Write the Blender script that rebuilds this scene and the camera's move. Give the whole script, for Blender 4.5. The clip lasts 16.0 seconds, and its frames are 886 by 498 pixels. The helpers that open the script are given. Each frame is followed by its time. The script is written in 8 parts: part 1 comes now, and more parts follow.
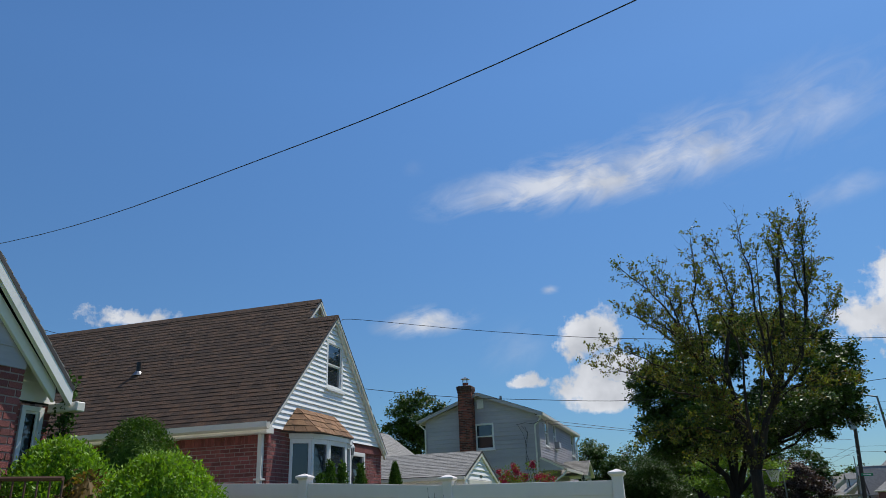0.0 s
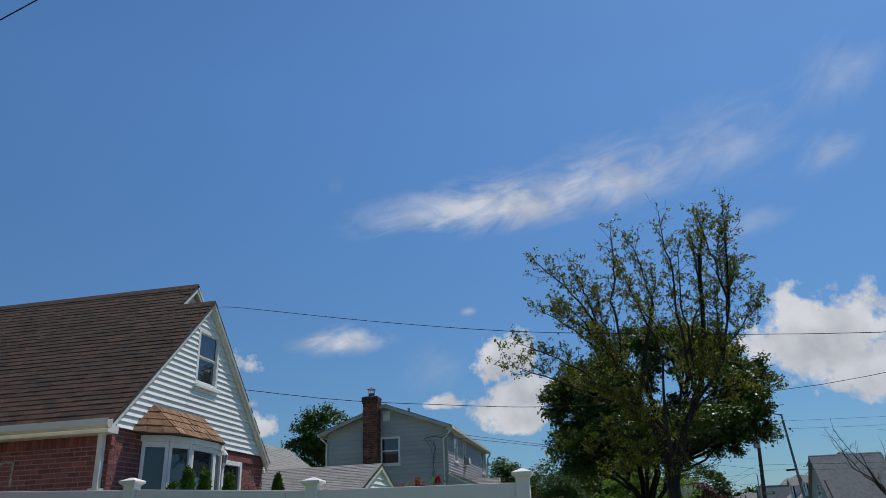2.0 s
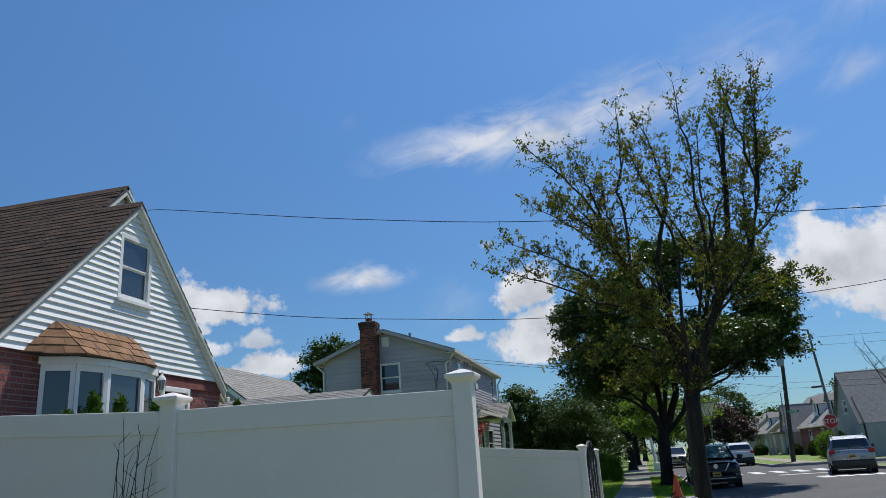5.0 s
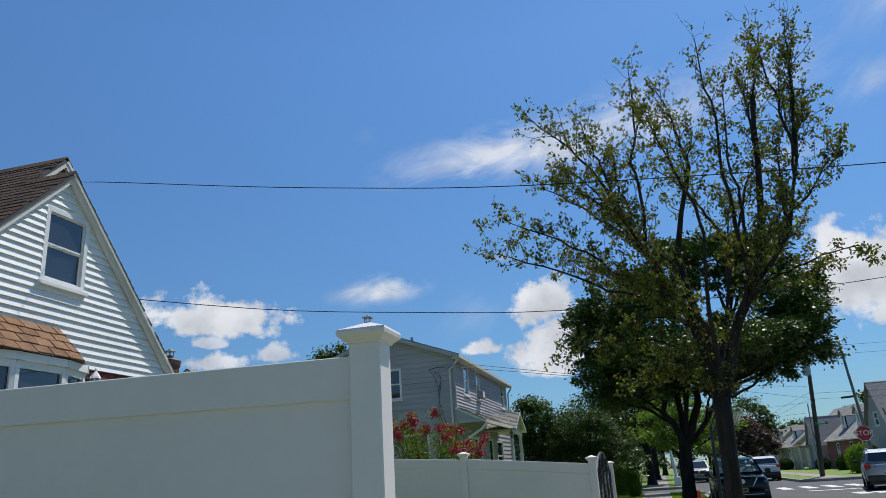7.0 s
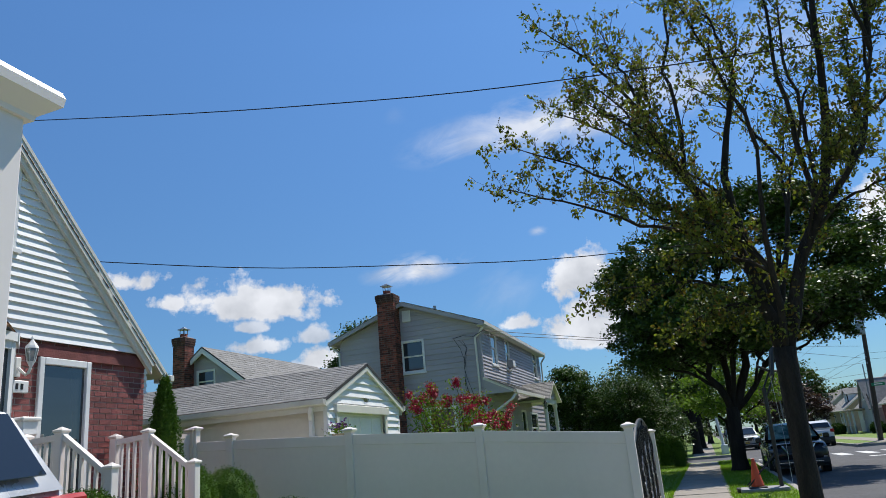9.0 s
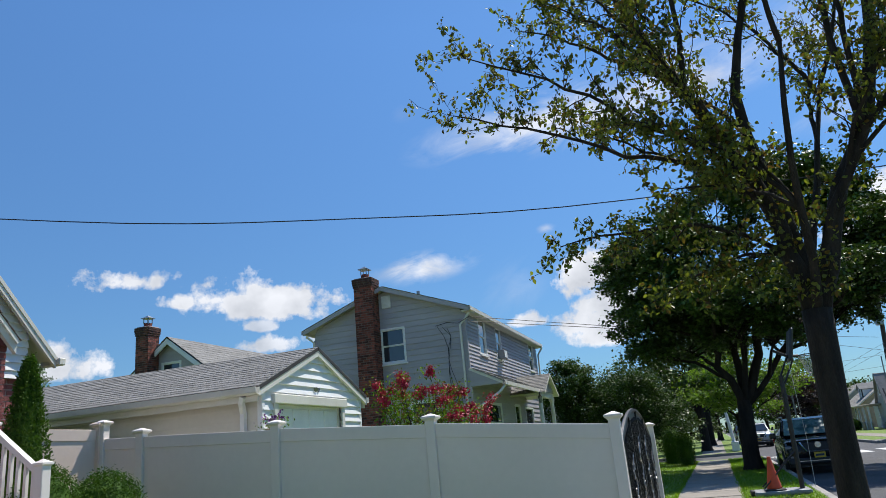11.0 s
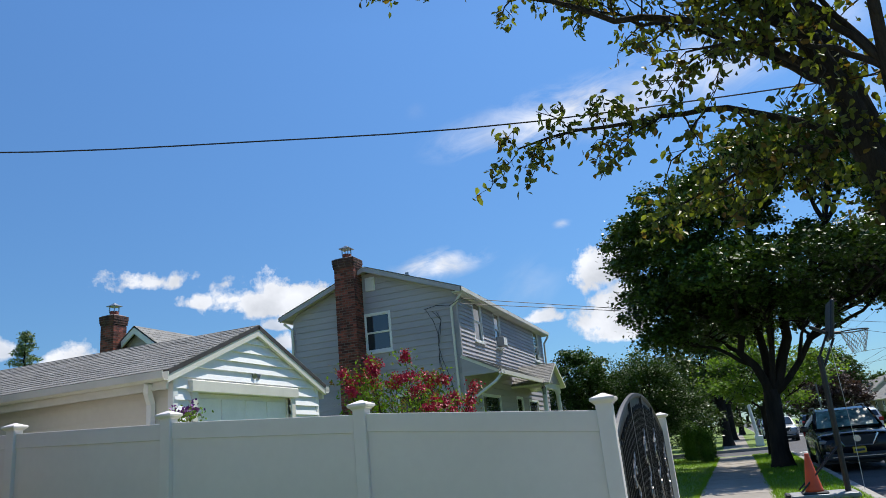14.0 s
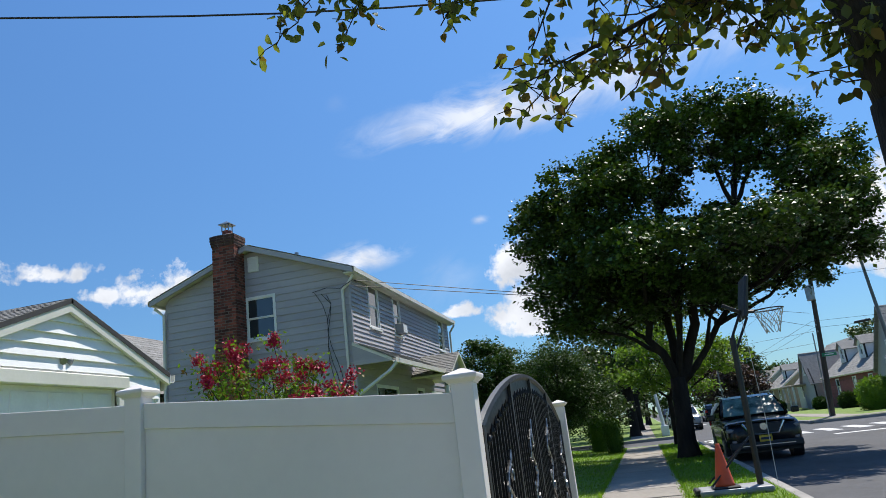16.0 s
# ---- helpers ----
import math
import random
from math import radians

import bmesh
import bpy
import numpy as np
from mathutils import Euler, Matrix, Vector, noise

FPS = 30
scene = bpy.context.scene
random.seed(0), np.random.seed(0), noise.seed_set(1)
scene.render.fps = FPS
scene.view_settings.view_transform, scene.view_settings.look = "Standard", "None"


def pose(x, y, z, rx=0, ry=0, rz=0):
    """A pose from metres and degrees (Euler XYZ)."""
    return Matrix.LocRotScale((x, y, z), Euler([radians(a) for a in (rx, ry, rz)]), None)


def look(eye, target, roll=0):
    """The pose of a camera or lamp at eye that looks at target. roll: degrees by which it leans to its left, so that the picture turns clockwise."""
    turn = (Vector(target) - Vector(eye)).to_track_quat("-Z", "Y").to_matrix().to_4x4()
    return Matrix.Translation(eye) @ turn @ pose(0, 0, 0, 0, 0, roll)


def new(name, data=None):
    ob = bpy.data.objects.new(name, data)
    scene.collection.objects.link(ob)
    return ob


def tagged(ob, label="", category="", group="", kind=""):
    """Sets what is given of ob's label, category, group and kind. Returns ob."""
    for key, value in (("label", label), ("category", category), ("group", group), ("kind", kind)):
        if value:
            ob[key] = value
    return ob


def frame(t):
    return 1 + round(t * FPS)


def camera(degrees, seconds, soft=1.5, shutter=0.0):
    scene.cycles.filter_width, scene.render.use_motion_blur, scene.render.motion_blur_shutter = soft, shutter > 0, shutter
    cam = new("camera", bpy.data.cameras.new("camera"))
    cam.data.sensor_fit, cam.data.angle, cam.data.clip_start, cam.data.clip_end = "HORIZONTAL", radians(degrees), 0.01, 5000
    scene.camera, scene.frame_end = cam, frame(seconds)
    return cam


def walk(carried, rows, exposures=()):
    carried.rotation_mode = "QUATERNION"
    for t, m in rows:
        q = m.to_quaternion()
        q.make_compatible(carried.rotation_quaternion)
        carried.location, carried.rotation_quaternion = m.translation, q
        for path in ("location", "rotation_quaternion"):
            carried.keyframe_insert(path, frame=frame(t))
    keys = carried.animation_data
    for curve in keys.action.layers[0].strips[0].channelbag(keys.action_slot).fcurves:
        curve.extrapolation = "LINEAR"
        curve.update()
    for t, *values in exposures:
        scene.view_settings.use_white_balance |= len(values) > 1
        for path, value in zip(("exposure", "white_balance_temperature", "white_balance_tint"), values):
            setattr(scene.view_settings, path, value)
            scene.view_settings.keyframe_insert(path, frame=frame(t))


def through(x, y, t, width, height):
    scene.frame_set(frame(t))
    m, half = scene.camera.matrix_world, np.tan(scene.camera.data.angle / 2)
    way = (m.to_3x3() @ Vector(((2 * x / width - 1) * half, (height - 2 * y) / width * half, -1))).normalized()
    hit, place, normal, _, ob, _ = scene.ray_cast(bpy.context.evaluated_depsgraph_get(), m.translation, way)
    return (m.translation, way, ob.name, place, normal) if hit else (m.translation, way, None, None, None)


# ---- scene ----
cam = camera(63.7, 16.0, soft=0.8)
PATH = [
    (0, (0.183, 0.117, 1.851), (-0.394, 1.901, 2.549), -1.9),
    (0.5, (0.119, 0.699, 1.792), (-0.472, 2.45, 2.558), -2.6),
    (1, (0.004, 1.229, 1.791), (-0.566, 2.982, 2.568), -2.4),
    (1.5, (0.027, 1.686, 1.784), (-0.47, 3.469, 2.543), -2.7),
    (2, (0.039, 2.121, 1.738), (-0.318, 3.944, 2.48), -2.4),
    (2.5, (0.046, 2.602, 1.769), (-0.254, 4.44, 2.498), -3.7),
    (3, (0.139, 3.006, 1.755), (-0.236, 4.845, 2.447), -3.8),
    (3.5, (0.245, 3.393, 1.788), (-0.208, 5.234, 2.424), -3.9),
    (4, (0.183, 3.931, 1.73), (-0.268, 5.792, 2.306), -3.6),
    (4.2, (0.269, 4.092, 1.743), (-0.169, 5.957, 2.319), -3.4),
    (6.3, (0.295, 6.171, 1.695), (-0.145, 8.039, 2.259), -4.5),
    (6.5, (0.29, 6.365, 1.706), (-0.176, 8.224, 2.277), -4.2),
    (7, (0.305, 6.79, 1.697), (-0.16, 8.637, 2.305), -3.7),
    (7.5, (0.298, 7.282, 1.693), (-0.195, 9.114, 2.327), -4.6),
    (8, (0.292, 7.811, 1.691), (-0.235, 9.639, 2.309), -4.6),
    (8.5, (0.279, 8.299, 1.655), (-0.289, 10.125, 2.237), -4.7),
    (9, (0.257, 8.77, 1.666), (-0.31, 10.607, 2.22), -5.2),
    (9.5, (0.251, 9.307, 1.646), (-0.325, 11.137, 2.21), -5.6),
    (12, (0.365, 12.081, 1.596), (-0.25, 13.906, 2.137), -4.6),
    (12.5, (0.322, 12.297, 1.597), (-0.325, 14.105, 2.157), -4.8),
    (13, (0.291, 12.783, 1.601), (-0.363, 14.585, 2.169), -5.3),
    (13.5, (0.308, 13.304, 1.573), (-0.37, 15.103, 2.125), -6.7),
    (14, (0.262, 13.819, 1.561), (-0.37, 15.637, 2.107), -5.7),
    (14.5, (0.272, 14.301, 1.552), (-0.386, 16.105, 2.112), -7.3),
    (15, (0.274, 14.811, 1.544), (-0.304, 16.652, 2.069), -6.2),
    (15.5, (0.292, 15.318, 1.534), (-0.243, 17.177, 2.042), -6.4),
    (16, (0.293, 15.779, 1.53), (-0.126, 17.667, 2.038), -6.8),
]
walk(cam, [(t, look(eye, target, roll)) for t, eye, target, roll in PATH],
     exposures=[(0.0, 0.05), (1.5, -0.1), (2.5, -0.2), (3.5, 0.02), (7.0, 0.14), (9.0, 0.28), (12.5, 0.42), (16.0, 0.48)])

# ---- light ----
SUN_DIR = Vector((0.24, 0.46, 0.855)).normalized()
sun_data = bpy.data.lights.new("sun", "SUN")
sun_data.energy, sun_data.angle, sun_data.color = 4.6, radians(0.55), (1.0, 0.95, 0.87)
sun = new("sun", sun_data)
sun.matrix_world = look(SUN_DIR * 100, (0, 0, 0))

# Cumulus and cirrus: azimuth from +y, elevation, half width, half height (degrees), lean, opacity, edge, shade
CLOUDS = [
    (-34.4, 12.4, 6.8, 2.1, -2, 1.0, 1.0, 0.35), (-36.4, 12.9, 3.2, 1.5, 0, 1.0, 1.0, 0.2), (-30.6, 12.6, 3.4, 1.5, 0, 1.0, 1.0, 0.25), (-38.6, 12.7, 2.6, 1.2, 0, 1.0, 1.0, 0.15), (-42.4, 14.2, 3.2, 1.35, 3, 1.0, 1.0, 0.15),
    (-33.1, 10.7, 1.6, 0.8, 0, 0.8, 1.0, 0.1), (-32.4, 9.2, 2.7, 1.1, 0, 0.9, 1.0, 0.2),
    (-27.8, 9.8, 2.0, 1.0, 4, 0.8, 1.0, 0.1), (-27.0, 7.9, 3.0, 1.4, 0, 1.0, 1.0, 0.2),
    (-19.4, 14.7, 5.0, 1.5, 6, 1.0, 0.65, 0.05), (-12.3, 12.4, 3.6, 2.6, 25, 0.3, 0.3, 0.0),
    (-5.6, 12.7, 3.3, 2.5, 10, 1.0, 1.1, 0.4), (-5.8, 8.0, 2.9, 1.8, 0, 1.0, 1.1, 0.4), (-4.2, 10.3, 2.8, 2.2, 0, 1.0, 1.0, 0.5),
    (-11.8, 9.6, 1.5, 0.9, 4, 0.95, 1.0, 0.1), (-9.2, 16.7, 1.1, 0.5, 0, 0.6, 0.6, 0.0),
    (16.5, 11.3, 6.0, 4.0, 5, 1.0, 1.1, 0.55), (21.5, 9.0, 6.0, 3.5, 0, 0.95, 1.0, 0.5),
    (-47.6, 8.0, 4.2, 1.9, 0, 1.0, 1.0, 0.2), (-52.0, 9.5, 3.0, 1.6, 0, 0.9, 1.0, 0.2),
    (-5.0, 25.2, 15.0, 3.0, 3, 0.85, 0.66, 0.0), (3.5, 26.2, 12.0, 3.8, 5, 0.7, 0.55, 0.0), (12.5, 27.2, 9.0, 4.4, 8, 0.4, 0.45, 0.0),
    (14.0, 21.0, 4.5, 1.4, 12, 0.4, 0.45, 0.0), (20.5, 24.7, 3.0, 1.8, 25, 0.5, 0.5, 0.0), (22.5, 29.8, 4.5, 3.0, 30, 0.4, 0.4, 0.0),
    (-20.4, 27.0, 1.3, 1.0, 0, 0.15, 0.3, 0.0),
]


def build_world():
    w = bpy.data.worlds.new("sky")
    scene.world = w
    w.use_nodes = True
    nt = w.node_tree
    nt.nodes.clear()
    N, L = nt.nodes.new, nt.links.new
    out, bg, sky = N("ShaderNodeOutputWorld"), N("ShaderNodeBackground"), N("ShaderNodeTexSky")
    sky.sky_type, sky.sun_disc = "NISHITA", False
    sky.sun_elevation = math.asin(SUN_DIR.z)
    sky.sun_rotation = math.atan2(SUN_DIR.x, SUN_DIR.y)
    sky.air_density, sky.dust_density, sky.ozone_density = 1.0, 0.2, 4.0
    coord = N("ShaderNodeTexCoord")

    def math_node(op, a, b=None, c=None, clamp=False):
        n = N("ShaderNodeMath")
        n.operation, n.use_clamp = op, clamp
        for i, v in enumerate((a, b, c)):
            if v is None:
                continue
            if isinstance(v, (int, float)):
                n.inputs[i].default_value = v
            else:
                L(v, n.inputs[i])
        return n.outputs[0]

    def dot(v):
        n = N("ShaderNodeVectorMath")
        n.operation = "DOT_PRODUCT"
        L(coord.outputs["Generated"], n.inputs[0])
        n.inputs[1].default_value = v
        return n.outputs["Value"]

    def noise_node(scale, detail, rough, stretch=(1, 1, 1)):
        m = N("ShaderNodeMapping")
        m.inputs["Scale"].default_value = stretch
        L(coord.outputs["Generated"], m.inputs["Vector"])
        n = N("ShaderNodeTexNoise")
        n.inputs["Scale"].default_value, n.inputs["Detail"].default_value, n.inputs["Roughness"].default_value = scale, detail, rough
        L(m.outputs[0], n.inputs["Vector"])
        return n.outputs["Fac"]

    puff = noise_node(26.0, 7.0, 0.62)
    big = noise_node(9.0, 2.0, 0.5)

    def streaks(ahead, right, up, tilt):
        """Combed noise for cirrus, drawn out along a line a little steeper than the cloud's own lean."""
        turn = tilt + radians(7)
        r3, u3 = right * math.cos(turn) + up * math.sin(turn), up * math.cos(turn) - right * math.sin(turn)
        vec = N("ShaderNodeCombineXYZ")
        L(math_node("MULTIPLY", dot(r3), 10.0), vec.inputs[0])
        L(math_node("MULTIPLY", dot(u3), 25.0), vec.inputs[1])
        n = N("ShaderNodeTexNoise")
        n.inputs["Scale"].default_value, n.inputs["Detail"].default_value = 1.0, 9.0
        n.inputs["Roughness"].default_value, n.inputs["Distortion"].default_value = 0.62, 0.7
        L(vec.outputs[0], n.inputs["Vector"])
        return n.outputs["Fac"]

    shade_noise = noise_node(20.0, 4.0, 0.5)
    total, dark = None, None
    for az, el, a, b, lean, opacity, edge, shade in CLOUDS:
        az, el, tilt = radians(az), radians(el), radians(lean)
        ahead = Vector((math.sin(az) * math.cos(el), math.cos(az) * math.cos(el), math.sin(el)))
        right = Vector((math.cos(az), -math.sin(az), 0))
        up = right.cross(ahead)
        r2, u2 = right * math.cos(tilt) + up * math.sin(tilt), up * math.cos(tilt) - right * math.sin(tilt)
        u = math_node("MULTIPLY", dot(r2), 1 / math.sin(radians(a)))
        v = math_node("MULTIPLY", dot(u2), 1 / math.sin(radians(b)))
        if edge > 0.7:      # flat bases
            v = math_node("MAXIMUM", v, math_node("MULTIPLY", v, -1.7))
        d2 = math_node("ADD", math_node("MULTIPLY", u, u), math_node("MULTIPLY", v, v))
        front = math_node("GREATER_THAN", dot(ahead), 0.2)
        inside = math_node("SUBTRACT", 1.0, math_node("SQRT", d2))
        tex = puff if edge > 0.7 else streaks(ahead, right, up, tilt)
        bumpy = math_node("MULTIPLY", math_node("SUBTRACT", tex, 0.5), 2.5 if edge > 0.7 else 3.6)
        field = math_node("ADD", inside, bumpy)
        if edge > 0.7:
            field = math_node("ADD", field, math_node("MULTIPLY", math_node("SUBTRACT", big, 0.5), 1.5))
            field = math_node("SUBTRACT", field, 0.06)
            mask = math_node("MULTIPLY", field, 2.6, clamp=True)
        else:
            mask = math_node("MULTIPLY", math_node("SUBTRACT", field, 0.0), edge * 1.5, clamp=True)
            mask = math_node("MULTIPLY", mask, math_node("MULTIPLY", inside, 1.35, clamp=True))
        mask = math_node("MULTIPLY", math_node("MULTIPLY", mask, opacity), front)
        total = mask if total is None else math_node("MAXIMUM", total, mask)
        if shade > 0.05:
            low = math_node("MULTIPLY", math_node("SUBTRACT", 0.35, math_node("MULTIPLY", dot(up), 1 / math.sin(radians(b)))), shade, clamp=True)
            low = math_node("MULTIPLY", math_node("MULTIPLY", low, math_node("MULTIPLY", inside, 1.5, clamp=True)), front)
            dark = low if dark is None else math_node("MAXIMUM", dark, low)
    soft = math_node("MULTIPLY", math_node("SUBTRACT", 0.62, shade_noise), 1.7, clamp=True)
    grey = math_node("ADD", dark, soft, clamp=True)
    tint = N("ShaderNodeMix")
    tint.data_type = "RGBA"
    tint.inputs["A"].default_value, tint.inputs["B"].default_value = (CLOUD_LIT * 0.97, CLOUD_LIT, CLOUD_LIT * 1.07, 1), (CLOUD_LIT * 0.42, CLOUD_LIT * 0.46, CLOUD_LIT * 0.53, 1)
    L(grey, tint.inputs["Factor"])
    scaled = N("ShaderNodeMix")
    scaled.data_type, scaled.blend_type = "RGBA", "MULTIPLY"
    scaled.inputs["Factor"].default_value = 1.0
    L(sky.outputs[0], scaled.inputs["A"])
    deep = N("ShaderNodeMapRange")
    deep.inputs["From Min"].default_value, deep.inputs["From Max"].default_value = 0.05, 0.55
    deep.inputs["To Min"].default_value, deep.inputs["To Max"].default_value = 0.7, 1.18
    L(dot((0, 0, 1)), deep.inputs["Value"])
    hue = N("ShaderNodeVectorMath")
    hue.operation = "SCALE"
    hue.inputs[0].default_value = SKY_TINT[:3]
    L(deep.outputs[0], hue.inputs["Scale"])
    L(hue.outputs[0], scaled.inputs["B"])
    mix = N("ShaderNodeMix")
    mix.data_type = "RGBA"
    L(total, mix.inputs["Factor"])
    L(scaled.outputs["Result"], mix.inputs["A"])
    L(tint.outputs["Result"], mix.inputs["B"])
    L(mix.outputs["Result"], bg.inputs["Color"])
    bg.inputs["Strength"].default_value = 0.11
    L(bg.outputs[0], out.inputs["Surface"])


CLOUD_LIT = 6.6
SKY_TINT = (0.54, 0.775, 0.945, 1)
build_world()

# ---- materials ----
def material(name, base, other=None, scale=3.0, rough=0.7, metal=0.0, bump=0.0, bump_scale=60.0, stretch=(1, 1, 1), vary=0.0, spec=0.5, fine=0.25, through=0.0, island=False, stains=0.0):
    m = bpy.data.materials.new(name)
    m.use_nodes = True
    nt = m.node_tree
    N, L = nt.nodes.new, nt.links.new
    b = nt.nodes["Principled BSDF"]
    b.inputs["Roughness"].default_value, b.inputs["Metallic"].default_value = rough, metal
    b.inputs["Specular IOR Level"].default_value = spec
    coord, mp = N("ShaderNodeTexCoord"), N("ShaderNodeMapping")
    mp.inputs["Scale"].default_value = stretch
    L(coord.outputs["Object"], mp.inputs["Vector"])

    def noise_at(s, detail=4.0):
        n = N("ShaderNodeTexNoise")
        n.inputs["Scale"].default_value, n.inputs["Detail"].default_value = s, detail
        L(mp.outputs[0], n.inputs["Vector"])
        return n.outputs["Fac"]

    def ramp(sock, lo, hi):
        r = N("ShaderNodeMapRange")
        r.inputs["From Min"].default_value, r.inputs["From Max"].default_value = lo, hi
        L(sock, r.inputs["Value"])
        return r.outputs[0]

    def mix(fac, a, c, blend="MIX"):
        n = N("ShaderNodeMix")
        n.data_type, n.blend_type = "RGBA", blend
        for key, v in (("Factor", fac), ("A", a), ("B", c)):
            if isinstance(v, (int, float)):
                n.inputs[key].default_value = v
            elif isinstance(v, tuple):
                n.inputs[key].default_value = (*v, 1)
            else:
                L(v, n.inputs[key])
        return n.outputs["Result"]

    other = other or tuple(c * 0.75 for c in base)
    col = mix(ramp(noise_at(scale), 0.35, 0.65), base, other)
    if fine:
        col = mix(fine, col, mix(ramp(noise_at(scale * 14, 2.0), 0.3, 0.7), (0.45, 0.45, 0.45), (1.0, 1.0, 1.0)), "MULTIPLY")
    if stains:
        col = mix(ramp(noise_at(scale * 0.27, 6.0), 0.55, 0.75), col, mix(1.0, col, (1 - stains, 1 - stains * 1.05, 1 - stains * 1.15), "MULTIPLY"))
    if vary:
        if island:
            src = N("ShaderNodeNewGeometry").outputs["Random Per Island"]
        else:
            src = N("ShaderNodeObjectInfo").outputs["Random"]
        hsv = N("ShaderNodeHueSaturation")
        r = N("ShaderNodeMapRange")
        r.inputs["To Min"].default_value, r.inputs["To Max"].default_value = 1 - vary, 1 + vary
        L(src, r.inputs["Value"])
        L(r.outputs[0], hsv.inputs["Value"])
        L(col, hsv.inputs["Color"])
        col = hsv.outputs[0]
    L(col, b.inputs["Base Color"])
    rr = N("ShaderNodeMapRange")
    rr.inputs["To Min"].default_value, rr.inputs["To Max"].default_value = max(0.02, rough - 0.12), min(1, rough + 0.12)
    L(noise_at(scale * 5), rr.inputs["Value"])
    L(rr.outputs[0], b.inputs["Roughness"])
    if bump:
        bn = N("ShaderNodeBump")
        bn.inputs["Strength"].default_value, bn.inputs["Distance"].default_value = bump, 0.02
        L(noise_at(bump_scale, 3.0), bn.inputs["Height"])
        L(bn.outputs[0], b.inputs["Normal"])
    if through:
        tr, add = N("ShaderNodeBsdfTranslucent"), N("ShaderNodeMixShader")
        L(mix(1.0, col, (1.5, 1.6, 0.6), "MULTIPLY"), tr.inputs["Color"])
        add.inputs[0].default_value = through
        L(b.outputs[0], add.inputs[1])
        L(tr.outputs[0], add.inputs[2])
        L(add.outputs[0], nt.nodes["Material Output"].inputs["Surface"])
    return m


def glass_material(name, tint=(0.03, 0.038, 0.046), rough=0.03):
    m = bpy.data.materials.new(name)
    m.use_nodes = True
    b = m.node_tree.nodes["Principled BSDF"]
    b.inputs["Base Color"].default_value = (*tint, 1)
    b.inputs["Roughness"].default_value = rough
    b.inputs["IOR"].default_value = 1.7
    b.inputs["Coat Weight"].default_value = 0.5
    b.inputs["Coat Roughness"].default_value = 0.02
    return m


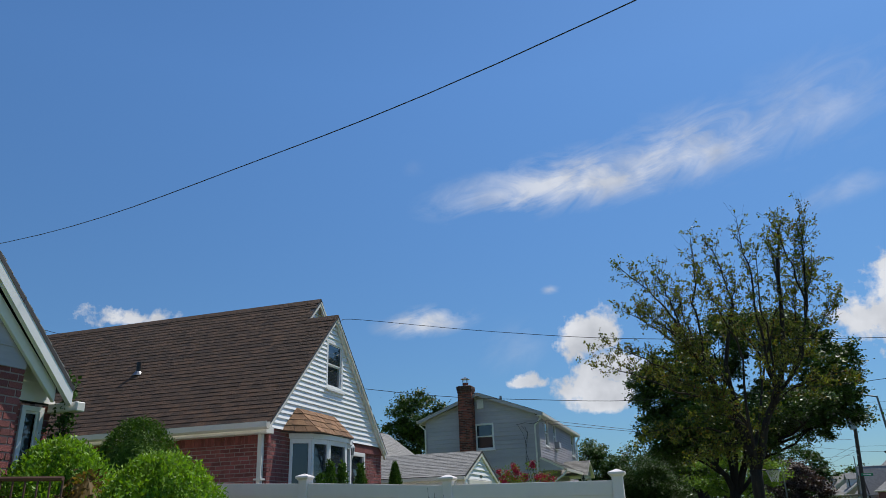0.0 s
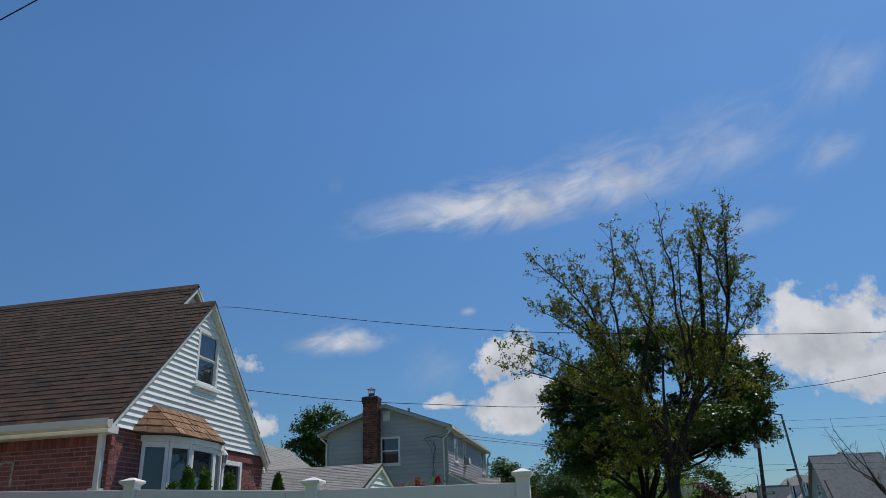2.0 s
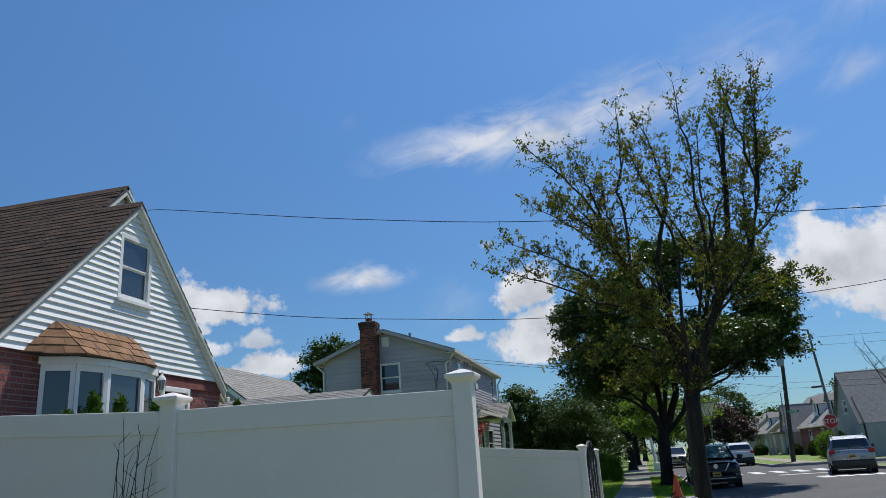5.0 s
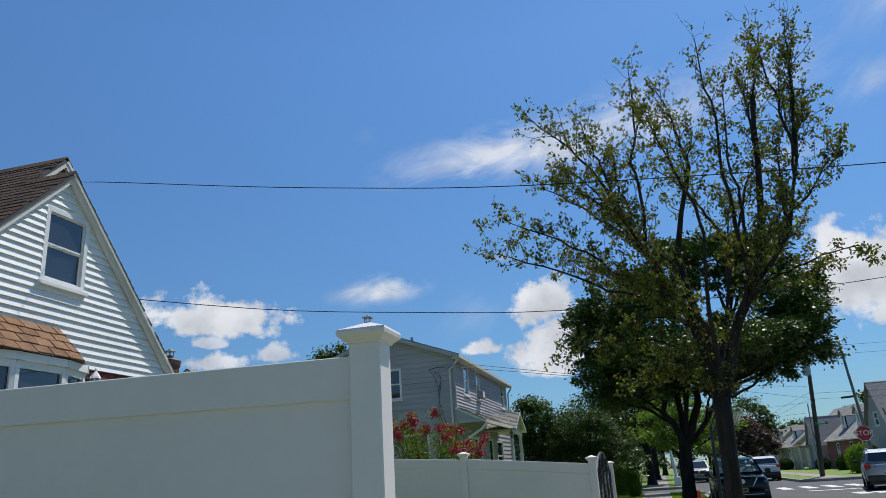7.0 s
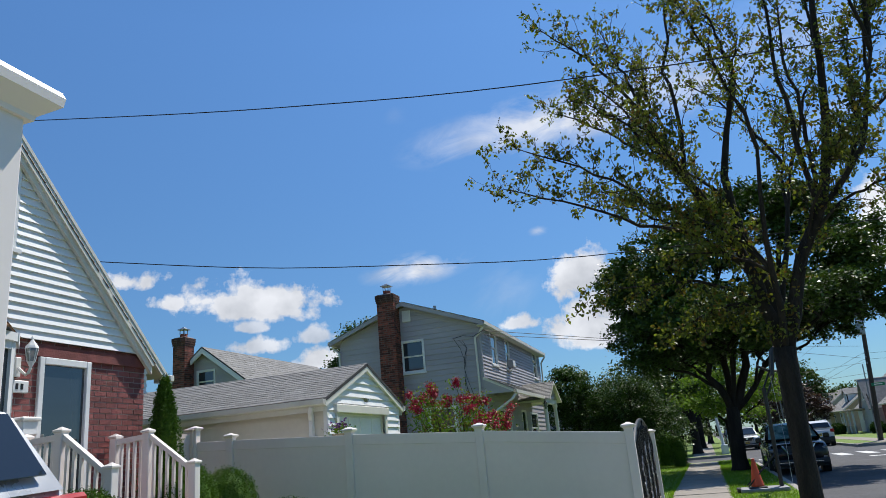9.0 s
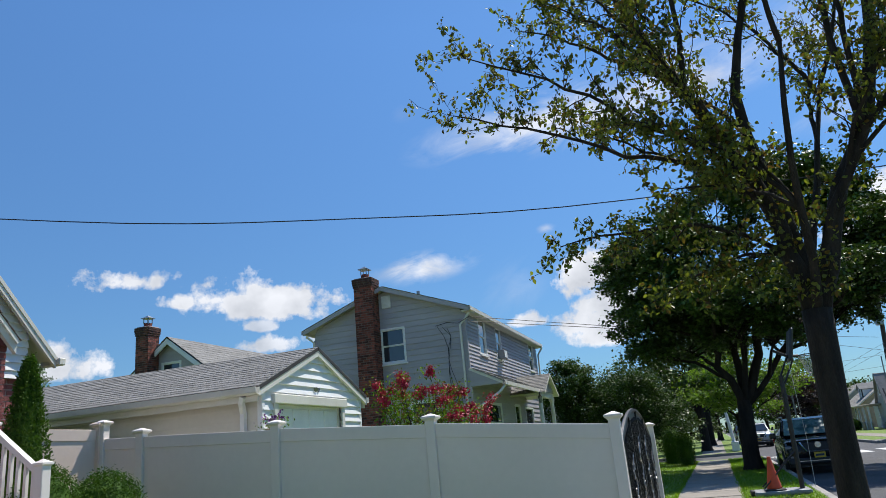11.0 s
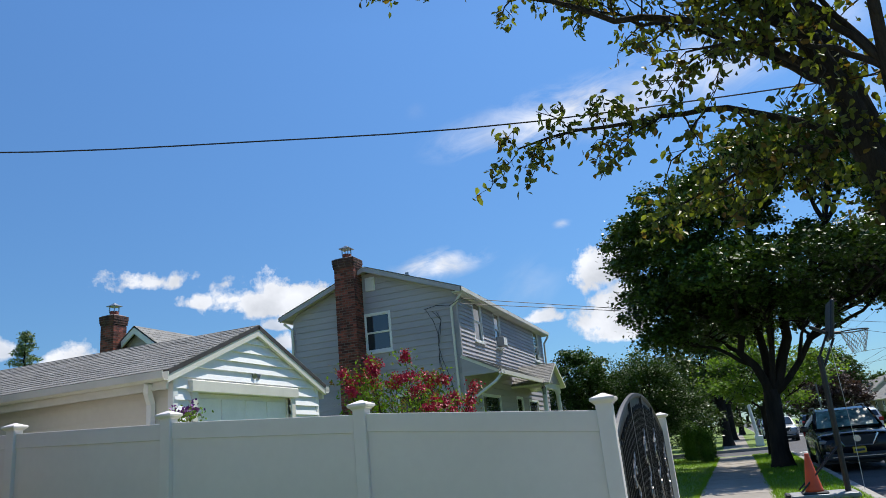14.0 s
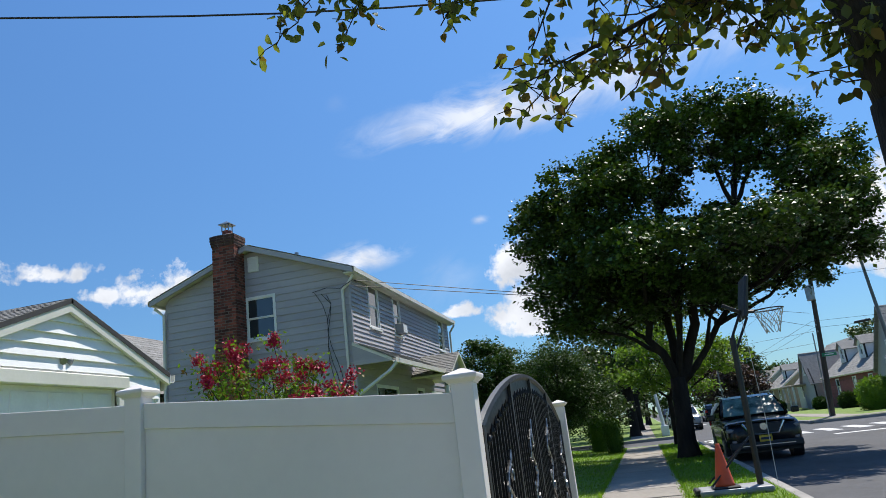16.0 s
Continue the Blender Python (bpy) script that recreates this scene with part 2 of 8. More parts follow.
M = {
    "lawn": material("lawn", (0.125, 0.22, 0.018), (0.165, 0.235, 0.03), 0.8, 0.9, bump=0.9, bump_scale=70, fine=0.5),
    "grass": material("grass_blade", (0.13, 0.25, 0.018), (0.17, 0.26, 0.03), 0.7, 0.7, vary=0.4, island=True, through=0.35, fine=0.0, spec=0.2),
    "walk": material("sidewalk_concrete", (0.32, 0.285, 0.24), (0.25, 0.225, 0.19), 0.9, 0.9, bump=0.25, fine=0.3, stains=0.35, vary=0.08),
    "asphalt": material("asphalt", (0.085, 0.085, 0.09), (0.065, 0.065, 0.07), 0.6, 0.9, bump=0.4, bump_scale=90, fine=0.4, stains=0.2),
    "kerb": material("kerb_stone", (0.36, 0.34, 0.31), (0.26, 0.25, 0.23), 1.5, 0.85, bump=0.3),
    "road_paint": material("road_paint", (0.75, 0.75, 0.73), (0.55, 0.55, 0.53), 3.0, 0.7, fine=0.5),
    "vinyl": material("white_vinyl", (0.83, 0.765, 0.725), (0.78, 0.715, 0.675), 0.7, 0.42, bump=0.03, bump_scale=8, fine=0.05, stains=0.08),
    # vinyl with the tan of warm sunlight painted into its base colour
    "vinyl_sunlit": material("sunlit_tan_vinyl", (0.80, 0.655, 0.57), (0.75, 0.61, 0.54), 0.7, 0.5, fine=0.08, stains=0.1),
    "white_siding": material("white_siding", (0.80, 0.80, 0.80), (0.74, 0.745, 0.75), 1.2, 0.5, fine=0.06, stains=0.08, vary=0.03),
    "grey_siding": material("grey_siding", (0.43, 0.405, 0.43), (0.37, 0.35, 0.375), 0.5, 0.55, stretch=(1, 1, 5), fine=0.12, stains=0.15, vary=0.06),
    "cream_siding": material("cream_siding", (0.66, 0.62, 0.53), (0.60, 0.56, 0.48), 0.8, 0.55, fine=0.08, stains=0.15, vary=0.03),
    "trim": material("white_trim", (0.80, 0.80, 0.79), (0.72, 0.72, 0.71), 2.0, 0.5, fine=0.08, stains=0.12),
    "cream_trim": material("cream_trim", (0.70, 0.68, 0.62), (0.63, 0.61, 0.55), 2.0, 0.5, fine=0.08, stains=0.15),
    "brick": material("red_brick", (0.30, 0.088, 0.08), (0.21, 0.062, 0.057), 5.0, 0.85, bump=0.5, bump_scale=120, fine=0.4, vary=0.28),
    "brick_sooty": material("sooty_brick", (0.12, 0.045, 0.032), (0.055, 0.026, 0.022), 5.0, 0.9, bump=0.5, bump_scale=120, fine=0.4, vary=0.5, island=True),
    "mortar_dark": material("weathered_mortar", (0.20, 0.155, 0.13), (0.13, 0.10, 0.09), 5.0, 0.95, bump=0.4),
    "brick_far": material("brown_brick", (0.25, 0.062, 0.04), (0.12, 0.038, 0.027), 6.0, 0.85, bump=0.5, bump_scale=120, fine=0.4, vary=0.65, island=True),
    "brick_joined": material("red_brick_rest", (0.30, 0.088, 0.08), (0.21, 0.062, 0.057), 5.0, 0.85, bump=0.5, bump_scale=120, fine=0.4, vary=0.28, island=True),
    "mortar": material("mortar", (0.37, 0.275, 0.245), (0.28, 0.21, 0.19), 6.0, 0.95, bump=0.4),
    "old_mortar": material("old_mortar", (0.48, 0.42, 0.37), (0.36, 0.31, 0.28), 9.0, 0.95, bump=0.5),
    "shingle_brown": material("brown_shingle", (0.1, 0.051, 0.026), (0.06, 0.032, 0.018), 5.0, 0.95, bump=0.7, bump_scale=160, fine=0.55, vary=0.34),
    "shingle_brown_rest": material("brown_shingle_rest", (0.1, 0.051, 0.026), (0.06, 0.032, 0.018), 5.0, 0.95, bump=0.7, bump_scale=160, fine=0.55, vary=0.34, island=True),
    "shingle_tan": material("tan_shingle", (0.30, 0.165, 0.085), (0.22, 0.115, 0.06), 5.0, 0.95, bump=0.7, bump_scale=160, fine=0.5, vary=0.22),
    "shingle_grey": material("grey_shingle", (0.30, 0.295, 0.28), (0.24, 0.235, 0.222), 4.0, 0.95, bump=0.7, bump_scale=160, fine=0.5, vary=0.1, island=True),
    "roof_edge": material("drip_edge", (0.05, 0.045, 0.045), None, 4.0, 0.6),
    "glass": glass_material("window_glass"),
    "glass_dark": glass_material("car_glass", (0.008, 0.01, 0.012), 0.02),
    # near-black paint: the darkness of unlit interiors is put into the colour
    "room": material("painted_dark_room", (0.03, 0.03, 0.032), None, 2.0, 0.9),
    "blind": material("white_blind", (0.6, 0.6, 0.58), None, 2.0, 0.7, fine=0.05),
    "iron": material("black_iron", (0.022, 0.021, 0.022), (0.035, 0.033, 0.032), 6.0, 0.42, 0.3, fine=0.2),
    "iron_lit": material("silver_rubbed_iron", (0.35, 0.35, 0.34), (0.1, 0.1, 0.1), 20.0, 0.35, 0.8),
    "metal": material("grey_metal", (0.35, 0.36, 0.37), (0.25, 0.26, 0.27), 4.0, 0.4, 0.8),
    "pole_metal": material("lamp_pole_metal", (0.20, 0.20, 0.20), (0.14, 0.14, 0.14), 4.0, 0.5, 0.5),
    "pole_wood": material("pole_wood", (0.085, 0.065, 0.05), (0.05, 0.04, 0.032), 2.0, 0.9, stretch=(4, 4, 0.3), bump=0.5),
    "cable": material("black_cable", (0.015, 0.015, 0.016), None, 4.0, 0.6),
    "bark": material("grey_bark", (0.06, 0.048, 0.036), (0.03, 0.025, 0.02), 3.0, 0.95, stretch=(3, 3, 0.6), bump=1.0, bump_scale=25, fine=0.5, spec=0.2),
    "bark_dark": material("dark_bark", (0.04, 0.031, 0.025), (0.024, 0.019, 0.016), 3.0, 0.95, stretch=(3, 3, 0.6), bump=1.0, bump_scale=25, fine=0.5, spec=0.2),
    "leaf_pear": material("pear_leaf", (0.105, 0.13, 0.022), (0.13, 0.135, 0.03), 0.6, 0.5, vary=0.5, island=True, through=0.38, fine=0.0, spec=0.3),
    "leaf_rust": material("rusty_leaf", (0.15, 0.085, 0.024), (0.12, 0.09, 0.026), 0.6, 0.6, vary=0.45, island=True, through=0.35, fine=0.0, spec=0.25),
    "leaf_maple": material("maple_leaf", (0.042, 0.085, 0.012), (0.062, 0.1, 0.016), 0.5, 0.45, vary=0.55, island=True, through=0.1, fine=0.0, spec=0.3),
    "leaf_light": material("light_leaf", (0.10, 0.18, 0.025), (0.13, 0.20, 0.035), 0.5, 0.6, vary=0.35, island=True, through=0.4, fine=0.0, spec=0.15),
    "leaf_mid": material("mid_leaf", (0.034, 0.075, 0.016), (0.048, 0.085, 0.021), 0.5, 0.5, vary=0.5, island=True, through=0.16, fine=0.0, spec=0.12),
    "leaf_plum": material("plum_leaf", (0.045, 0.028, 0.03), (0.06, 0.03, 0.03), 0.5, 0.5, vary=0.4, island=True, through=0.2, fine=0.0),
    "leaf_cypress": material("cypress_leaf", (0.14, 0.27, 0.012), (0.18, 0.30, 0.02), 2.0, 0.6, vary=0.4, island=True, through=0.3, fine=0.0),
    "leaf_arbor": material("arborvitae_leaf", (0.045, 0.10, 0.012), (0.065, 0.125, 0.018), 2.0, 0.65, vary=0.4, island=True, through=0.2, fine=0.0, spec=0.15),
    "leaf_spruce": material("spruce_leaf", (0.11, 0.17, 0.06), (0.13, 0.185, 0.075), 2.0, 0.6, vary=0.4, island=True, through=0.1, fine=0.0),
    "flower_red": material("crimson_flower", (0.46, 0.008, 0.055), (0.34, 0.006, 0.04), 8.0, 0.6, vary=0.35, island=True, through=0.04, fine=0.0),
    "flower_purple": material("purple_flower", (0.16, 0.02, 0.22), None, 8.0, 0.6, vary=0.3, island=True, fine=0.0),
    "car_black": material("black_car_paint", (0.006, 0.007, 0.01), None, 1.0, 0.16, 0.0, fine=0.0, spec=0.4),
    "car_silver": material("silver_car_paint", (0.42, 0.44, 0.46), None, 1.0, 0.3, 0.6, fine=0.0),
    "car_white": material("white_car_paint", (0.75, 0.75, 0.76), None, 1.0, 0.2, 0.0, fine=0.0),
    "rubber": material("tyre_rubber", (0.018, 0.018, 0.018), None, 10.0, 0.85),
    "chrome": material("chrome", (0.7, 0.7, 0.7), None, 2.0, 0.12, 1.0, fine=0.0),
    "lens_red": material("red_lens", (0.4, 0.01, 0.015), None, 2.0, 0.2, fine=0.0),
    "lens_clear": material("headlight_lens", (0.24, 0.25, 0.27), None, 2.0, 0.12, 0.4, fine=0.0),
    "sunshade": material("silver_sunshade", (0.22, 0.40, 0.40), (0.06, 0.12, 0.13), 3.0, 0.25, 0.0, bump=0.6, bump_scale=9),
    "plate": material("yellow_plate", (0.65, 0.42, 0.03), None, 2.0, 0.5, fine=0.0),
    "plate_ink": material("plate_ink", (0.02, 0.03, 0.08), None, 2.0, 0.5, fine=0.0),
    "orange": material("orange_plastic", (0.72, 0.085, 0.02), (0.6, 0.07, 0.02), 3.0, 0.5, fine=0.1, stains=0.2),
    "black_plastic": material("black_plastic", (0.02, 0.02, 0.022), None, 3.0, 0.5),
    "grey_plastic": material("grey_plastic", (0.32, 0.33, 0.34), (0.2, 0.2, 0.21), 3.0, 0.5),
    "net": material("net_cord", (0.6, 0.6, 0.58), None, 3.0, 0.8),
    "sign_red": material("sign_red", (0.45, 0.01, 0.02), None, 3.0, 0.4, fine=0.05),
    "sign_white": material("sign_white", (0.8, 0.8, 0.8), None, 3.0, 0.4, fine=0.0),
    "sign_green": material("sign_green", (0.01, 0.22, 0.10), None, 3.0, 0.4, fine=0.0),
    "rail_red": material("rusty_rail", (0.14, 0.07, 0.05), None, 3.0, 0.6),
    "grey_house": material("grey_stucco", (0.42, 0.42, 0.41), (0.36, 0.36, 0.36), 0.5, 0.8, fine=0.15, stains=0.2),
    "lamp_glass": glass_material("lantern_glass", (0.16, 0.18, 0.19), 0.08),
    "tan_stone": material("tan_stone", (0.42, 0.34, 0.25), (0.34, 0.27, 0.2), 3.0, 0.85, bump=0.4),
}


# ---- building helpers ----
def thing(name, label, category, group="", kind="", at=(0, 0, 0)):
    root = new(name)
    root.empty_display_size = 0.2
    root.location = at
    return tagged(root, label, category, group, kind)


def to_mesh(bm, name, mat):
    me = bpy.data.meshes.new(name)
    bm.to_mesh(me)
    bm.free()
    me.materials.append(M[mat])
    return me


def attach(ob, parent, label="", kind=""):
    ob.parent = parent
    if parent.data is None:
        ob.matrix_parent_inverse = Matrix.Translation(-Vector(parent.location))
    return tagged(ob, label, kind=kind)


def part(name, bm, mat, parent, label="", kind="", smooth=False):
    me = bm if isinstance(bm, bpy.types.Mesh) else to_mesh(bm, name, mat)
    if smooth:
        me.polygons.foreach_set("use_smooth", [True] * len(me.polygons))
    return attach(new(name, me), parent, label, kind)


def solo(name, bm, mat, label, category="", group="", kind="", smooth=False):
    me = to_mesh(bm, name, mat)
    if smooth:
        me.polygons.foreach_set("use_smooth", [True] * len(me.polygons))
    return tagged(new(name, me), label, category, group, kind)


BOX_FACES = ((0, 3, 2, 1), (4, 5, 6, 7), (0, 1, 5, 4), (1, 2, 6, 5), (2, 3, 7, 6), (3, 0, 4, 7))


def hexa(bm, pts):
    """Eight corners: four below, counter-clockwise, then four above."""
    v = [bm.verts.new(p) for p in pts]
    for f in BOX_FACES:
        bm.faces.new([v[i] for i in f])


def box(bm, x0, y0, z0, x1, y1, z1):
    hexa(bm, [(x0, y0, z0), (x1, y0, z0), (x1, y1, z0), (x0, y1, z0), (x0, y0, z1), (x1, y0, z1), (x1, y1, z1), (x0, y1, z1)])


def bevelled(x0, y0, z0, x1, y1, z1, r=0.01, seg=1):
    bm = bmesh.new()
    box(bm, x0, y0, z0, x1, y1, z1)
    bmesh.ops.bevel(bm, geom=list(bm.edges), offset=r, segments=seg, affect="EDGES", profile=0.5)
    return bm


def boxed(*c):
    bm = bmesh.new()
    box(bm, *c)
    return bm


def prism(bm, poly, axis, a, b):
    """Extrude a polygon along an axis. poly holds the other two coordinates in x, y, z order."""
    def at(p, w):
        q = list(p)
        q.insert(axis, w)
        return q
    lo, hi = [bm.verts.new(at(p, a)) for p in poly], [bm.verts.new(at(p, b)) for p in poly]
    bm.faces.new(lo[::-1])
    bm.faces.new(hi)
    for i in range(len(poly)):
        j = (i + 1) % len(poly)
        bm.faces.new((lo[i], lo[j], hi[j], hi[i]))
    bmesh.ops.recalc_face_normals(bm, faces=bm.faces)


def tube(bm, pts, radii, n=8, caps=True):
    pts = [Vector(p) for p in pts]
    if isinstance(radii, (int, float)):
        radii = [radii] * len(pts)
    rings, ref = [], None
    for i, p in enumerate(pts):
        d = (pts[min(i + 1, len(pts) - 1)] - pts[max(i - 1, 0)]).normalized()
        if ref is None:
            ref = d.orthogonal().normalized()
        ref = (ref - d * ref.dot(d))
        ref = ref.normalized() if ref.length > 1e-5 else d.orthogonal().normalized()
        s = d.cross(ref)
        rings.append([bm.verts.new(p + (ref * math.cos(2 * math.pi * k / n) + s * math.sin(2 * math.pi * k / n)) * radii[i]) for k in range(n)])
    for a, b in zip(rings, rings[1:]):
        for k in range(n):
            bm.faces.new((a[k], a[(k + 1) % n], b[(k + 1) % n], b[k]))
    if caps:
        bm.faces.new(rings[0][::-1])
        bm.faces.new(rings[-1])


def tubed(pts, radii, n=8):
    bm = bmesh.new()
    tube(bm, pts, radii, n)
    return bm


def lathe(profile, n=16, at=(0, 0, 0)):
    """Turned body from (radius, height) pairs."""
    bm = bmesh.new()
    tube(bm, [(at[0], at[1], at[2] + z + i * 1e-5) for i, (_, z) in enumerate(profile)], [max(r, 0.001) for r, _ in profile], n)
    return bm


def cuts(a, b, za, zb, holes):
    """The stretch a..b less the holes (u0, z0, u1, z1) that it meets between za and zb."""
    out = [(a, b)]
    for u0, z0, u1, z1 in holes:
        if z1 <= za + 1e-4 or z0 >= zb - 1e-4:
            continue
        out = [s for lo, hi in out for s in ((lo, min(hi, u0)), (max(lo, u1), hi)) if s[1] - s[0] > 0.02]
    return out


def board_wall(parent, face, edge, z0, z1, step, mat, holes=(), axis=0, out=1, lip=0.016, name="siding_board", core="room", depth=0.14):
    """A clapboard wall: its face lies at x (axis 0) or y (axis 1) = face; edge(z) gives its two ends. Each board is a part."""
    z, core_bm = z0, bmesh.new()

    def at(w, u, zz):
        return (face + w * out, u, zz) if axis == 0 else (u, face + w * out, zz)

    while z < z1 - 0.01:
        top = min(z + step, z1)
        levels = sorted({z, top, *(h for q in holes for h in (q[1], q[3]) if z < h < top)})
        for za, zb in zip(levels, levels[1:]):
            (a0, b0), (a1, b1) = edge(za), edge(zb)
            for lo, hi in cuts(min(a0, a1), max(b0, b1), za, zb, holes):
                lo0, hi0, lo1, hi1 = max(lo, a0), min(hi, b0), max(lo, a1), min(hi, b1)
                if hi0 - lo0 < 0.03:
                    continue
                if hi1 - lo1 < 0.001:
                    lo1 = hi1 = (max(lo1, lo0) + min(hi1, hi0)) / 2
                fa, fb = lip * (1 - (za - z) / step), lip * (1 - (zb - z) / step)
                bm = bmesh.new()
                hexa(bm, [at(-0.004, lo0, za), at(-0.004, hi0, za), at(fa, hi0, za), at(fa, lo0, za),
                          at(-0.004, lo1, zb), at(-0.004, hi1, zb), at(fb + 0.001, hi1, zb), at(fb + 0.001, lo1, zb)])
                bmesh.ops.recalc_face_normals(bm, faces=bm.faces)
                part(name, bm, mat, parent)
                hexa(core_bm, [at(-depth, lo0, za), at(-depth, hi0, za), at(-0.004, hi0, za), at(-0.004, lo0, za),
                               at(-depth, lo1, zb), at(-depth, hi1, zb), at(-0.004, hi1, zb), at(-0.004, lo1, zb)])
        z = top
    bmesh.ops.recalc_face_normals(core_bm, faces=core_bm.faces)
    part("wall_core", core_bm, core, parent)


def brick_wall(parent, face, u0, u1, z0, z1, axis, out, near=None, holes=(), depth=0.2, mat="brick", rest="brick_joined", name="brick", size=(0.203, 0.065), joint=0.011, bed="mortar"):
    """Running-bond bricks, proud of a mortar core. near(u, z): whether a brick is a part of its own; the rest are joined."""
    bl, bh = size
    rest_bm, core_bm = bmesh.new(), bmesh.new()

    def at(w, u, zz):
        return (face + w * out, u, zz) if axis == 0 else (u, face + w * out, zz)

    rng = random.Random(int(abs(face) * 100) + axis)
    row, z = 0, z0
    while z < z1 - 0.02:
        top = min(z + bh, z1)
        for lo, hi in cuts(u0, u1, z, top, holes):
            clo, chi = lo + (0.014 if lo == u0 else 0), hi - (0.014 if hi == u1 else 0)
            hexa(core_bm, [at(-depth, clo, z), at(-depth, chi, z), at(-0.003, chi, z), at(-0.003, clo, z),
                           at(-depth, clo, min(z + bh + joint, z1)), at(-depth, chi, min(z + bh + joint, z1)), at(-0.003, chi, min(z + bh + joint, z1)), at(-0.003, clo, min(z + bh + joint, z1))])
            u = lo - (bl / 2 if row % 2 else 0)
            while u < hi:
                a, b = max(u, lo), min(u + bl, hi)
                if b - a > 0.02:
                    w = rng.uniform(0.0, 0.006)
                    tip_z = rng.uniform(-0.003, 0.003)
                    bm = bmesh.new() if near and near((a + b) / 2, z) else None
                    pts = [at(-0.015, a, z), at(-0.015, b, z), at(w, b - 0.004, z + 0.003 + tip_z), at(w, a + 0.003, z + 0.003 - tip_z),
                           at(-0.015, a, top), at(-0.015, b, top), at(w, b - 0.003, top - 0.003), at(w, a + 0.003, top - 0.003)]
                    hexa(bm or rest_bm, pts)
                    if bm:
                        bmesh.ops.recalc_face_normals(bm, faces=bm.faces)
                        part(name, bm, mat, parent)
                u += bl + joint
        z += bh + joint
        row += 1
    bmesh.ops.recalc_face_normals(rest_bm, faces=rest_bm.faces)
    bmesh.ops.recalc_face_normals(core_bm, faces=core_bm.faces)
    part("mortar", core_bm, bed, parent)
    if rest_bm.verts:
        part("brickwork", rest_bm, rest, parent, kind="stuff")
    else:
        rest_bm.free()


def shingle_slope(parent, origin, along, up, length, rise, mat, near=None, near_mat=None, tab=0.31, course=0.14, name="shingle", trim=None, thick=0.012, deck="roof_edge"):
    """Courses of shingles on a slope. along, up: unit vectors in the slope; trim(s): lowest and highest reach up the slope at s along it."""
    o, a, u = Vector(origin), Vector(along).normalized(), Vector(up).normalized()
    nrm = a.cross(u).normalized()
    if nrm.z < 0:
        nrm = -nrm
    rest_v, rest_f = [], []
    rng = random.Random(int(abs(o.x * 31 + o.y * 17) * 10))
    k = 0
    t = 0.0
    while t < rise - 0.02:
        s = -rng.uniform(0, tab)
        while s < length:
            s0, s1 = max(s, 0) + 0.002, min(s + tab, length) - 0.003
            s += tab
            if s1 - s0 < 0.03:
                continue
            lo, hi = t, min(t + course * 1.12, rise)
            if trim:
                tl, th = trim((s0 + s1) / 2)
                lo, hi = max(lo, tl), min(hi, th)
                if hi - lo < 0.02:
                    continue
            lift, drop = thick * rng.uniform(0.75, 1.5), rng.uniform(-0.007, 0.007)
            p = [o + a * s0 + u * (lo + drop), o + a * s1 + u * (lo + drop), o + a * s1 + u * hi, o + a * s0 + u * hi]
            top = [p[0] + nrm * (lift + 0.004), p[1] + nrm * (lift + 0.004), p[2] + nrm * 0.004, p[3] + nrm * 0.004]
            pts = [tuple(q) for q in p + top]
            if near and near(p[0]):
                bm = bmesh.new()
                hexa(bm, pts)
                bmesh.ops.recalc_face_normals(bm, faces=bm.faces)
                part(name, bm, near_mat or mat, parent)
            else:
                i = len(rest_v)
                rest_v += pts
                rest_f += [tuple(i + j for j in f) for f in BOX_FACES[1:]]
        t += course
        k += 1
    if rest_v:
        me = bpy.data.meshes.new("shingles")
        me.from_pydata(rest_v, [], rest_f)
        me.materials.append(M[mat])
        part("shingles", me, mat, parent, kind="stuff")


def slab(corners, thick, mat, parent, name="roof_deck", label=""):
    """A slab under a four-cornered plane."""
    c = [Vector(p) for p in corners]
    n = (c[1] - c[0]).cross(c[3] - c[0]).normalized()
    if n.z < 0:
        n = -n
    bm = bmesh.new()
    hexa(bm, [tuple(p - n * thick) for p in c] + [tuple(p) for p in c])
    bmesh.ops.recalc_face_normals(bm, faces=bm.faces)
    return part(name, bm, mat, parent, label)


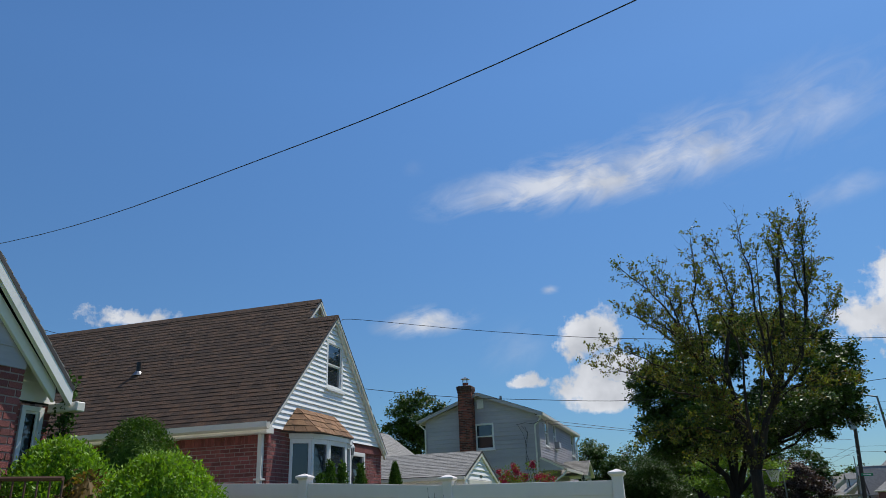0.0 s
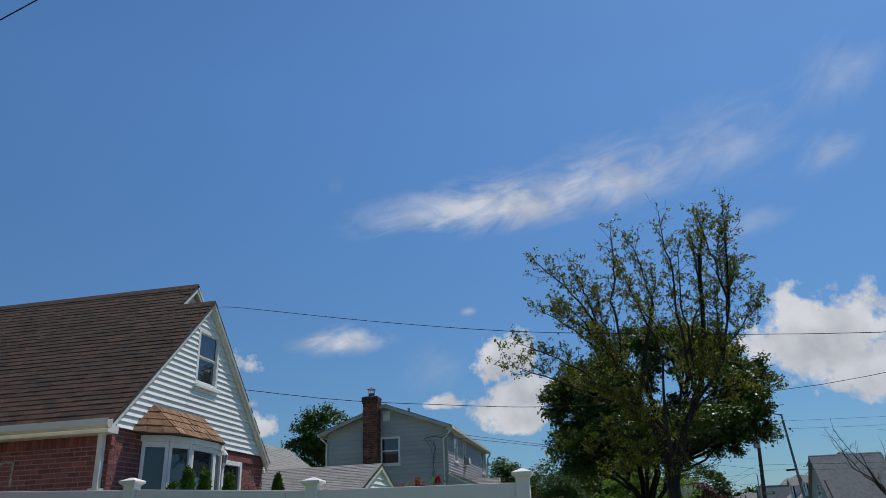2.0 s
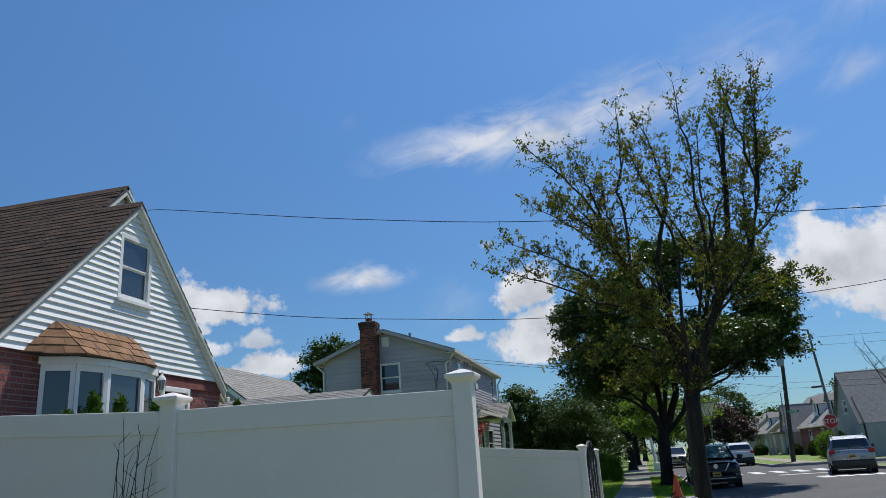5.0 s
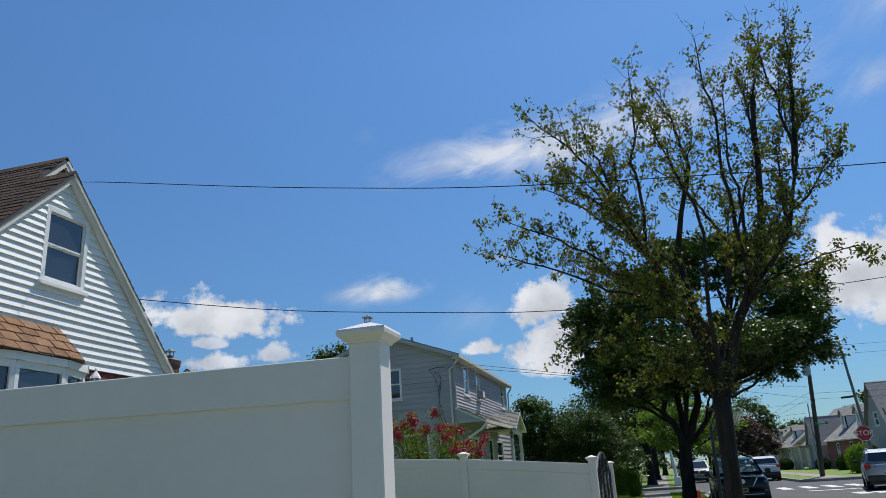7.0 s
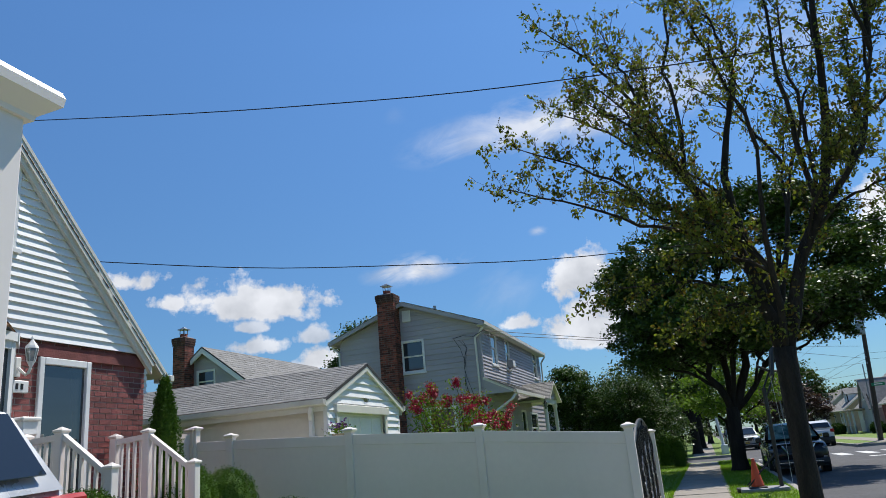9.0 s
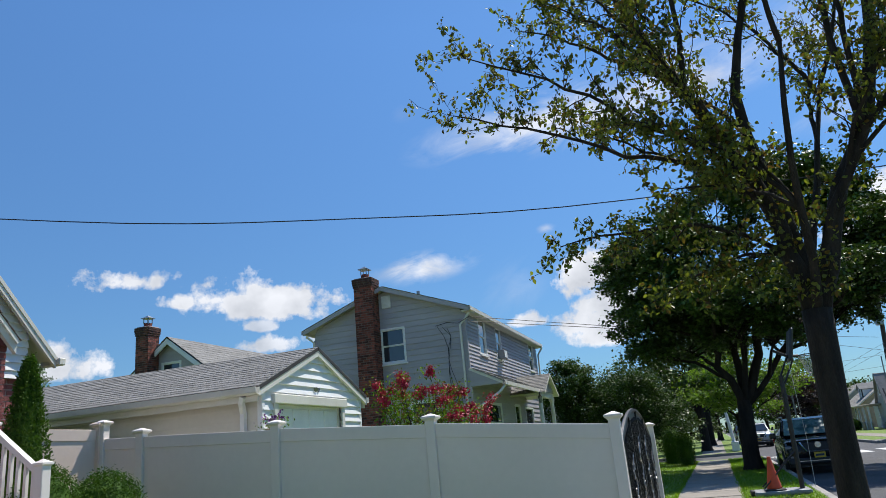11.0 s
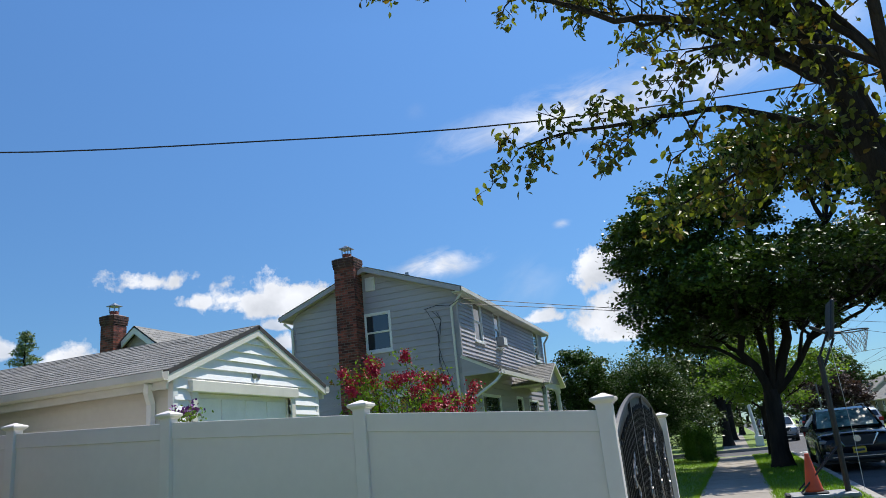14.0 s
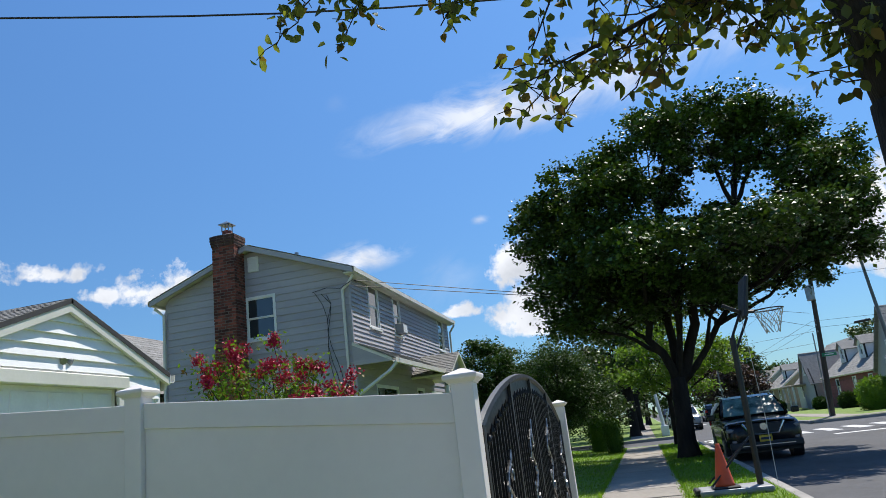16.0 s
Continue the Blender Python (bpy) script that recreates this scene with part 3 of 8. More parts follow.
def window(parent, face, u0, u1, z0, z1, axis=0, out=1, frame_w=0.062, sash=True, name="window", proud=0.025, blind=0.0, sill=True, mat="trim"):
    """A double-hung window: frame, two sashes, glass set back in the opening, sill."""
    def bx(ua, ub, za, zb, wa, wb):
        p = sorted((face + wa * out, face + wb * out))
        return (p[0], ua, za, p[1], ub, zb) if axis == 0 else (ua, p[0], za, ub, p[1], zb)
    bm = bmesh.new()
    w = frame_w
    box(bm, *bx(u0, u0 + w, z0, z1, -0.1, proud))
    box(bm, *bx(u1 - w, u1, z0, z1, -0.1, proud))
    box(bm, *bx(u0 + w, u1 - w, z1 - w, z1, -0.1, proud))
    box(bm, *bx(u0 + w, u1 - w, z0, z0 + w, -0.1, proud))
    win = part(name, bm, mat, parent)
    mid = (z0 + z1) / 2
    s = 0.026
    panes = [(z0 + w, mid, -0.02), (mid, z1 - w, 0.0)] if sash else [(z0 + w, z1 - w, 0.0)]
    for za, zb, off in panes:
        bm = bmesh.new()
        box(bm, *bx(u0 + w, u0 + w + s, za, zb, off - 0.03, off))
        box(bm, *bx(u1 - w - s, u1 - w, za, zb, off - 0.03, off))
        box(bm, *bx(u0 + w + s, u1 - w - s, zb - s, zb, off - 0.03, off))
        box(bm, *bx(u0 + w + s, u1 - w - s, za, za + s, off - 0.03, off))
        part("sash", bm, mat, win)
        part("pane", boxed(*bx(u0 + w + s, u1 - w - s, za + s, zb - s, off - 0.022, off - 0.014)), "glass", win)
    if blind:
        part("blind", boxed(*bx(u0 + w, u1 - w, z1 - w - (z1 - z0) * blind, z1 - w, -0.09, -0.08)), "blind", win)
    # near-black sheet behind the panes, painting the shade of the room
    part("painted_dark_interior", boxed(*bx(u0 + 0.02, u1 - 0.02, z0 + 0.02, z1 - 0.02, -0.135, -0.125)), "room", win)
    if sill:
        part("window_sill", boxed(*bx(u0 - 0.04, u1 + 0.04, z0 - 0.05, z0 - 0.002, -0.02, proud + 0.05)), mat, win)
    return win

# ---- ground, street ----
BASE_Z, ROAD_Z = 0.15, 0.0


def yard_z(x):
    return BASE_Z + max(0.0, min(-0.6 - x, 7.4)) * 0.07


KERB_X, FAR_KERB_X, FAR_KERB_N = 2.6, 12.2, 8.9
CROSS_Y0, CROSS_Y1 = 49.4, 58.2      # the side street


def along_street(bm):
    """The street runs about a degree off the houses' lines."""
    for v in bm.verts:
        v.co.x += (v.co.y - 28) * 0.021 if v.co.x > -0.55 else 0
    return bm


def build_ground():
    bm = bmesh.new()
    xs = [-900, -120, -40, -20, -8.0, -6.5, -5, -3.5, -2, -0.6, 0.4, KERB_X - 0.16]
    ys = [-300, -40, -5, 5, 15, 25, 35, 45, CROSS_Y0]
    grid = [[bm.verts.new((x, y, yard_z(x))) for y in ys] for x in xs]
    for i in range(len(xs) - 1):
        for j in range(len(ys) - 1):
            bm.faces.new((grid[i][j], grid[i + 1][j], grid[i + 1][j + 1], grid[i][j + 1]))
    # beyond the side street, and across the road
    for x0, x1, y0, y1 in ((-900, KERB_X - 0.16, CROSS_Y1, 900), (FAR_KERB_N + 0.16, 900, CROSS_Y1, 900), (FAR_KERB_X + 0.16, 900, -300, CROSS_Y0)):
        v = [bm.verts.new(p) for p in ((x0, y0, BASE_Z), (x1, y0, BASE_Z), (x1, y1, BASE_Z), (x0, y1, BASE_Z))]
        bm.faces.new(v)
    # the bed below the roads
    v = [bm.verts.new(p) for p in ((-900, -300, -0.25), (900, -300, -0.25), (900, 900, -0.25), (-900, 900, -0.25))]
    bm.faces.new(v)
    bmesh.ops.recalc_face_normals(bm, faces=bm.faces)
    for f in bm.faces:
        if f.normal.z < 0:
            f.normal_flip()
    solo("ground", along_street(bm), "lawn", "mown green lawn and verge along the street", "lawn", kind="structure")
    road = bmesh.new()
    box(road, KERB_X, -300, -0.24, FAR_KERB_X, CROSS_Y0, ROAD_Z)
    box(road, KERB_X, CROSS_Y0, -0.24, 900, CROSS_Y1, ROAD_Z)
    box(road, KERB_X, CROSS_Y1, -0.24, FAR_KERB_N, 900, ROAD_Z)
    box(road, -900, CROSS_Y0 + 0.15, -0.24, KERB_X, CROSS_Y1 - 0.15, ROAD_Z)
    solo("road", along_street(road), "asphalt", "grey asphalt road with a side street crossing", "road", kind="structure")
    for x0, x1, y0, y1 in ((KERB_X - 0.16, KERB_X, -300, CROSS_Y0), (KERB_X - 0.16, KERB_X, CROSS_Y1, 900), (FAR_KERB_N, FAR_KERB_N + 0.16, CROSS_Y1, 900),
                           (FAR_KERB_X, FAR_KERB_X + 0.16, -300, CROSS_Y0), (-900, KERB_X - 0.16, CROSS_Y0, CROSS_Y0 + 0.15), (-900, KERB_X - 0.16, CROSS_Y1 - 0.15, CROSS_Y1),
                           (FAR_KERB_X + 0.16, 900, CROSS_Y0, CROSS_Y0 + 0.15), (FAR_KERB_N + 0.16, 900, CROSS_Y1 - 0.15, CROSS_Y1)):
        solo("kerb", along_street(bevelled(x0, y0, -0.23, x1, y1, BASE_Z + 0.004, 0.012)), "kerb", "grey stone kerb beside the road", "kerb", kind="structure")


def build_pavement():
    walk_root = thing("pavement", "grey concrete sidewalk of square slabs between lawns", "pavement", kind="structure", at=(0.3, 30, BASE_Z))
    y = -6.0
    slab_mesh = to_mesh(bevelled(-0.72, 0.0, -0.06, 0.72, 1.5, 0.012, 0.01), "paving_slab", "walk")
    rng = random.Random(5)
    while y < 130:
        if not (CROSS_Y0 - 1.5 < y < CROSS_Y1):
            ob = part("paving_slab", slab_mesh, "walk", walk_root)
            ob.matrix_basis = pose(0.27 + (y - 28) * 0.02, y, BASE_Z + rng.uniform(-0.004, 0.006), rng.uniform(-0.2, 0.2), rng.uniform(-0.2, 0.2), -1.1)
        y += 1.515
    drive = bmesh.new()
    for i in range(6):
        xa, xb = -1.6 - i * 1.0, -0.6 - i * 1.0
        hexa(drive, [(xa, 10.2, yard_z(xa) - 0.05), (xb, 10.2, yard_z(xb) - 0.05), (xb, 16.0, yard_z(xb) - 0.05), (xa, 16.0, yard_z(xa) - 0.05),
                     (xa, 10.2, yard_z(xa) + 0.012), (xb, 10.2, yard_z(xb) + 0.012), (xb, 16.0, yard_z(xb) + 0.012), (xa, 16.0, yard_z(xa) + 0.012)])
    solo("driveway", drive, "walk", "pale concrete driveway in front of the brick house", "driveway", kind="structure")
    lane = bmesh.new()
    for i in range(8):
        xa, xb = -1.6 - i * 1.0, -0.6 - i * 1.0
        hexa(lane, [(xa, 7.7, yard_z(xa) - 0.05), (xb, 7.7, yard_z(xb) - 0.05), (xb, 9.3, yard_z(xb) - 0.05), (xa, 9.3, yard_z(xa) - 0.05),
                    (xa, 7.7, yard_z(xa) + 0.012), (xb, 7.7, yard_z(xb) + 0.012), (xb, 9.3, yard_z(xb) + 0.012), (xa, 9.3, yard_z(xa) + 0.012)])
    solo("side_path", lane, "walk", "pale concrete path along the white fence", "path", kind="structure")
    far = bmesh.new()
    z = BASE_Z
    box(far, FAR_KERB_N + 1.6, CROSS_Y1 + 1.9, z - 0.05, FAR_KERB_N + 3.1, 300, z + 0.012)
    box(far, FAR_KERB_N + 0.16, CROSS_Y1 + 0.4, z - 0.05, 60, CROSS_Y1 + 1.9, z + 0.013)
    solo("far_pavement", along_street(far), "walk", "concrete sidewalk on the corner across the road", "pavement", kind="structure")
    marks = thing("road_marking", "worn white crosswalk bars and lines on asphalt", "road marking", kind="structure", at=(8, 50, ROAD_Z))
    r0, r1 = ROAD_Z - 0.01, ROAD_Z + 0.004
    for i in range(8):      # crosswalk over the main road
        x = KERB_X + 0.9 + i * 1.15
        part("bar", boxed(x, 48.6, r0, x + 0.55, 51.6, r1), "road_paint", marks)
    part("bar", boxed(7.6, 45.6, r0, 12.0, 46.1, r1), "road_paint", marks)
    for k in range(4):
        part("bar", boxed(8.6 + k * 0.75, 41.0, r0, 9.15 + k * 0.75, 42.6, r1), "road_paint", marks)
    for i in range(7):
        part("bar", boxed(6.6, 62 + i * 7, r0, 6.75, 65 + i * 7, r1), "road_paint", marks)
    for x in (-0.6, 1.0, 3.4):
        part("bar", boxed(x, CROSS_Y0 + 1.0, r0, x + 0.5, CROSS_Y0 + 1.6, r1), "road_paint", marks)


# ---- house parts ----
def bargeboard(parent, pts, x0, x1, depth, mat="trim", name="bargeboard", axis=0):
    """A board that follows a roof edge from point to point, given as (u, z)."""
    for (ua, za), (ub, zb) in zip(pts, pts[1:]):
        bm = bmesh.new()
        prism(bm, [(ua, za), (ub, zb), (ub, zb - depth), (ua, za - depth)], axis, x0, x1)
        part(name, bm, mat, parent)


def gutter(parent, a, b, r=0.06, mat="cream_trim"):
    a, b = Vector(a), Vector(b)
    d = (b - a).normalized()
    side = Vector((d.y, -d.x, 0))
    bm = bmesh.new()
    prof = [(-r, r), (-r * 0.9, -r * 0.5), (-r * 0.3, -r), (r, -r), (r, r), (r * 0.8, r), (r * 0.8, -r * 0.8), (-r * 0.25, -r * 0.8), (-r * 0.75, -r * 0.4), (-r * 0.85, r)]
    rows = [[bm.verts.new(p + side * -u + Vector((0, 0, v))) for u, v in prof] for p in (a, b)]
    for i in range(len(prof)):
        j = (i + 1) % len(prof)
        bm.faces.new((rows[0][i], rows[0][j], rows[1][j], rows[1][i]))
    bm.faces.new(rows[0][::-1])
    bm.faces.new(rows[1])
    bmesh.ops.recalc_face_normals(bm, faces=bm.faces)
    return part("gutter", bm, mat, parent)


def downspout(parent, pts, mat="cream_trim", r=0.045):
    return part("downspout", tubed(pts, r, 4), mat, parent)


def chimney(parent, x0, x1, y0, y1, z0, z1, mat="brick_far", shoulder=None):
    """A brick chimney with a corbelled top and a flue with a metal cap. shoulder: (z, widen) for a broader base."""
    for face, a, b, axis, out in ((x0, y0, y1, 0, -1), (x1, y0, y1, 0, 1), (y0, x0, x1, 1, -1), (y1, x0, x1, 1, 1)):
        brick_wall(parent, face, a, b, z0, z1 - 0.3, axis, out, rest=mat, depth=0.08, bed="mortar_dark")
    for k in range(4):
        g = 0.02 + 0.012 * min(k, 2)
        for face, a, b, axis, out in ((x0 - g, y0 - g, y1 + g, 0, -1), (x1 + g, y0 - g, y1 + g, 0, 1), (y0 - g, x0 - g, x1 + g, 1, -1), (y1 + g, x0 - g, x1 + g, 1, 1)):
            brick_wall(parent, face, a, b, z1 - 0.3 + k * 0.076, z1 - 0.3 + k * 0.076 + 0.07, axis, out, rest="brick_sooty", depth=0.1, bed="mortar_dark")
    part("chimney_crown", bevelled(x0, y0, z1 - 0.02, x1, y1, z1 + 0.035, 0.02), "mortar", parent, "cement crown of the chimney")
    cx, cy = (x0 + x1) / 2, (y0 + y1) / 2
    part("flue", lathe([(0.14, 0.0), (0.14, 0.16), (0.12, 0.17)], 12, (cx, cy, z1 + 0.02)), "brick_far", parent, "clay flue pot")
    cap = part("chimney_cap", lathe([(0.25, 0.33), (0.25, 0.35), (0.12, 0.4), (0.1, 0.41), (0.03, 0.45), (0.0, 0.46)], 4, (cx, cy, z1 + 0.02)), "metal", parent, "metal chimney cap")
    for sx in (-0.1, 0.1):
        for sy in (-0.1, 0.1):
            part("cap_leg", boxed(cx + sx - 0.012, cy + sy - 0.012, z1 + 0.15, cx + sx + 0.012, cy + sy + 0.012, z1 + 0.4), "metal", cap)


# ---- the brick house with the brown roof ----
def house_brown():
    h = thing("house", "red brick house with white siding gable and brown shingle roof", "house", at=(-12, 15, 0.6))
    FX = -7.3
    SL = 1.0                     # rise per metre of the roof
    L0, RIDGE, RIDGE2 = 12.08, 14.75, 15.42
    EZ = 3.62
    zr = EZ + (RIDGE - L0) * SL
    zr2 = EZ + (RIDGE2 - L0) * SL
    # gable of white boards
    win = (14.41, 4.58, 15.23, 5.68)
    def edge(z):
        return 12.25 if z < 3.8 else L0 + (z - EZ) / SL + 0.05, min(17.62, 2 * RIDGE - L0 - (z - EZ) / SL - 0.05)
    board_wall(h, FX, edge, 3.5, zr - 0.2, 0.107, "white_siding", [win], 0, 1, 0.031)
    window(h, FX, win[0], win[2], win[1], win[3], frame_w=0.07, blind=0.42, mat="trim")
    # the higher gable set back
    def edge2(z):
        return max(RIDGE - 0.3, L0 + (z - EZ) / SL + 0.05), min(18.62, 2 * RIDGE2 - L0 - (z - EZ) / SL - 0.05)
    board_wall(h, FX - 0.85, edge2, 3.07, zr2 - 0.2, 0.107, "white_siding", [], 0, 1, 0.031, depth=0.1)
    # brick storey
    bay, door = (13.05, 1.9, 15.32, 3.42), (15.72, 1.25, 16.56, 3.3)
    brick_wall(h, FX - 0.03, 12.22, 17.62, 0.5, 3.5, 0, 1, near=lambda u, z: z > 2.0 and (u > 16.5 or u < 12.75), holes=[bay, door])
    side = (-10.55, 2.98, -9.86, 3.3)
    brick_wall(h, 12.22, -17.0, FX - 0.03, 0.5, 3.21, 1, -1, near=lambda u, z: z > 2.25 and u > -9.3, holes=[side])
    window(h, 12.22, side[0], side[2], side[1], side[3], 1, -1, frame_w=0.035, sash=False, sill=False, mat="iron")
    soldier = bmesh.new()
    for k in range(129):
        u = -17.0 + k * 0.0752
        if side[0] - 0.06 < u < side[2]:
            continue
        box(soldier, u, 12.206 + 0.004 * (k % 3), 3.22, u + 0.066, 12.3, 3.415)
    part("soldier_course", soldier, "brick_joined", h, "red bricks standing on end under the eave", "stuff")
    part("soldier_mortar", boxed(-17.0, 12.222, 3.21, FX - 0.04, 12.4, 3.42), "mortar", h)
    rng_m = random.Random(3)
    smear = bmesh.new()
    for k in range(15):
        u = -9.6 + k * 0.04
        zz = 3.03 + rng_m.uniform(-0.012, 0.012) + 0.02 * math.sin(k * 0.7)
        box(smear, u, 12.2, zz, u + 0.045, 12.24, zz + rng_m.uniform(0.014, 0.03))
    for k in range(9):
        box(smear, -9.02 + rng_m.uniform(-0.012, 0.012), 12.2, 2.68 + k * 0.04, -8.99 + rng_m.uniform(-0.008, 0.01), 12.24, 2.725 + k * 0.04)
    part("mortar_smear", smear, "old_mortar", h, "pale smears of mortar round a bricked-up opening", "stuff")
    brick_wall(h, 17.62, -8.2, FX - 0.03, 0.5, 3.42, 1, 1)
    brick_wall(h, FX - 0.88, 17.62, 18.6, 0.5, 3.07, 0, 1)
    part("lintel", bevelled(FX - 0.1, 15.62, 3.3, FX + 0.005, 17.63, 3.46, 0.006), "brick", h, "dark red brick lintel course")
    part("closing_wall", boxed(-17.0, 12.42, 0.5, -8.4, 18.8, 3.4), "room", h)
    # roof
    s = math.hypot(1, SL)
    upl = Vector((0, 1 / s, SL / s))
    slab([(-17, L0 - 0.12, EZ - 0.12 * SL), (-8.0, L0 - 0.12, EZ - 0.12 * SL), (-8.0, RIDGE2, zr2), (-17, RIDGE2, zr2)], 0.05, "roof_edge", h)
    slab([(-8.0, L0 - 0.12, EZ - 0.12 * SL), (-7.2, L0 - 0.12, EZ - 0.12 * SL), (-7.19, RIDGE, zr), (-8.0, RIDGE, zr)], 0.05, "roof_edge", h)
    slab([(-17, RIDGE2, zr2), (-8.0, RIDGE2, zr2), (-8.0, 19.0, zr2 - (19.0 - RIDGE2) * SL), (-17, 19.0, zr2 - (19.0 - RIDGE2) * SL)], 0.05, "cream_trim", h)
    slab([(-8.1, RIDGE, zr), (-7.19, RIDGE, zr), (-7.19, 17.68, zr - (17.68 - RIDGE) * SL), (-8.1, 17.68, zr - (17.68 - RIDGE) * SL)], 0.05, "cream_trim", h)
    base = Vector((-17, L0 - 0.12, EZ - 0.12 * SL))
    full = (RIDGE2 - L0 + 0.12) * s
    short = (RIDGE - L0 + 0.12) * s
    shingle_slope(h, base, (1, 0, 0), upl, 9.82, full, "shingle_brown_rest", near=lambda p: p.x > -9.6 and p.z < 4.6, near_mat="shingle_brown", thick=0.008,
                  trim=lambda q: (0, full if q < 8.95 else short))
    upr = Vector((0, -1 / s, SL / s))
    shingle_slope(h, (-8.1, 17.68, zr - (17.68 - RIDGE) * SL), (1, 0, 0), upr, 0.92, (17.68 - RIDGE) * s, "shingle_brown_rest")
    shingle_slope(h, (-17, 2 * RIDGE2 - L0, EZ), (1, 0, 0), upr, 8.95, full - 0.12 * s, "shingle_brown_rest")
    for x0, x1, yr, z in ((-17, -8.0, RIDGE2, zr2), (-8.0, -7.18, RIDGE, zr)):
        bm = bmesh.new()
        prism(bm, [(yr - 0.14, z - 0.115), (yr, z + 0.03), (yr + 0.14, z - 0.115), (yr, z - 0.02)], 0, x0, x1)
        part("ridge_cap", bm, "shingle_brown", h)
    # white rakes, fascia, gutter
    bargeboard(h, [(L0 - 0.08, EZ - 0.08 * SL - 0.05), (RIDGE, zr - 0.05), (17.66, zr - (17.66 - RIDGE) * SL - 0.05)], -7.275, -7.222, 0.12, "cream_trim")
    bargeboard(h, [(RIDGE + 0.12, zr + 0.06), (RIDGE2, zr2 - 0.06), (18.98, zr2 - 0.06 - (18.98 - RIDGE2) * SL)], -8.06, -8.01, 0.1, "cream_trim")
    part("fascia", boxed(-17, 11.95, 3.38, -7.2, 12.2, 3.5), "cream_trim", h)
    gutter(h, (-17, 11.84, 3.5), (-7.1, 11.84, 3.5), 0.065)
    downspout(h, [(-7.42, 12.12, 3.46), (-7.42, 12.13, 3.3), (-7.42, 12.14, 2.9), (-7.42, 12.15, 0.5)], r=0.06)
    part("strap", boxed(-7.5, 12.06, 2.55, -7.34, 12.22, 2.58), "cream_trim", h)
    part("corner_gutter_end", bevelled(-8.3, 18.98, 3.28, -7.95, 19.09, 3.38, 0.01), "cream_trim", h)
    # vent pipe on the roof
    py = L0 + (5.15 - EZ) / SL
    part("vent_pipe", lathe([(0.05, 0), (0.05, 0.32), (0.035, 0.32)], 10, (-11.75, py, 5.1)), "iron", h, "dark metal vent pipe")
    part("pipe_flashing", lathe([(0.13, 0.0), (0.06, 0.1)], 10, (-11.75, py, 5.1)), "metal", h)
    # bay window
    bw = part("bay_window", boxed(-7.4, 13.1, 1.75, -6.95, 15.27, 1.9), "trim", h, "white bay window with five lights")
    plan = [(-7.32, 13.02), (-6.98, 13.28), (-6.84, 13.75), (-6.84, 14.55), (-6.98, 15.05), (-7.32, 15.36)]
    for (xa, ya), (xb, yb) in zip(plan, plan[1:]):
        d = Vector((xb - xa, yb - ya, 0))
        ln = d.length
        d.normalize()
        n = Vector((d.y, -d.x, 0))
        def rect(a, b, za, zb, w0, w1, mat, nm):
            p = [Vector((xa, ya, 0)) + d * a, Vector((xa, ya, 0)) + d * b]
            bm = bmesh.new()
            hexa(bm, [tuple(p[0] + n * w0 + Vector((0, 0, za))), tuple(p[1] + n * w0 + Vector((0, 0, za))), tuple(p[1] + n * w1 + Vector((0, 0, za))), tuple(p[0] + n * w1 + Vector((0, 0, za))),
                      tuple(p[0] + n * w0 + Vector((0, 0, zb))), tuple(p[1] + n * w0 + Vector((0, 0, zb))), tuple(p[1] + n * w1 + Vector((0, 0, zb))), tuple(p[0] + n * w1 + Vector((0, 0, zb)))])
            bmesh.ops.recalc_face_normals(bm, faces=bm.faces)
            part(nm, bm, mat, bw)
        rect(0, 0.06, 1.9, 3.36, -0.06, 0.02, "trim", "mullion")
        rect(ln - 0.06, ln, 1.9, 3.36, -0.06, 0.02, "trim", "mullion")
        rect(0.06, ln - 0.06, 3.27, 3.36, -0.06, 0.015, "trim", "head")
        rect(0.06, ln - 0.06, 1.9, 1.98, -0.06, 0.015, "trim", "sill")
        rect(0.06, ln - 0.06, 1.98, 3.27, -0.03, -0.02, "glass", "pane")
        rect(-0.03, ln + 0.03, 3.36, 3.46, -0.1, 0.05, "trim", "cornice")
    # near-black box behind the bay's glass, its indoor shade painted on
    part("painted_dark_bay", boxed(-7.5, 13.1, 1.9, -7.32, 15.3, 3.4), "room", bw)
    # bay roof of tan shingles: three planes up to the wall
    top = [(-7.27, 13.15), (-7.27, 14.82)]
    eave = [(-7.3, 12.62), (-6.76, 13.2), (-6.76, 14.78), (-7.3, 15.42)]
    zt, ze = 3.98, 3.47
    roof = bmesh.new()
    ring = [roof.verts.new((*p, ze)) for p in eave]
    t0, t1 = [roof.verts.new((*p, zt)) for p in top]
    roof.faces.new((ring[0], ring[1], t0))
    roof.faces.new((ring[1], ring[2], t1, t0))
    roof.faces.new((ring[2], ring[3], t1))
    roof.faces.new(ring[::-1])
    roof.faces.new((ring[0], t0, t1, ring[3]))
    bmesh.ops.recalc_face_normals(roof, faces=roof.faces)
    br = part("bay_roof", roof, "roof_edge", h, "small hipped roof of tan shingles over the bay")
    rng = random.Random(8)
    faces = [((-6.76, 13.2), (-6.76, 14.78), (-7.27, 13.15), (-7.27, 14.82)), ((-7.3, 12.62), (-6.76, 13.2), (-7.27, 13.15), (-7.27, 13.15)), ((-6.76, 14.78), (-7.3, 15.42), (-7.27, 14.82), (-7.27, 14.82))]
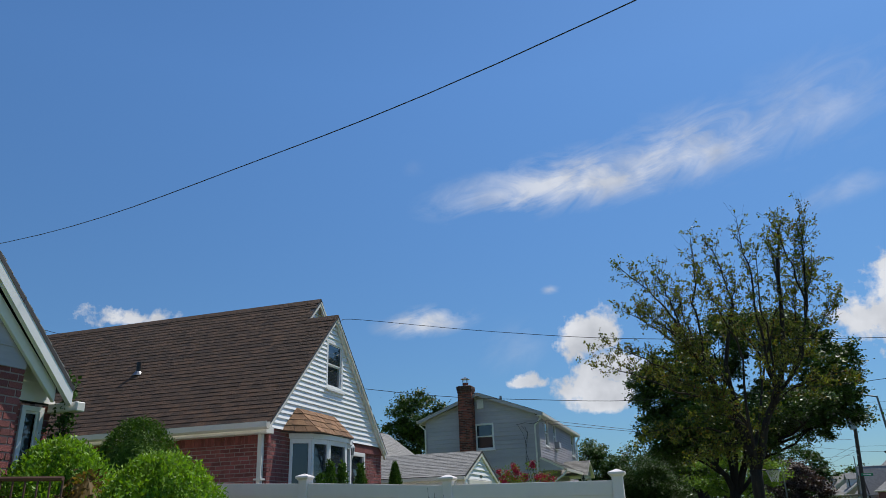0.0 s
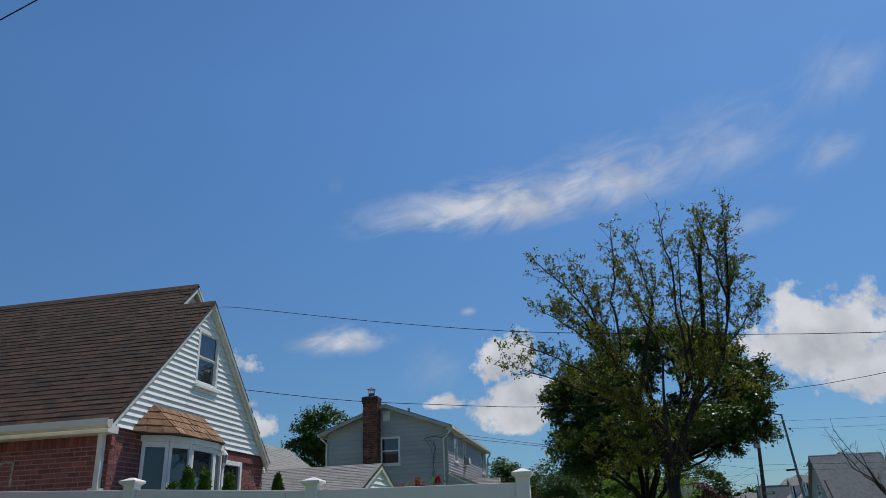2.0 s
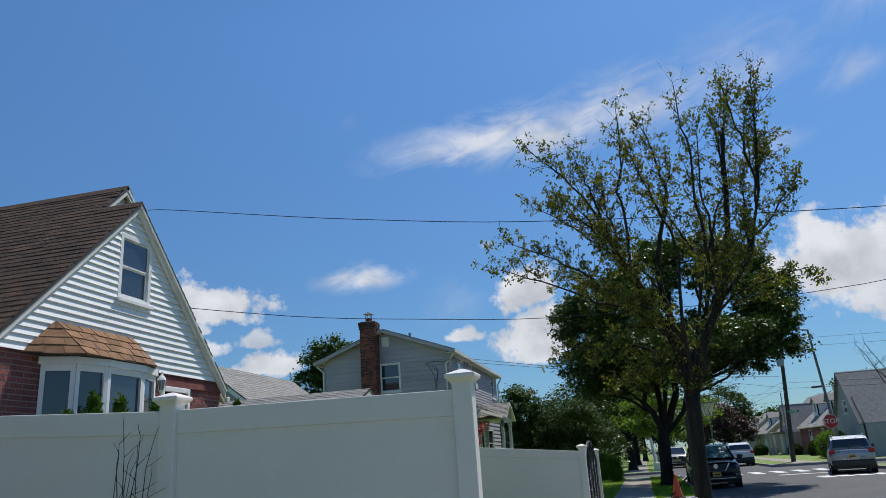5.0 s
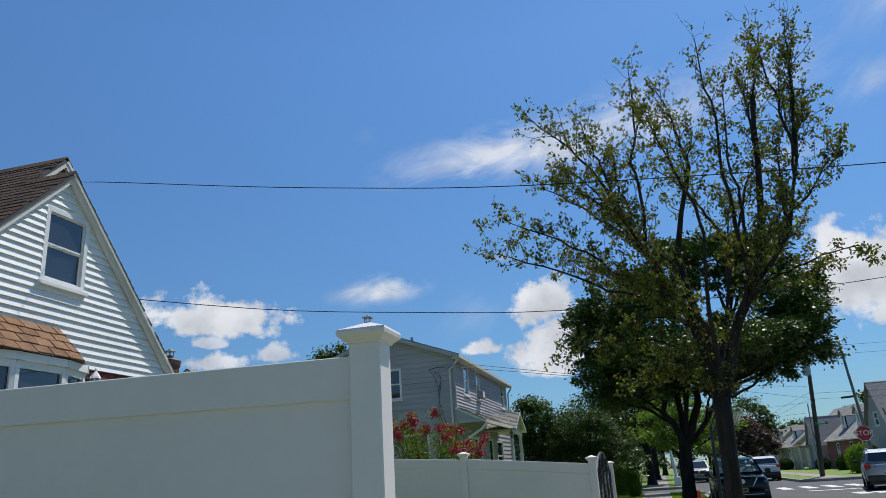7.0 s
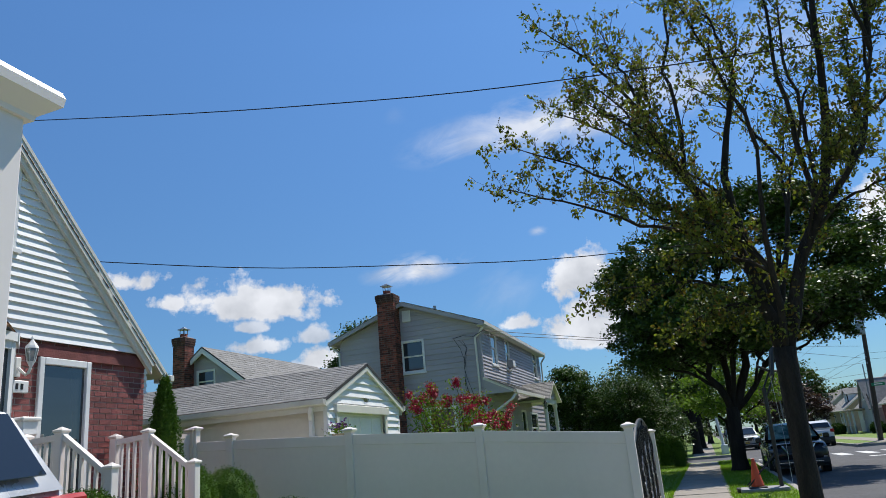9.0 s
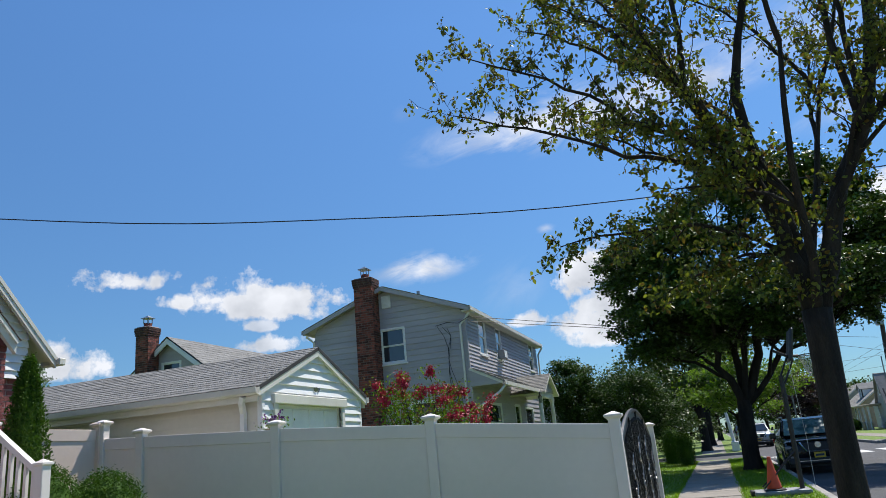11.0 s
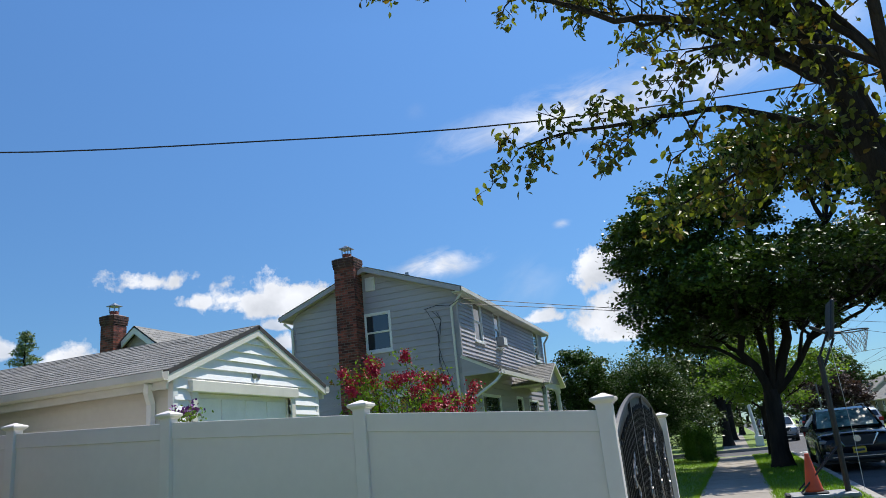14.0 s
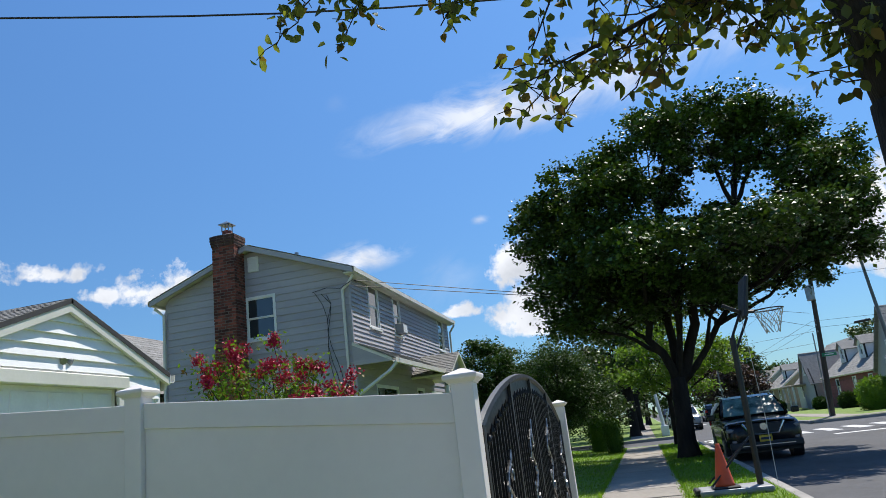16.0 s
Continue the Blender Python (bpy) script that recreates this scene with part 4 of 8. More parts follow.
    for ea, eb, ta, tb in faces:
        ea, eb, ta, tb = Vector((*ea, ze)), Vector((*eb, ze)), Vector((*ta, zt)), Vector((*tb, zt))
        n = (eb - ea).cross(ta - ea).normalized()
        if n.z < 0:
            n = -n
        rows = 4
        for r in range(rows):
            v0, v1 = r / rows, min(1.0, (r + 1.12) / rows)
            wid = ((ea.lerp(ta, v0)) - (eb.lerp(tb, v0))).length
            cols = max(1, round(wid / 0.27))
            shift = 0.5 * (r % 2)
            for c in range(cols + (1 if r % 2 else 0)):
                a, b = max(0, (c - shift) / cols), min(1, (c + 1 - shift) / cols)
                if b - a < 0.05:
                    continue
                def lo(w, v):
                    return ea.lerp(ta, v).lerp(eb.lerp(tb, v), w)
                j = rng.uniform(-0.02, 0.02)
                p = [lo(a + 0.006, v0 + j), lo(b - 0.006, v0 + j), lo(b - 0.006, v1), lo(a + 0.006, v1)]
                k = rng.uniform(0.014, 0.024)
                bm = bmesh.new()
                hexa(bm, [tuple(q) for q in p] + [tuple(p[0] + n * k), tuple(p[1] + n * k), tuple(p[2] + n * 0.006), tuple(p[3] + n * 0.006)])
                bmesh.ops.recalc_face_normals(bm, faces=bm.faces)
                part("shingle", bm, "shingle_tan", br)
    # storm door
    # the near-black sheet behind the door glass is painted indoor shade
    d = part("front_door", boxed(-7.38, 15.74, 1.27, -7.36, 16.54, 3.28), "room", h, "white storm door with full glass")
    for c in ((15.72, 15.8, 1.25, 3.3), (16.48, 16.56, 1.25, 3.3), (15.8, 16.48, 3.21, 3.3), (15.8, 16.48, 1.25, 1.5)):
        part("door_frame", bevelled(-7.36, c[0], c[2], -7.29, c[1], c[3], 0.008), "trim", d)
    part("pane", boxed(-7.35, 15.8, 1.5, -7.335, 16.48, 3.21), "glass", d)
    part("door_handle", bevelled(-7.3, 15.79, 2.2, -7.24, 15.81, 2.34, 0.006), "metal", d)
    # lantern, number plaque, letter box beside the door
    lan = thing("wall_lantern", "white coach lantern on the brick wall beside the door", "lantern", at=(-7.2, 15.41, 3.1))
    part("lantern_glass", lathe([(0.04, 3.18), (0.066, 3.31), (0.06, 3.34)], 6, (-7.1, 15.41, 0)), "lamp_glass", lan)
    part("lantern_cap", lathe([(0.078, 3.34), (0.066, 3.37), (0.03, 3.42), (0.012, 3.45), (0.016, 3.47), (0.002, 3.5)], 6, (-7.1, 15.41, 0)), "trim", lan)
    part("lantern_base", lathe([(0.01, 3.1), (0.025, 3.13), (0.045, 3.18)], 6, (-7.1, 15.41, 0)), "trim", lan)
    for k in range(6):
        a = k * math.pi / 3
        part("lantern_rib", tubed([(-7.1 + 0.044 * math.cos(a), 15.41 + 0.044 * math.sin(a), 3.18), (-7.1 + 0.07 * math.cos(a), 15.41 + 0.07 * math.sin(a), 3.33)], 0.005, 4), "trim", lan)
    part("bracket", tubed([(-7.31, 15.41, 3.14), (-7.25, 15.41, 3.09), (-7.17, 15.41, 3.03), (-7.13, 15.41, 3.05), (-7.1, 15.41, 3.1)], 0.018, 6), "trim", lan)
    part("back_plate", bevelled(-7.32, 15.37, 3.02, -7.29, 15.45, 3.26, 0.01), "trim", lan)
    plq = thing("number_plaque", "white plaque with dark bars on the brick wall", "plaque", at=(-7.3, 15.41, 2.85))
    part("plate", bevelled(-7.32, 15.25, 2.83, -7.28, 15.57, 2.98, 0.01), "sign_white", plq)
    for k in range(3):
        part("bar", boxed(-7.282, 15.31 + k * 0.07, 2.87, -7.275, 15.345 + k * 0.07, 2.94), "iron", plq)
    lb = thing("letter_box", "white metal letter box on the brick wall", "letter box", at=(-7.3, 15.55, 2.35))
    part("body", bevelled(-7.31, 15.42, 2.32, -7.18, 15.66, 2.5, 0.02), "trim", lb)
    part("lid", bevelled(-7.32, 15.4, 2.49, -7.15, 15.68, 2.54, 0.015), "trim", lb)
    return h


# ---- stoop, steps and white rails ----
def stoop():
    st = thing("stoop", "brick stoop with steps to the front door", "steps", kind="structure", at=(-6.6, 16.2, 0.6))
    part("landing", bevelled(-7.28, 15.45, 0.5, -6.55, 17.0, 1.2, 0.015), "brick", st)
    for k in range(3):
        part("step", bevelled(-6.55 + k * 0.3, 15.45, 0.45, -6.25 + k * 0.3, 17.0, 1.02 - k * 0.18, 0.015), "brick", st)
    for yy in (15.5, 16.95):
        r = thing("stair_railing", "white vinyl stair railing with square posts and balusters", "railing", "stair railings", at=(-6.6, yy, 1.2))
        posts = [(-7.2, 1.2, 2.33), (-6.66, 1.2, 2.36), (-5.92, 0.6, 1.9)]
        for x, z0, z1 in posts:
            p = part("post", bevelled(x - 0.055, yy - 0.055, z0 - 0.1, x + 0.055, yy + 0.055, z1 - 0.05, 0.006), "vinyl", r)
            part("post_cap", lathe([(0.075, 0), (0.1, 0.015), (0.1, 0.035), (0.06, 0.05), (0.0, 0.075)], 4, (x, yy, z1 - 0.06)), "vinyl", p)
        for (xa, za, zb), (xc, zc, zd) in zip(posts, posts[1:]):
            n = 5 if xa < -6.9 else 7
            lo = (za + 0.12, zc + 0.12 if xa < -6.9 else zd - 0.95)
            for off, hh, nm in ((-0.14, 0.07, "top_rail"), (None, 0.06, "bottom_rail")):
                z_a = zb + off if off else lo[0]
                z_c = zd + off if off else lo[1]
                bm = bmesh.new()
                hexa(bm, [(xa + 0.05, yy - 0.035, z_a), (xc - 0.05, yy - 0.035, z_c), (xc - 0.05, yy + 0.035, z_c), (xa + 0.05, yy + 0.035, z_a),
                          (xa + 0.05, yy - 0.035, z_a + hh), (xc - 0.05, yy - 0.035, z_c + hh), (xc - 0.05, yy + 0.035, z_c + hh), (xa + 0.05, yy + 0.035, z_a + hh)])
                part(nm, bm, "vinyl", r)
            for k in range(1, n):
                w = k / n
                x = xa + (xc - xa) * w
                z_lo, z_hi = lo[0] + (lo[1] - lo[0]) * w, (zb + (zd - zb) * w) - 0.12
                part("baluster", boxed(x - 0.018, yy - 0.018, z_lo, x + 0.018, yy + 0.018, z_hi), "vinyl", r)


# ---- the grey two-storey house ----
def house_grey():
    h = thing("house", "grey clapboard two-storey house with tall brick chimney", "house", at=(-9, 38, 0.6))
    GY, FX, BX = 33.1, -6.2, -11.65
    Y1 = 44.0
    RX, RZ = -8.96, 7.19
    EX, EZ = -5.94, 6.07
    LX = -11.95
    sl = (RZ - EZ) / (EX - RX)
    def edge(z):
        if z < 5.75:
            return BX, FX
        return max(BX, RX - (RZ - 0.12 - z) / sl), min(FX, RX + (RZ - 0.12 - z) / sl)
    w1 = (-9.2, 4.6, -8.3, 5.79)
    wl = (-8.3, 1.9, -7.3, 3.3)
    vent = (-9.07, 6.55, -8.73, 7.0)
    board_wall(h, GY, edge, 0.6, RZ - 0.15, 0.19, "grey_siding", [w1, wl], 1, -1, 0.026)
    window(h, GY, w1[0], w1[2], w1[1], w1[3], 1, -1, blind=0.1)
    window(h, GY, wl[0], wl[2], wl[1], wl[3], 1, -1)
    v = part("gable_vent", bevelled(-9.06, GY - 0.05, 6.48, -8.74, GY + 0.01, 6.9, 0.01), "trim", h, "white louvred gable vent")
    for k in range(7):
        part("louvre", boxed(-9.02, GY - 0.065, 6.52 + k * 0.05, -8.78, GY - 0.05, 6.55 + k * 0.05), "trim", v)
    # front, facing the street
    fw = [(34.5, 4.72, 35.4, 6.0), (36.75, 4.75, 37.5, 5.98), (42.3, 4.75, 43.2, 6.0)]
    board_wall(h, FX, lambda z: (GY, Y1), 4.0, 6.05, 0.125, "grey_siding", fw, 0, 1, 0.032)
    for i, c in enumerate(fw):
        window(h, FX, c[0], c[2], c[1], c[3], blind=0.5 if i == 1 else 0.0)
    lowf = [(34.6, 1.8, 36.6, 3.15), (38.6, 1.2, 39.5, 3.2), (40.4, 1.8, 41.9, 3.15)]
    board_wall(h, FX, lambda z: (GY, Y1), 0.5, 4.0, 0.19, "grey_siding", lowf, 0, 1, 0.03)
    for c in lowf:
        window(h, FX, c[0], c[2], c[1], c[3], name="window" if c[1] > 1.5 else "front_door")
    part("closing_wall", boxed(BX, GY + 0.16, 0.5, FX - 0.16, Y1, 5.8), "room", h)
    part("corner_board", bevelled(FX - 0.03, GY - 0.035, 0.6, FX + 0.035, GY + 0.06, 5.95, 0.006), "grey_siding", h)
    part("corner_board", bevelled(BX - 0.03, GY - 0.035, 0.6, BX + 0.06, GY + 0.06, 5.75, 0.006), "grey_siding", h)
    # roof
    sa = math.hypot(EX - RX, RZ - EZ)
    sb = math.hypot(RX - LX, RZ - EZ)
    y0, y1 = GY - 0.3, Y1 + 0.3
    slab([(EX, y0, EZ), (EX, y1, EZ), (RX, y1, RZ), (RX, y0, RZ)], 0.075, "cream_trim", h)
    slab([(LX, y0, EZ), (LX, y1, EZ), (RX, y1, RZ), (RX, y0, RZ)], 0.075, "cream_trim", h)
    shingle_slope(h, (EX + 0.03, y0 - 0.03, EZ), (0, 1, 0), (RX - EX, 0, RZ - EZ), y1 - y0, sa, "shingle_grey")
    shingle_slope(h, (LX - 0.03, y0 - 0.03, EZ), (0, 1, 0), (RX - LX, 0, RZ - EZ), y1 - y0, sb, "shingle_grey")
    bargeboard(h, [(LX, EZ - 0.03), (RX, RZ - 0.03), (EX, EZ - 0.03)], y0 - 0.02, y0 + 0.03, 0.12, "grey_siding", axis=1)
    part("soffit", boxed(FX, y0, EZ - 0.14, EX, y1, EZ - 0.1), "cream_trim", h)
    gutter(h, (EX - 0.02, y1, EZ - 0.05), (EX - 0.02, y0, EZ - 0.05), 0.06)
    gutter(h, (LX, y0, EZ - 0.05), (LX, y1, EZ - 0.05), 0.06)
    downspout(h, [(EX - 0.05, GY - 0.15, 5.9), (-6.15, GY - 0.1, 5.72), (-6.35, GY - 0.07, 5.55), (-6.35, GY - 0.07, 0.6)], r=0.045)
    downspout(h, [(LX + 0.02, GY - 0.1, 5.9), (BX, GY - 0.08, 5.65), (BX + 0.02, GY - 0.06, 0.6)], r=0.045)
    downspout(h, [(EX, y1 - 0.1, 5.9), (FX + 0.1, Y1, 5.6), (FX + 0.08, Y1 - 0.05, 3.9)], r=0.045)
    part("roof_pipe", lathe([(0.06, 0), (0.06, 0.25)], 10, (-8.2, 34.4, 6.95)), "metal", h)
    # chimney on the gable wall
    chimney(h, -9.82, -9.17, GY - 0.55, GY - 0.02, 0.6, 7.5)
    # pent roof over the ground floor and the porch
    py0, py1 = GY - 0.05, 38.4
    slab([(-5.15, py0, 3.62), (-5.15, py1, 3.62), (FX, py1, 4.15), (FX, py0, 4.15)], 0.08, "cream_trim", h, "pent_roof")
    shingle_slope(h, (-5.12, py0 - 0.04, 3.62), (0, 1, 0), (FX + 5.15, 0, 0.53), py1 - py0 + 0.1, 1.16, "shingle_grey")
    gutter(h, (-5.12, py1, 3.56), (-5.12, py0 - 0.05, 3.56), 0.06)
    downspout(h, [(-5.1, py0 + 0.1, 3.5), (-5.25, py0 - 0.05, 3.3), (-6.2, GY - 0.12, 2.75), (-6.3, GY - 0.08, 2.6)], r=0.045)
    bm = bmesh.new()
    prism(bm, [(-5.2, 3.55), (FX, 4.1), (FX, 3.55)], 1, GY - 0.04, GY + 0.02)
    part("pent_end", bm, "grey_siding", h)
    # gabled porch roof
    pr = bmesh.new()
    ya, yb, ym, px = 38.2, 40.8, 39.5, -5.0
    prism(pr, [(ya, 3.55), (ym, 4.25), (yb, 3.55)], 0, px, FX)
    part("porch_gable", pr, "grey_siding", h)
    s2 = math.hypot(1.45, 0.78)
    for yy, dy in ((ya - 0.15, 1), (yb + 0.15, -1)):
        slab([(px + 0.15, yy, 3.49), (FX, yy, 3.49), (FX, ym, 4.27), (px + 0.15, ym, 4.27)], 0.07, "cream_trim", h, "porch_roof")
        shingle_slope(h, (FX, yy, 3.49), (1, 0, 0), (0, dy * 1.45, 0.78), px + 0.15 - FX, s2, "shingle_grey")
    part("porch_beam", boxed(px - 0.2, ya, 3.35, px - 0.05, yb, 3.55), "trim", h)
    for yy in (ya + 0.15, yb - 0.15):
        part("porch_column", lathe([(0.12, 0), (0.12, 0.1), (0.085, 0.15), (0.075, 2.7), (0.11, 2.78), (0.11, 2.86)], 12, (px - 0.12, yy, 0.5)), "trim", h)
    # loose cables on the gable corner
    for k, off in enumerate((0.0, 0.12, 0.22)):
        pts = [(-7.15 + off * 1.5, GY - 0.04, 5.6 - 0.05 * k)]
        for j in range(1, 9):
            w = j / 8
            pts.append((-7.15 + off * 1.5 + (0.55 - off) * w + 0.25 * math.sin(w * 6 + k) * (1 - w), GY - 0.05 - 0.03 * math.sin(w * 5), 5.6 - 2.9 * w))
        part("cable", tubed(pts, 0.008, 5), "cable", h)
    part("cable", tubed([(-7.2, GY - 0.05, 5.62), (-6.8, GY - 0.07, 5.68), (-6.4, GY - 0.1, 5.6), (-6.0, GY - 0.2, 5.75)], 0.009, 5), "cable", h)
    ac = thing("air_conditioner", "white window air conditioner in the upstairs window", "air conditioner", at=(-6.0, 37.1, 4.8))
    part("case", bevelled(-6.25, 36.9, 4.78, -5.95, 37.38, 5.1, 0.015), "grey_plastic", ac)
    part("grille", boxed(-5.95, 36.94, 4.82, -5.942, 37.34, 5.06), "trim", ac)
    part("bracket", tubed([(-6.0, 37.14, 4.78), (-6.18, 37.14, 4.55)], 0.015, 5), "trim", ac)
    pl = thing("porch_lantern", "small dark lantern hanging at the porch", "lantern", at=(-5.05, 38.0, 3.0))
    part("lantern_glass", lathe([(0.05, 3.1), (0.08, 3.3)], 6, (-5.05, 38.0, 0)), "lamp_glass", pl)
    part("lantern_cap", lathe([(0.1, 3.3), (0.02, 3.42), (0.015, 3.5)], 6, (-5.05, 38.0, 0)), "iron", pl)


# ---- garage ----
def garage():
    g = thing("garage", "low white garage with grey shingle roof and roller door", "garage", at=(-10, 23.4, 0.6))
    FX, BX, Y0, Y1 = -6.3, -13.6, 21.45, 25.1
    RY, RZ, EZ = 23.27, 3.755, 2.92
    ys = (RY - 21.25)
    sl = (RZ - EZ) / ys
    def edge(z):
        if z < 2.95:
            return Y0, Y1
        return max(Y0, RY - (RZ - 0.08 - z) / sl), min(Y1, RY + (RZ - 0.08 - z) / sl)
    door = (21.88, 0.6, 24.2, 2.66)
    board_wall(g, FX, edge, 0.6, RZ - 0.1, 0.15, "white_siding", [door], 0, 1, 0.042, core="cream_trim")
    board_wall(g, Y0, lambda z: (BX, FX), 0.6, 2.85, 0.2, "cream_siding", [], 1, -1, 0.012)
    board_wall(g, Y1, lambda z: (BX, FX), 0.6, 2.85, 0.2, "cream_siding", [], 1, 1, 0.012)
    part("back_wall", boxed(BX, Y0, 0.6, BX + 0.1, Y1, 2.9), "cream_siding", g)
    gd = part("garage_door", boxed(FX - 0.1, 21.88, 0.62, FX - 0.06, 24.2, 2.66), "trim", g, "white panelled garage door")
    for k in range(4):
        for j in range(4):
            part("door_panel", bevelled(FX - 0.065, 21.95 + j * 0.565, 0.68 + k * 0.5, FX - 0.045, 22.43 + j * 0.565, 1.1 + k * 0.5, 0.008), "trim", gd)
    part("door_frame", bevelled(FX - 0.02, 21.76, 0.6, FX + 0.06, 21.88, 2.78, 0.008), "cream_trim", g)
    part("door_frame", bevelled(FX - 0.02, 24.2, 0.6, FX + 0.06, 24.32, 2.78, 0.008), "cream_trim", g)
    part("door_head", bevelled(FX - 0.02, 21.72, 2.66, FX + 0.09, 24.38, 2.82, 0.01), "cream_trim", g)
    part("corner_board", bevelled(FX - 0.06, Y0 - 0.03, 0.6, FX + 0.03, Y0 + 0.07, 2.9, 0.006), "trim", g)
    part("corner_board", bevelled(FX - 0.06, Y1 - 0.07, 0.6, FX + 0.03, Y1 + 0.03, 2.9, 0.006), "trim", g)
    ya, yb, xa, xb = 21.25, 25.29, BX - 0.2, -6.2
    s = math.hypot(ys, RZ - EZ)
    for yy, dy in ((ya, 1), (yb, -1)):
        slab([(xa, yy, EZ), (xb, yy, EZ), (xb, RY, RZ), (xa, RY, RZ)], 0.06, "roof_edge", g)
        shingle_slope(g, (xa, yy, EZ), (1, 0, 0), (0, dy * ys, RZ - EZ), xb - xa, s, "shingle_grey", thick=0.007)
    bargeboard(g, [(ya, EZ - 0.05), (RY, RZ - 0.05), (yb, EZ - 0.05)], -6.265, -6.21, 0.12, "cream_trim")
    part("fascia", boxed(xa, ya + 0.02, EZ - 0.24, xb - 0.05, ya + 0.06, EZ - 0.05), "cream_trim", g)
    part("fascia", boxed(xa, yb - 0.06, EZ - 0.24, xb - 0.05, yb - 0.02, EZ - 0.05), "cream_trim", g)
    gutter(g, (xa, ya - 0.05, EZ - 0.08), (xb, ya - 0.05, EZ - 0.08), 0.06)
    gutter(g, (xb, yb + 0.05, EZ - 0.08), (xa, yb + 0.05, EZ - 0.08), 0.06)
    downspout(g, [(-6.5, ya - 0.02, EZ - 0.15), (-6.55, ya + 0.02, EZ - 0.25), (-6.6, Y0 - 0.06, EZ - 0.4), (-6.6, Y0 - 0.06, 0.6)], "trim", 0.055)
    part("strap", boxed(-6.7, Y0 - 0.12, 2.2, -6.5, Y0 - 0.0, 2.23), "trim", g)
    lamp = thing("floodlight", "small twin floodlight on the garage gable", "floodlight", at=(-6.3, 23.27, 2.98))
    part("base", lathe([(0.05, 0.0), (0.05, 0.04)], 10, (-6.34, 23.27, 2.98)), "trim", lamp)
    for dy in (-0.07, 0.07):
        part("head", tubed([(-6.33, 23.27 + dy * 0.4, 3.0), (-6.25, 23.27 + dy, 2.96)], [0.02, 0.045], 8), "metal", lamp)


# ---- the blue-grey house behind the garage ----
def house_behind():
    h = thing("house", "blue-grey house with grey shingle roof and brick chimney", "house", at=(-16, 36, 0.6))
    GY, RX, RZ = 32.4, -17.08, 6.52
    sl = 0.75
    w = (-17.5, 4.75, -16.65, 5.65)
    def edge(z):
        return max(-20.5, RX - (RZ - 0.1 - z) / sl), min(-13.9, RX + (RZ - 0.1 - z) / sl)
    board_wall(h, GY, edge, 0.6, RZ - 0.15, 0.2, "grey_siding", [w], 1, -1, 0.012)
    window(h, GY, *(w[0], w[2], w[1], w[3]), 1, -1)
    run = 3.6
    s = math.hypot(run, run * sl)
    for sx in (1, -1):
        ex = RX + sx * run
        slab([(ex, GY - 0.25, RZ - run * sl), (ex, GY + 9, RZ - run * sl), (RX, GY + 9, RZ), (RX, GY - 0.25, RZ)], 0.1, "roof_edge", h)
        shingle_slope(h, (ex, GY - 0.28, RZ - run * sl), (0, 1, 0), (-sx * run, 0, run * sl), 9.3, s, "shingle_grey", tab=0.4, course=0.2, thick=0.008)
    bargeboard(h, [(RX - run, RZ - run * sl - 0.06), (RX, RZ - 0.06), (RX + run, RZ - run * sl - 0.06)], GY - 0.28, GY - 0.22, 0.2, axis=1)
    part("closing_wall", boxed(-20.4, GY + 0.2, 0.6, -14.0, GY + 9, 4.0), "grey_siding", h)
    chimney(h, -18.14, -17.6, GY - 0.62, GY - 0.05, 0.6, 6.92)


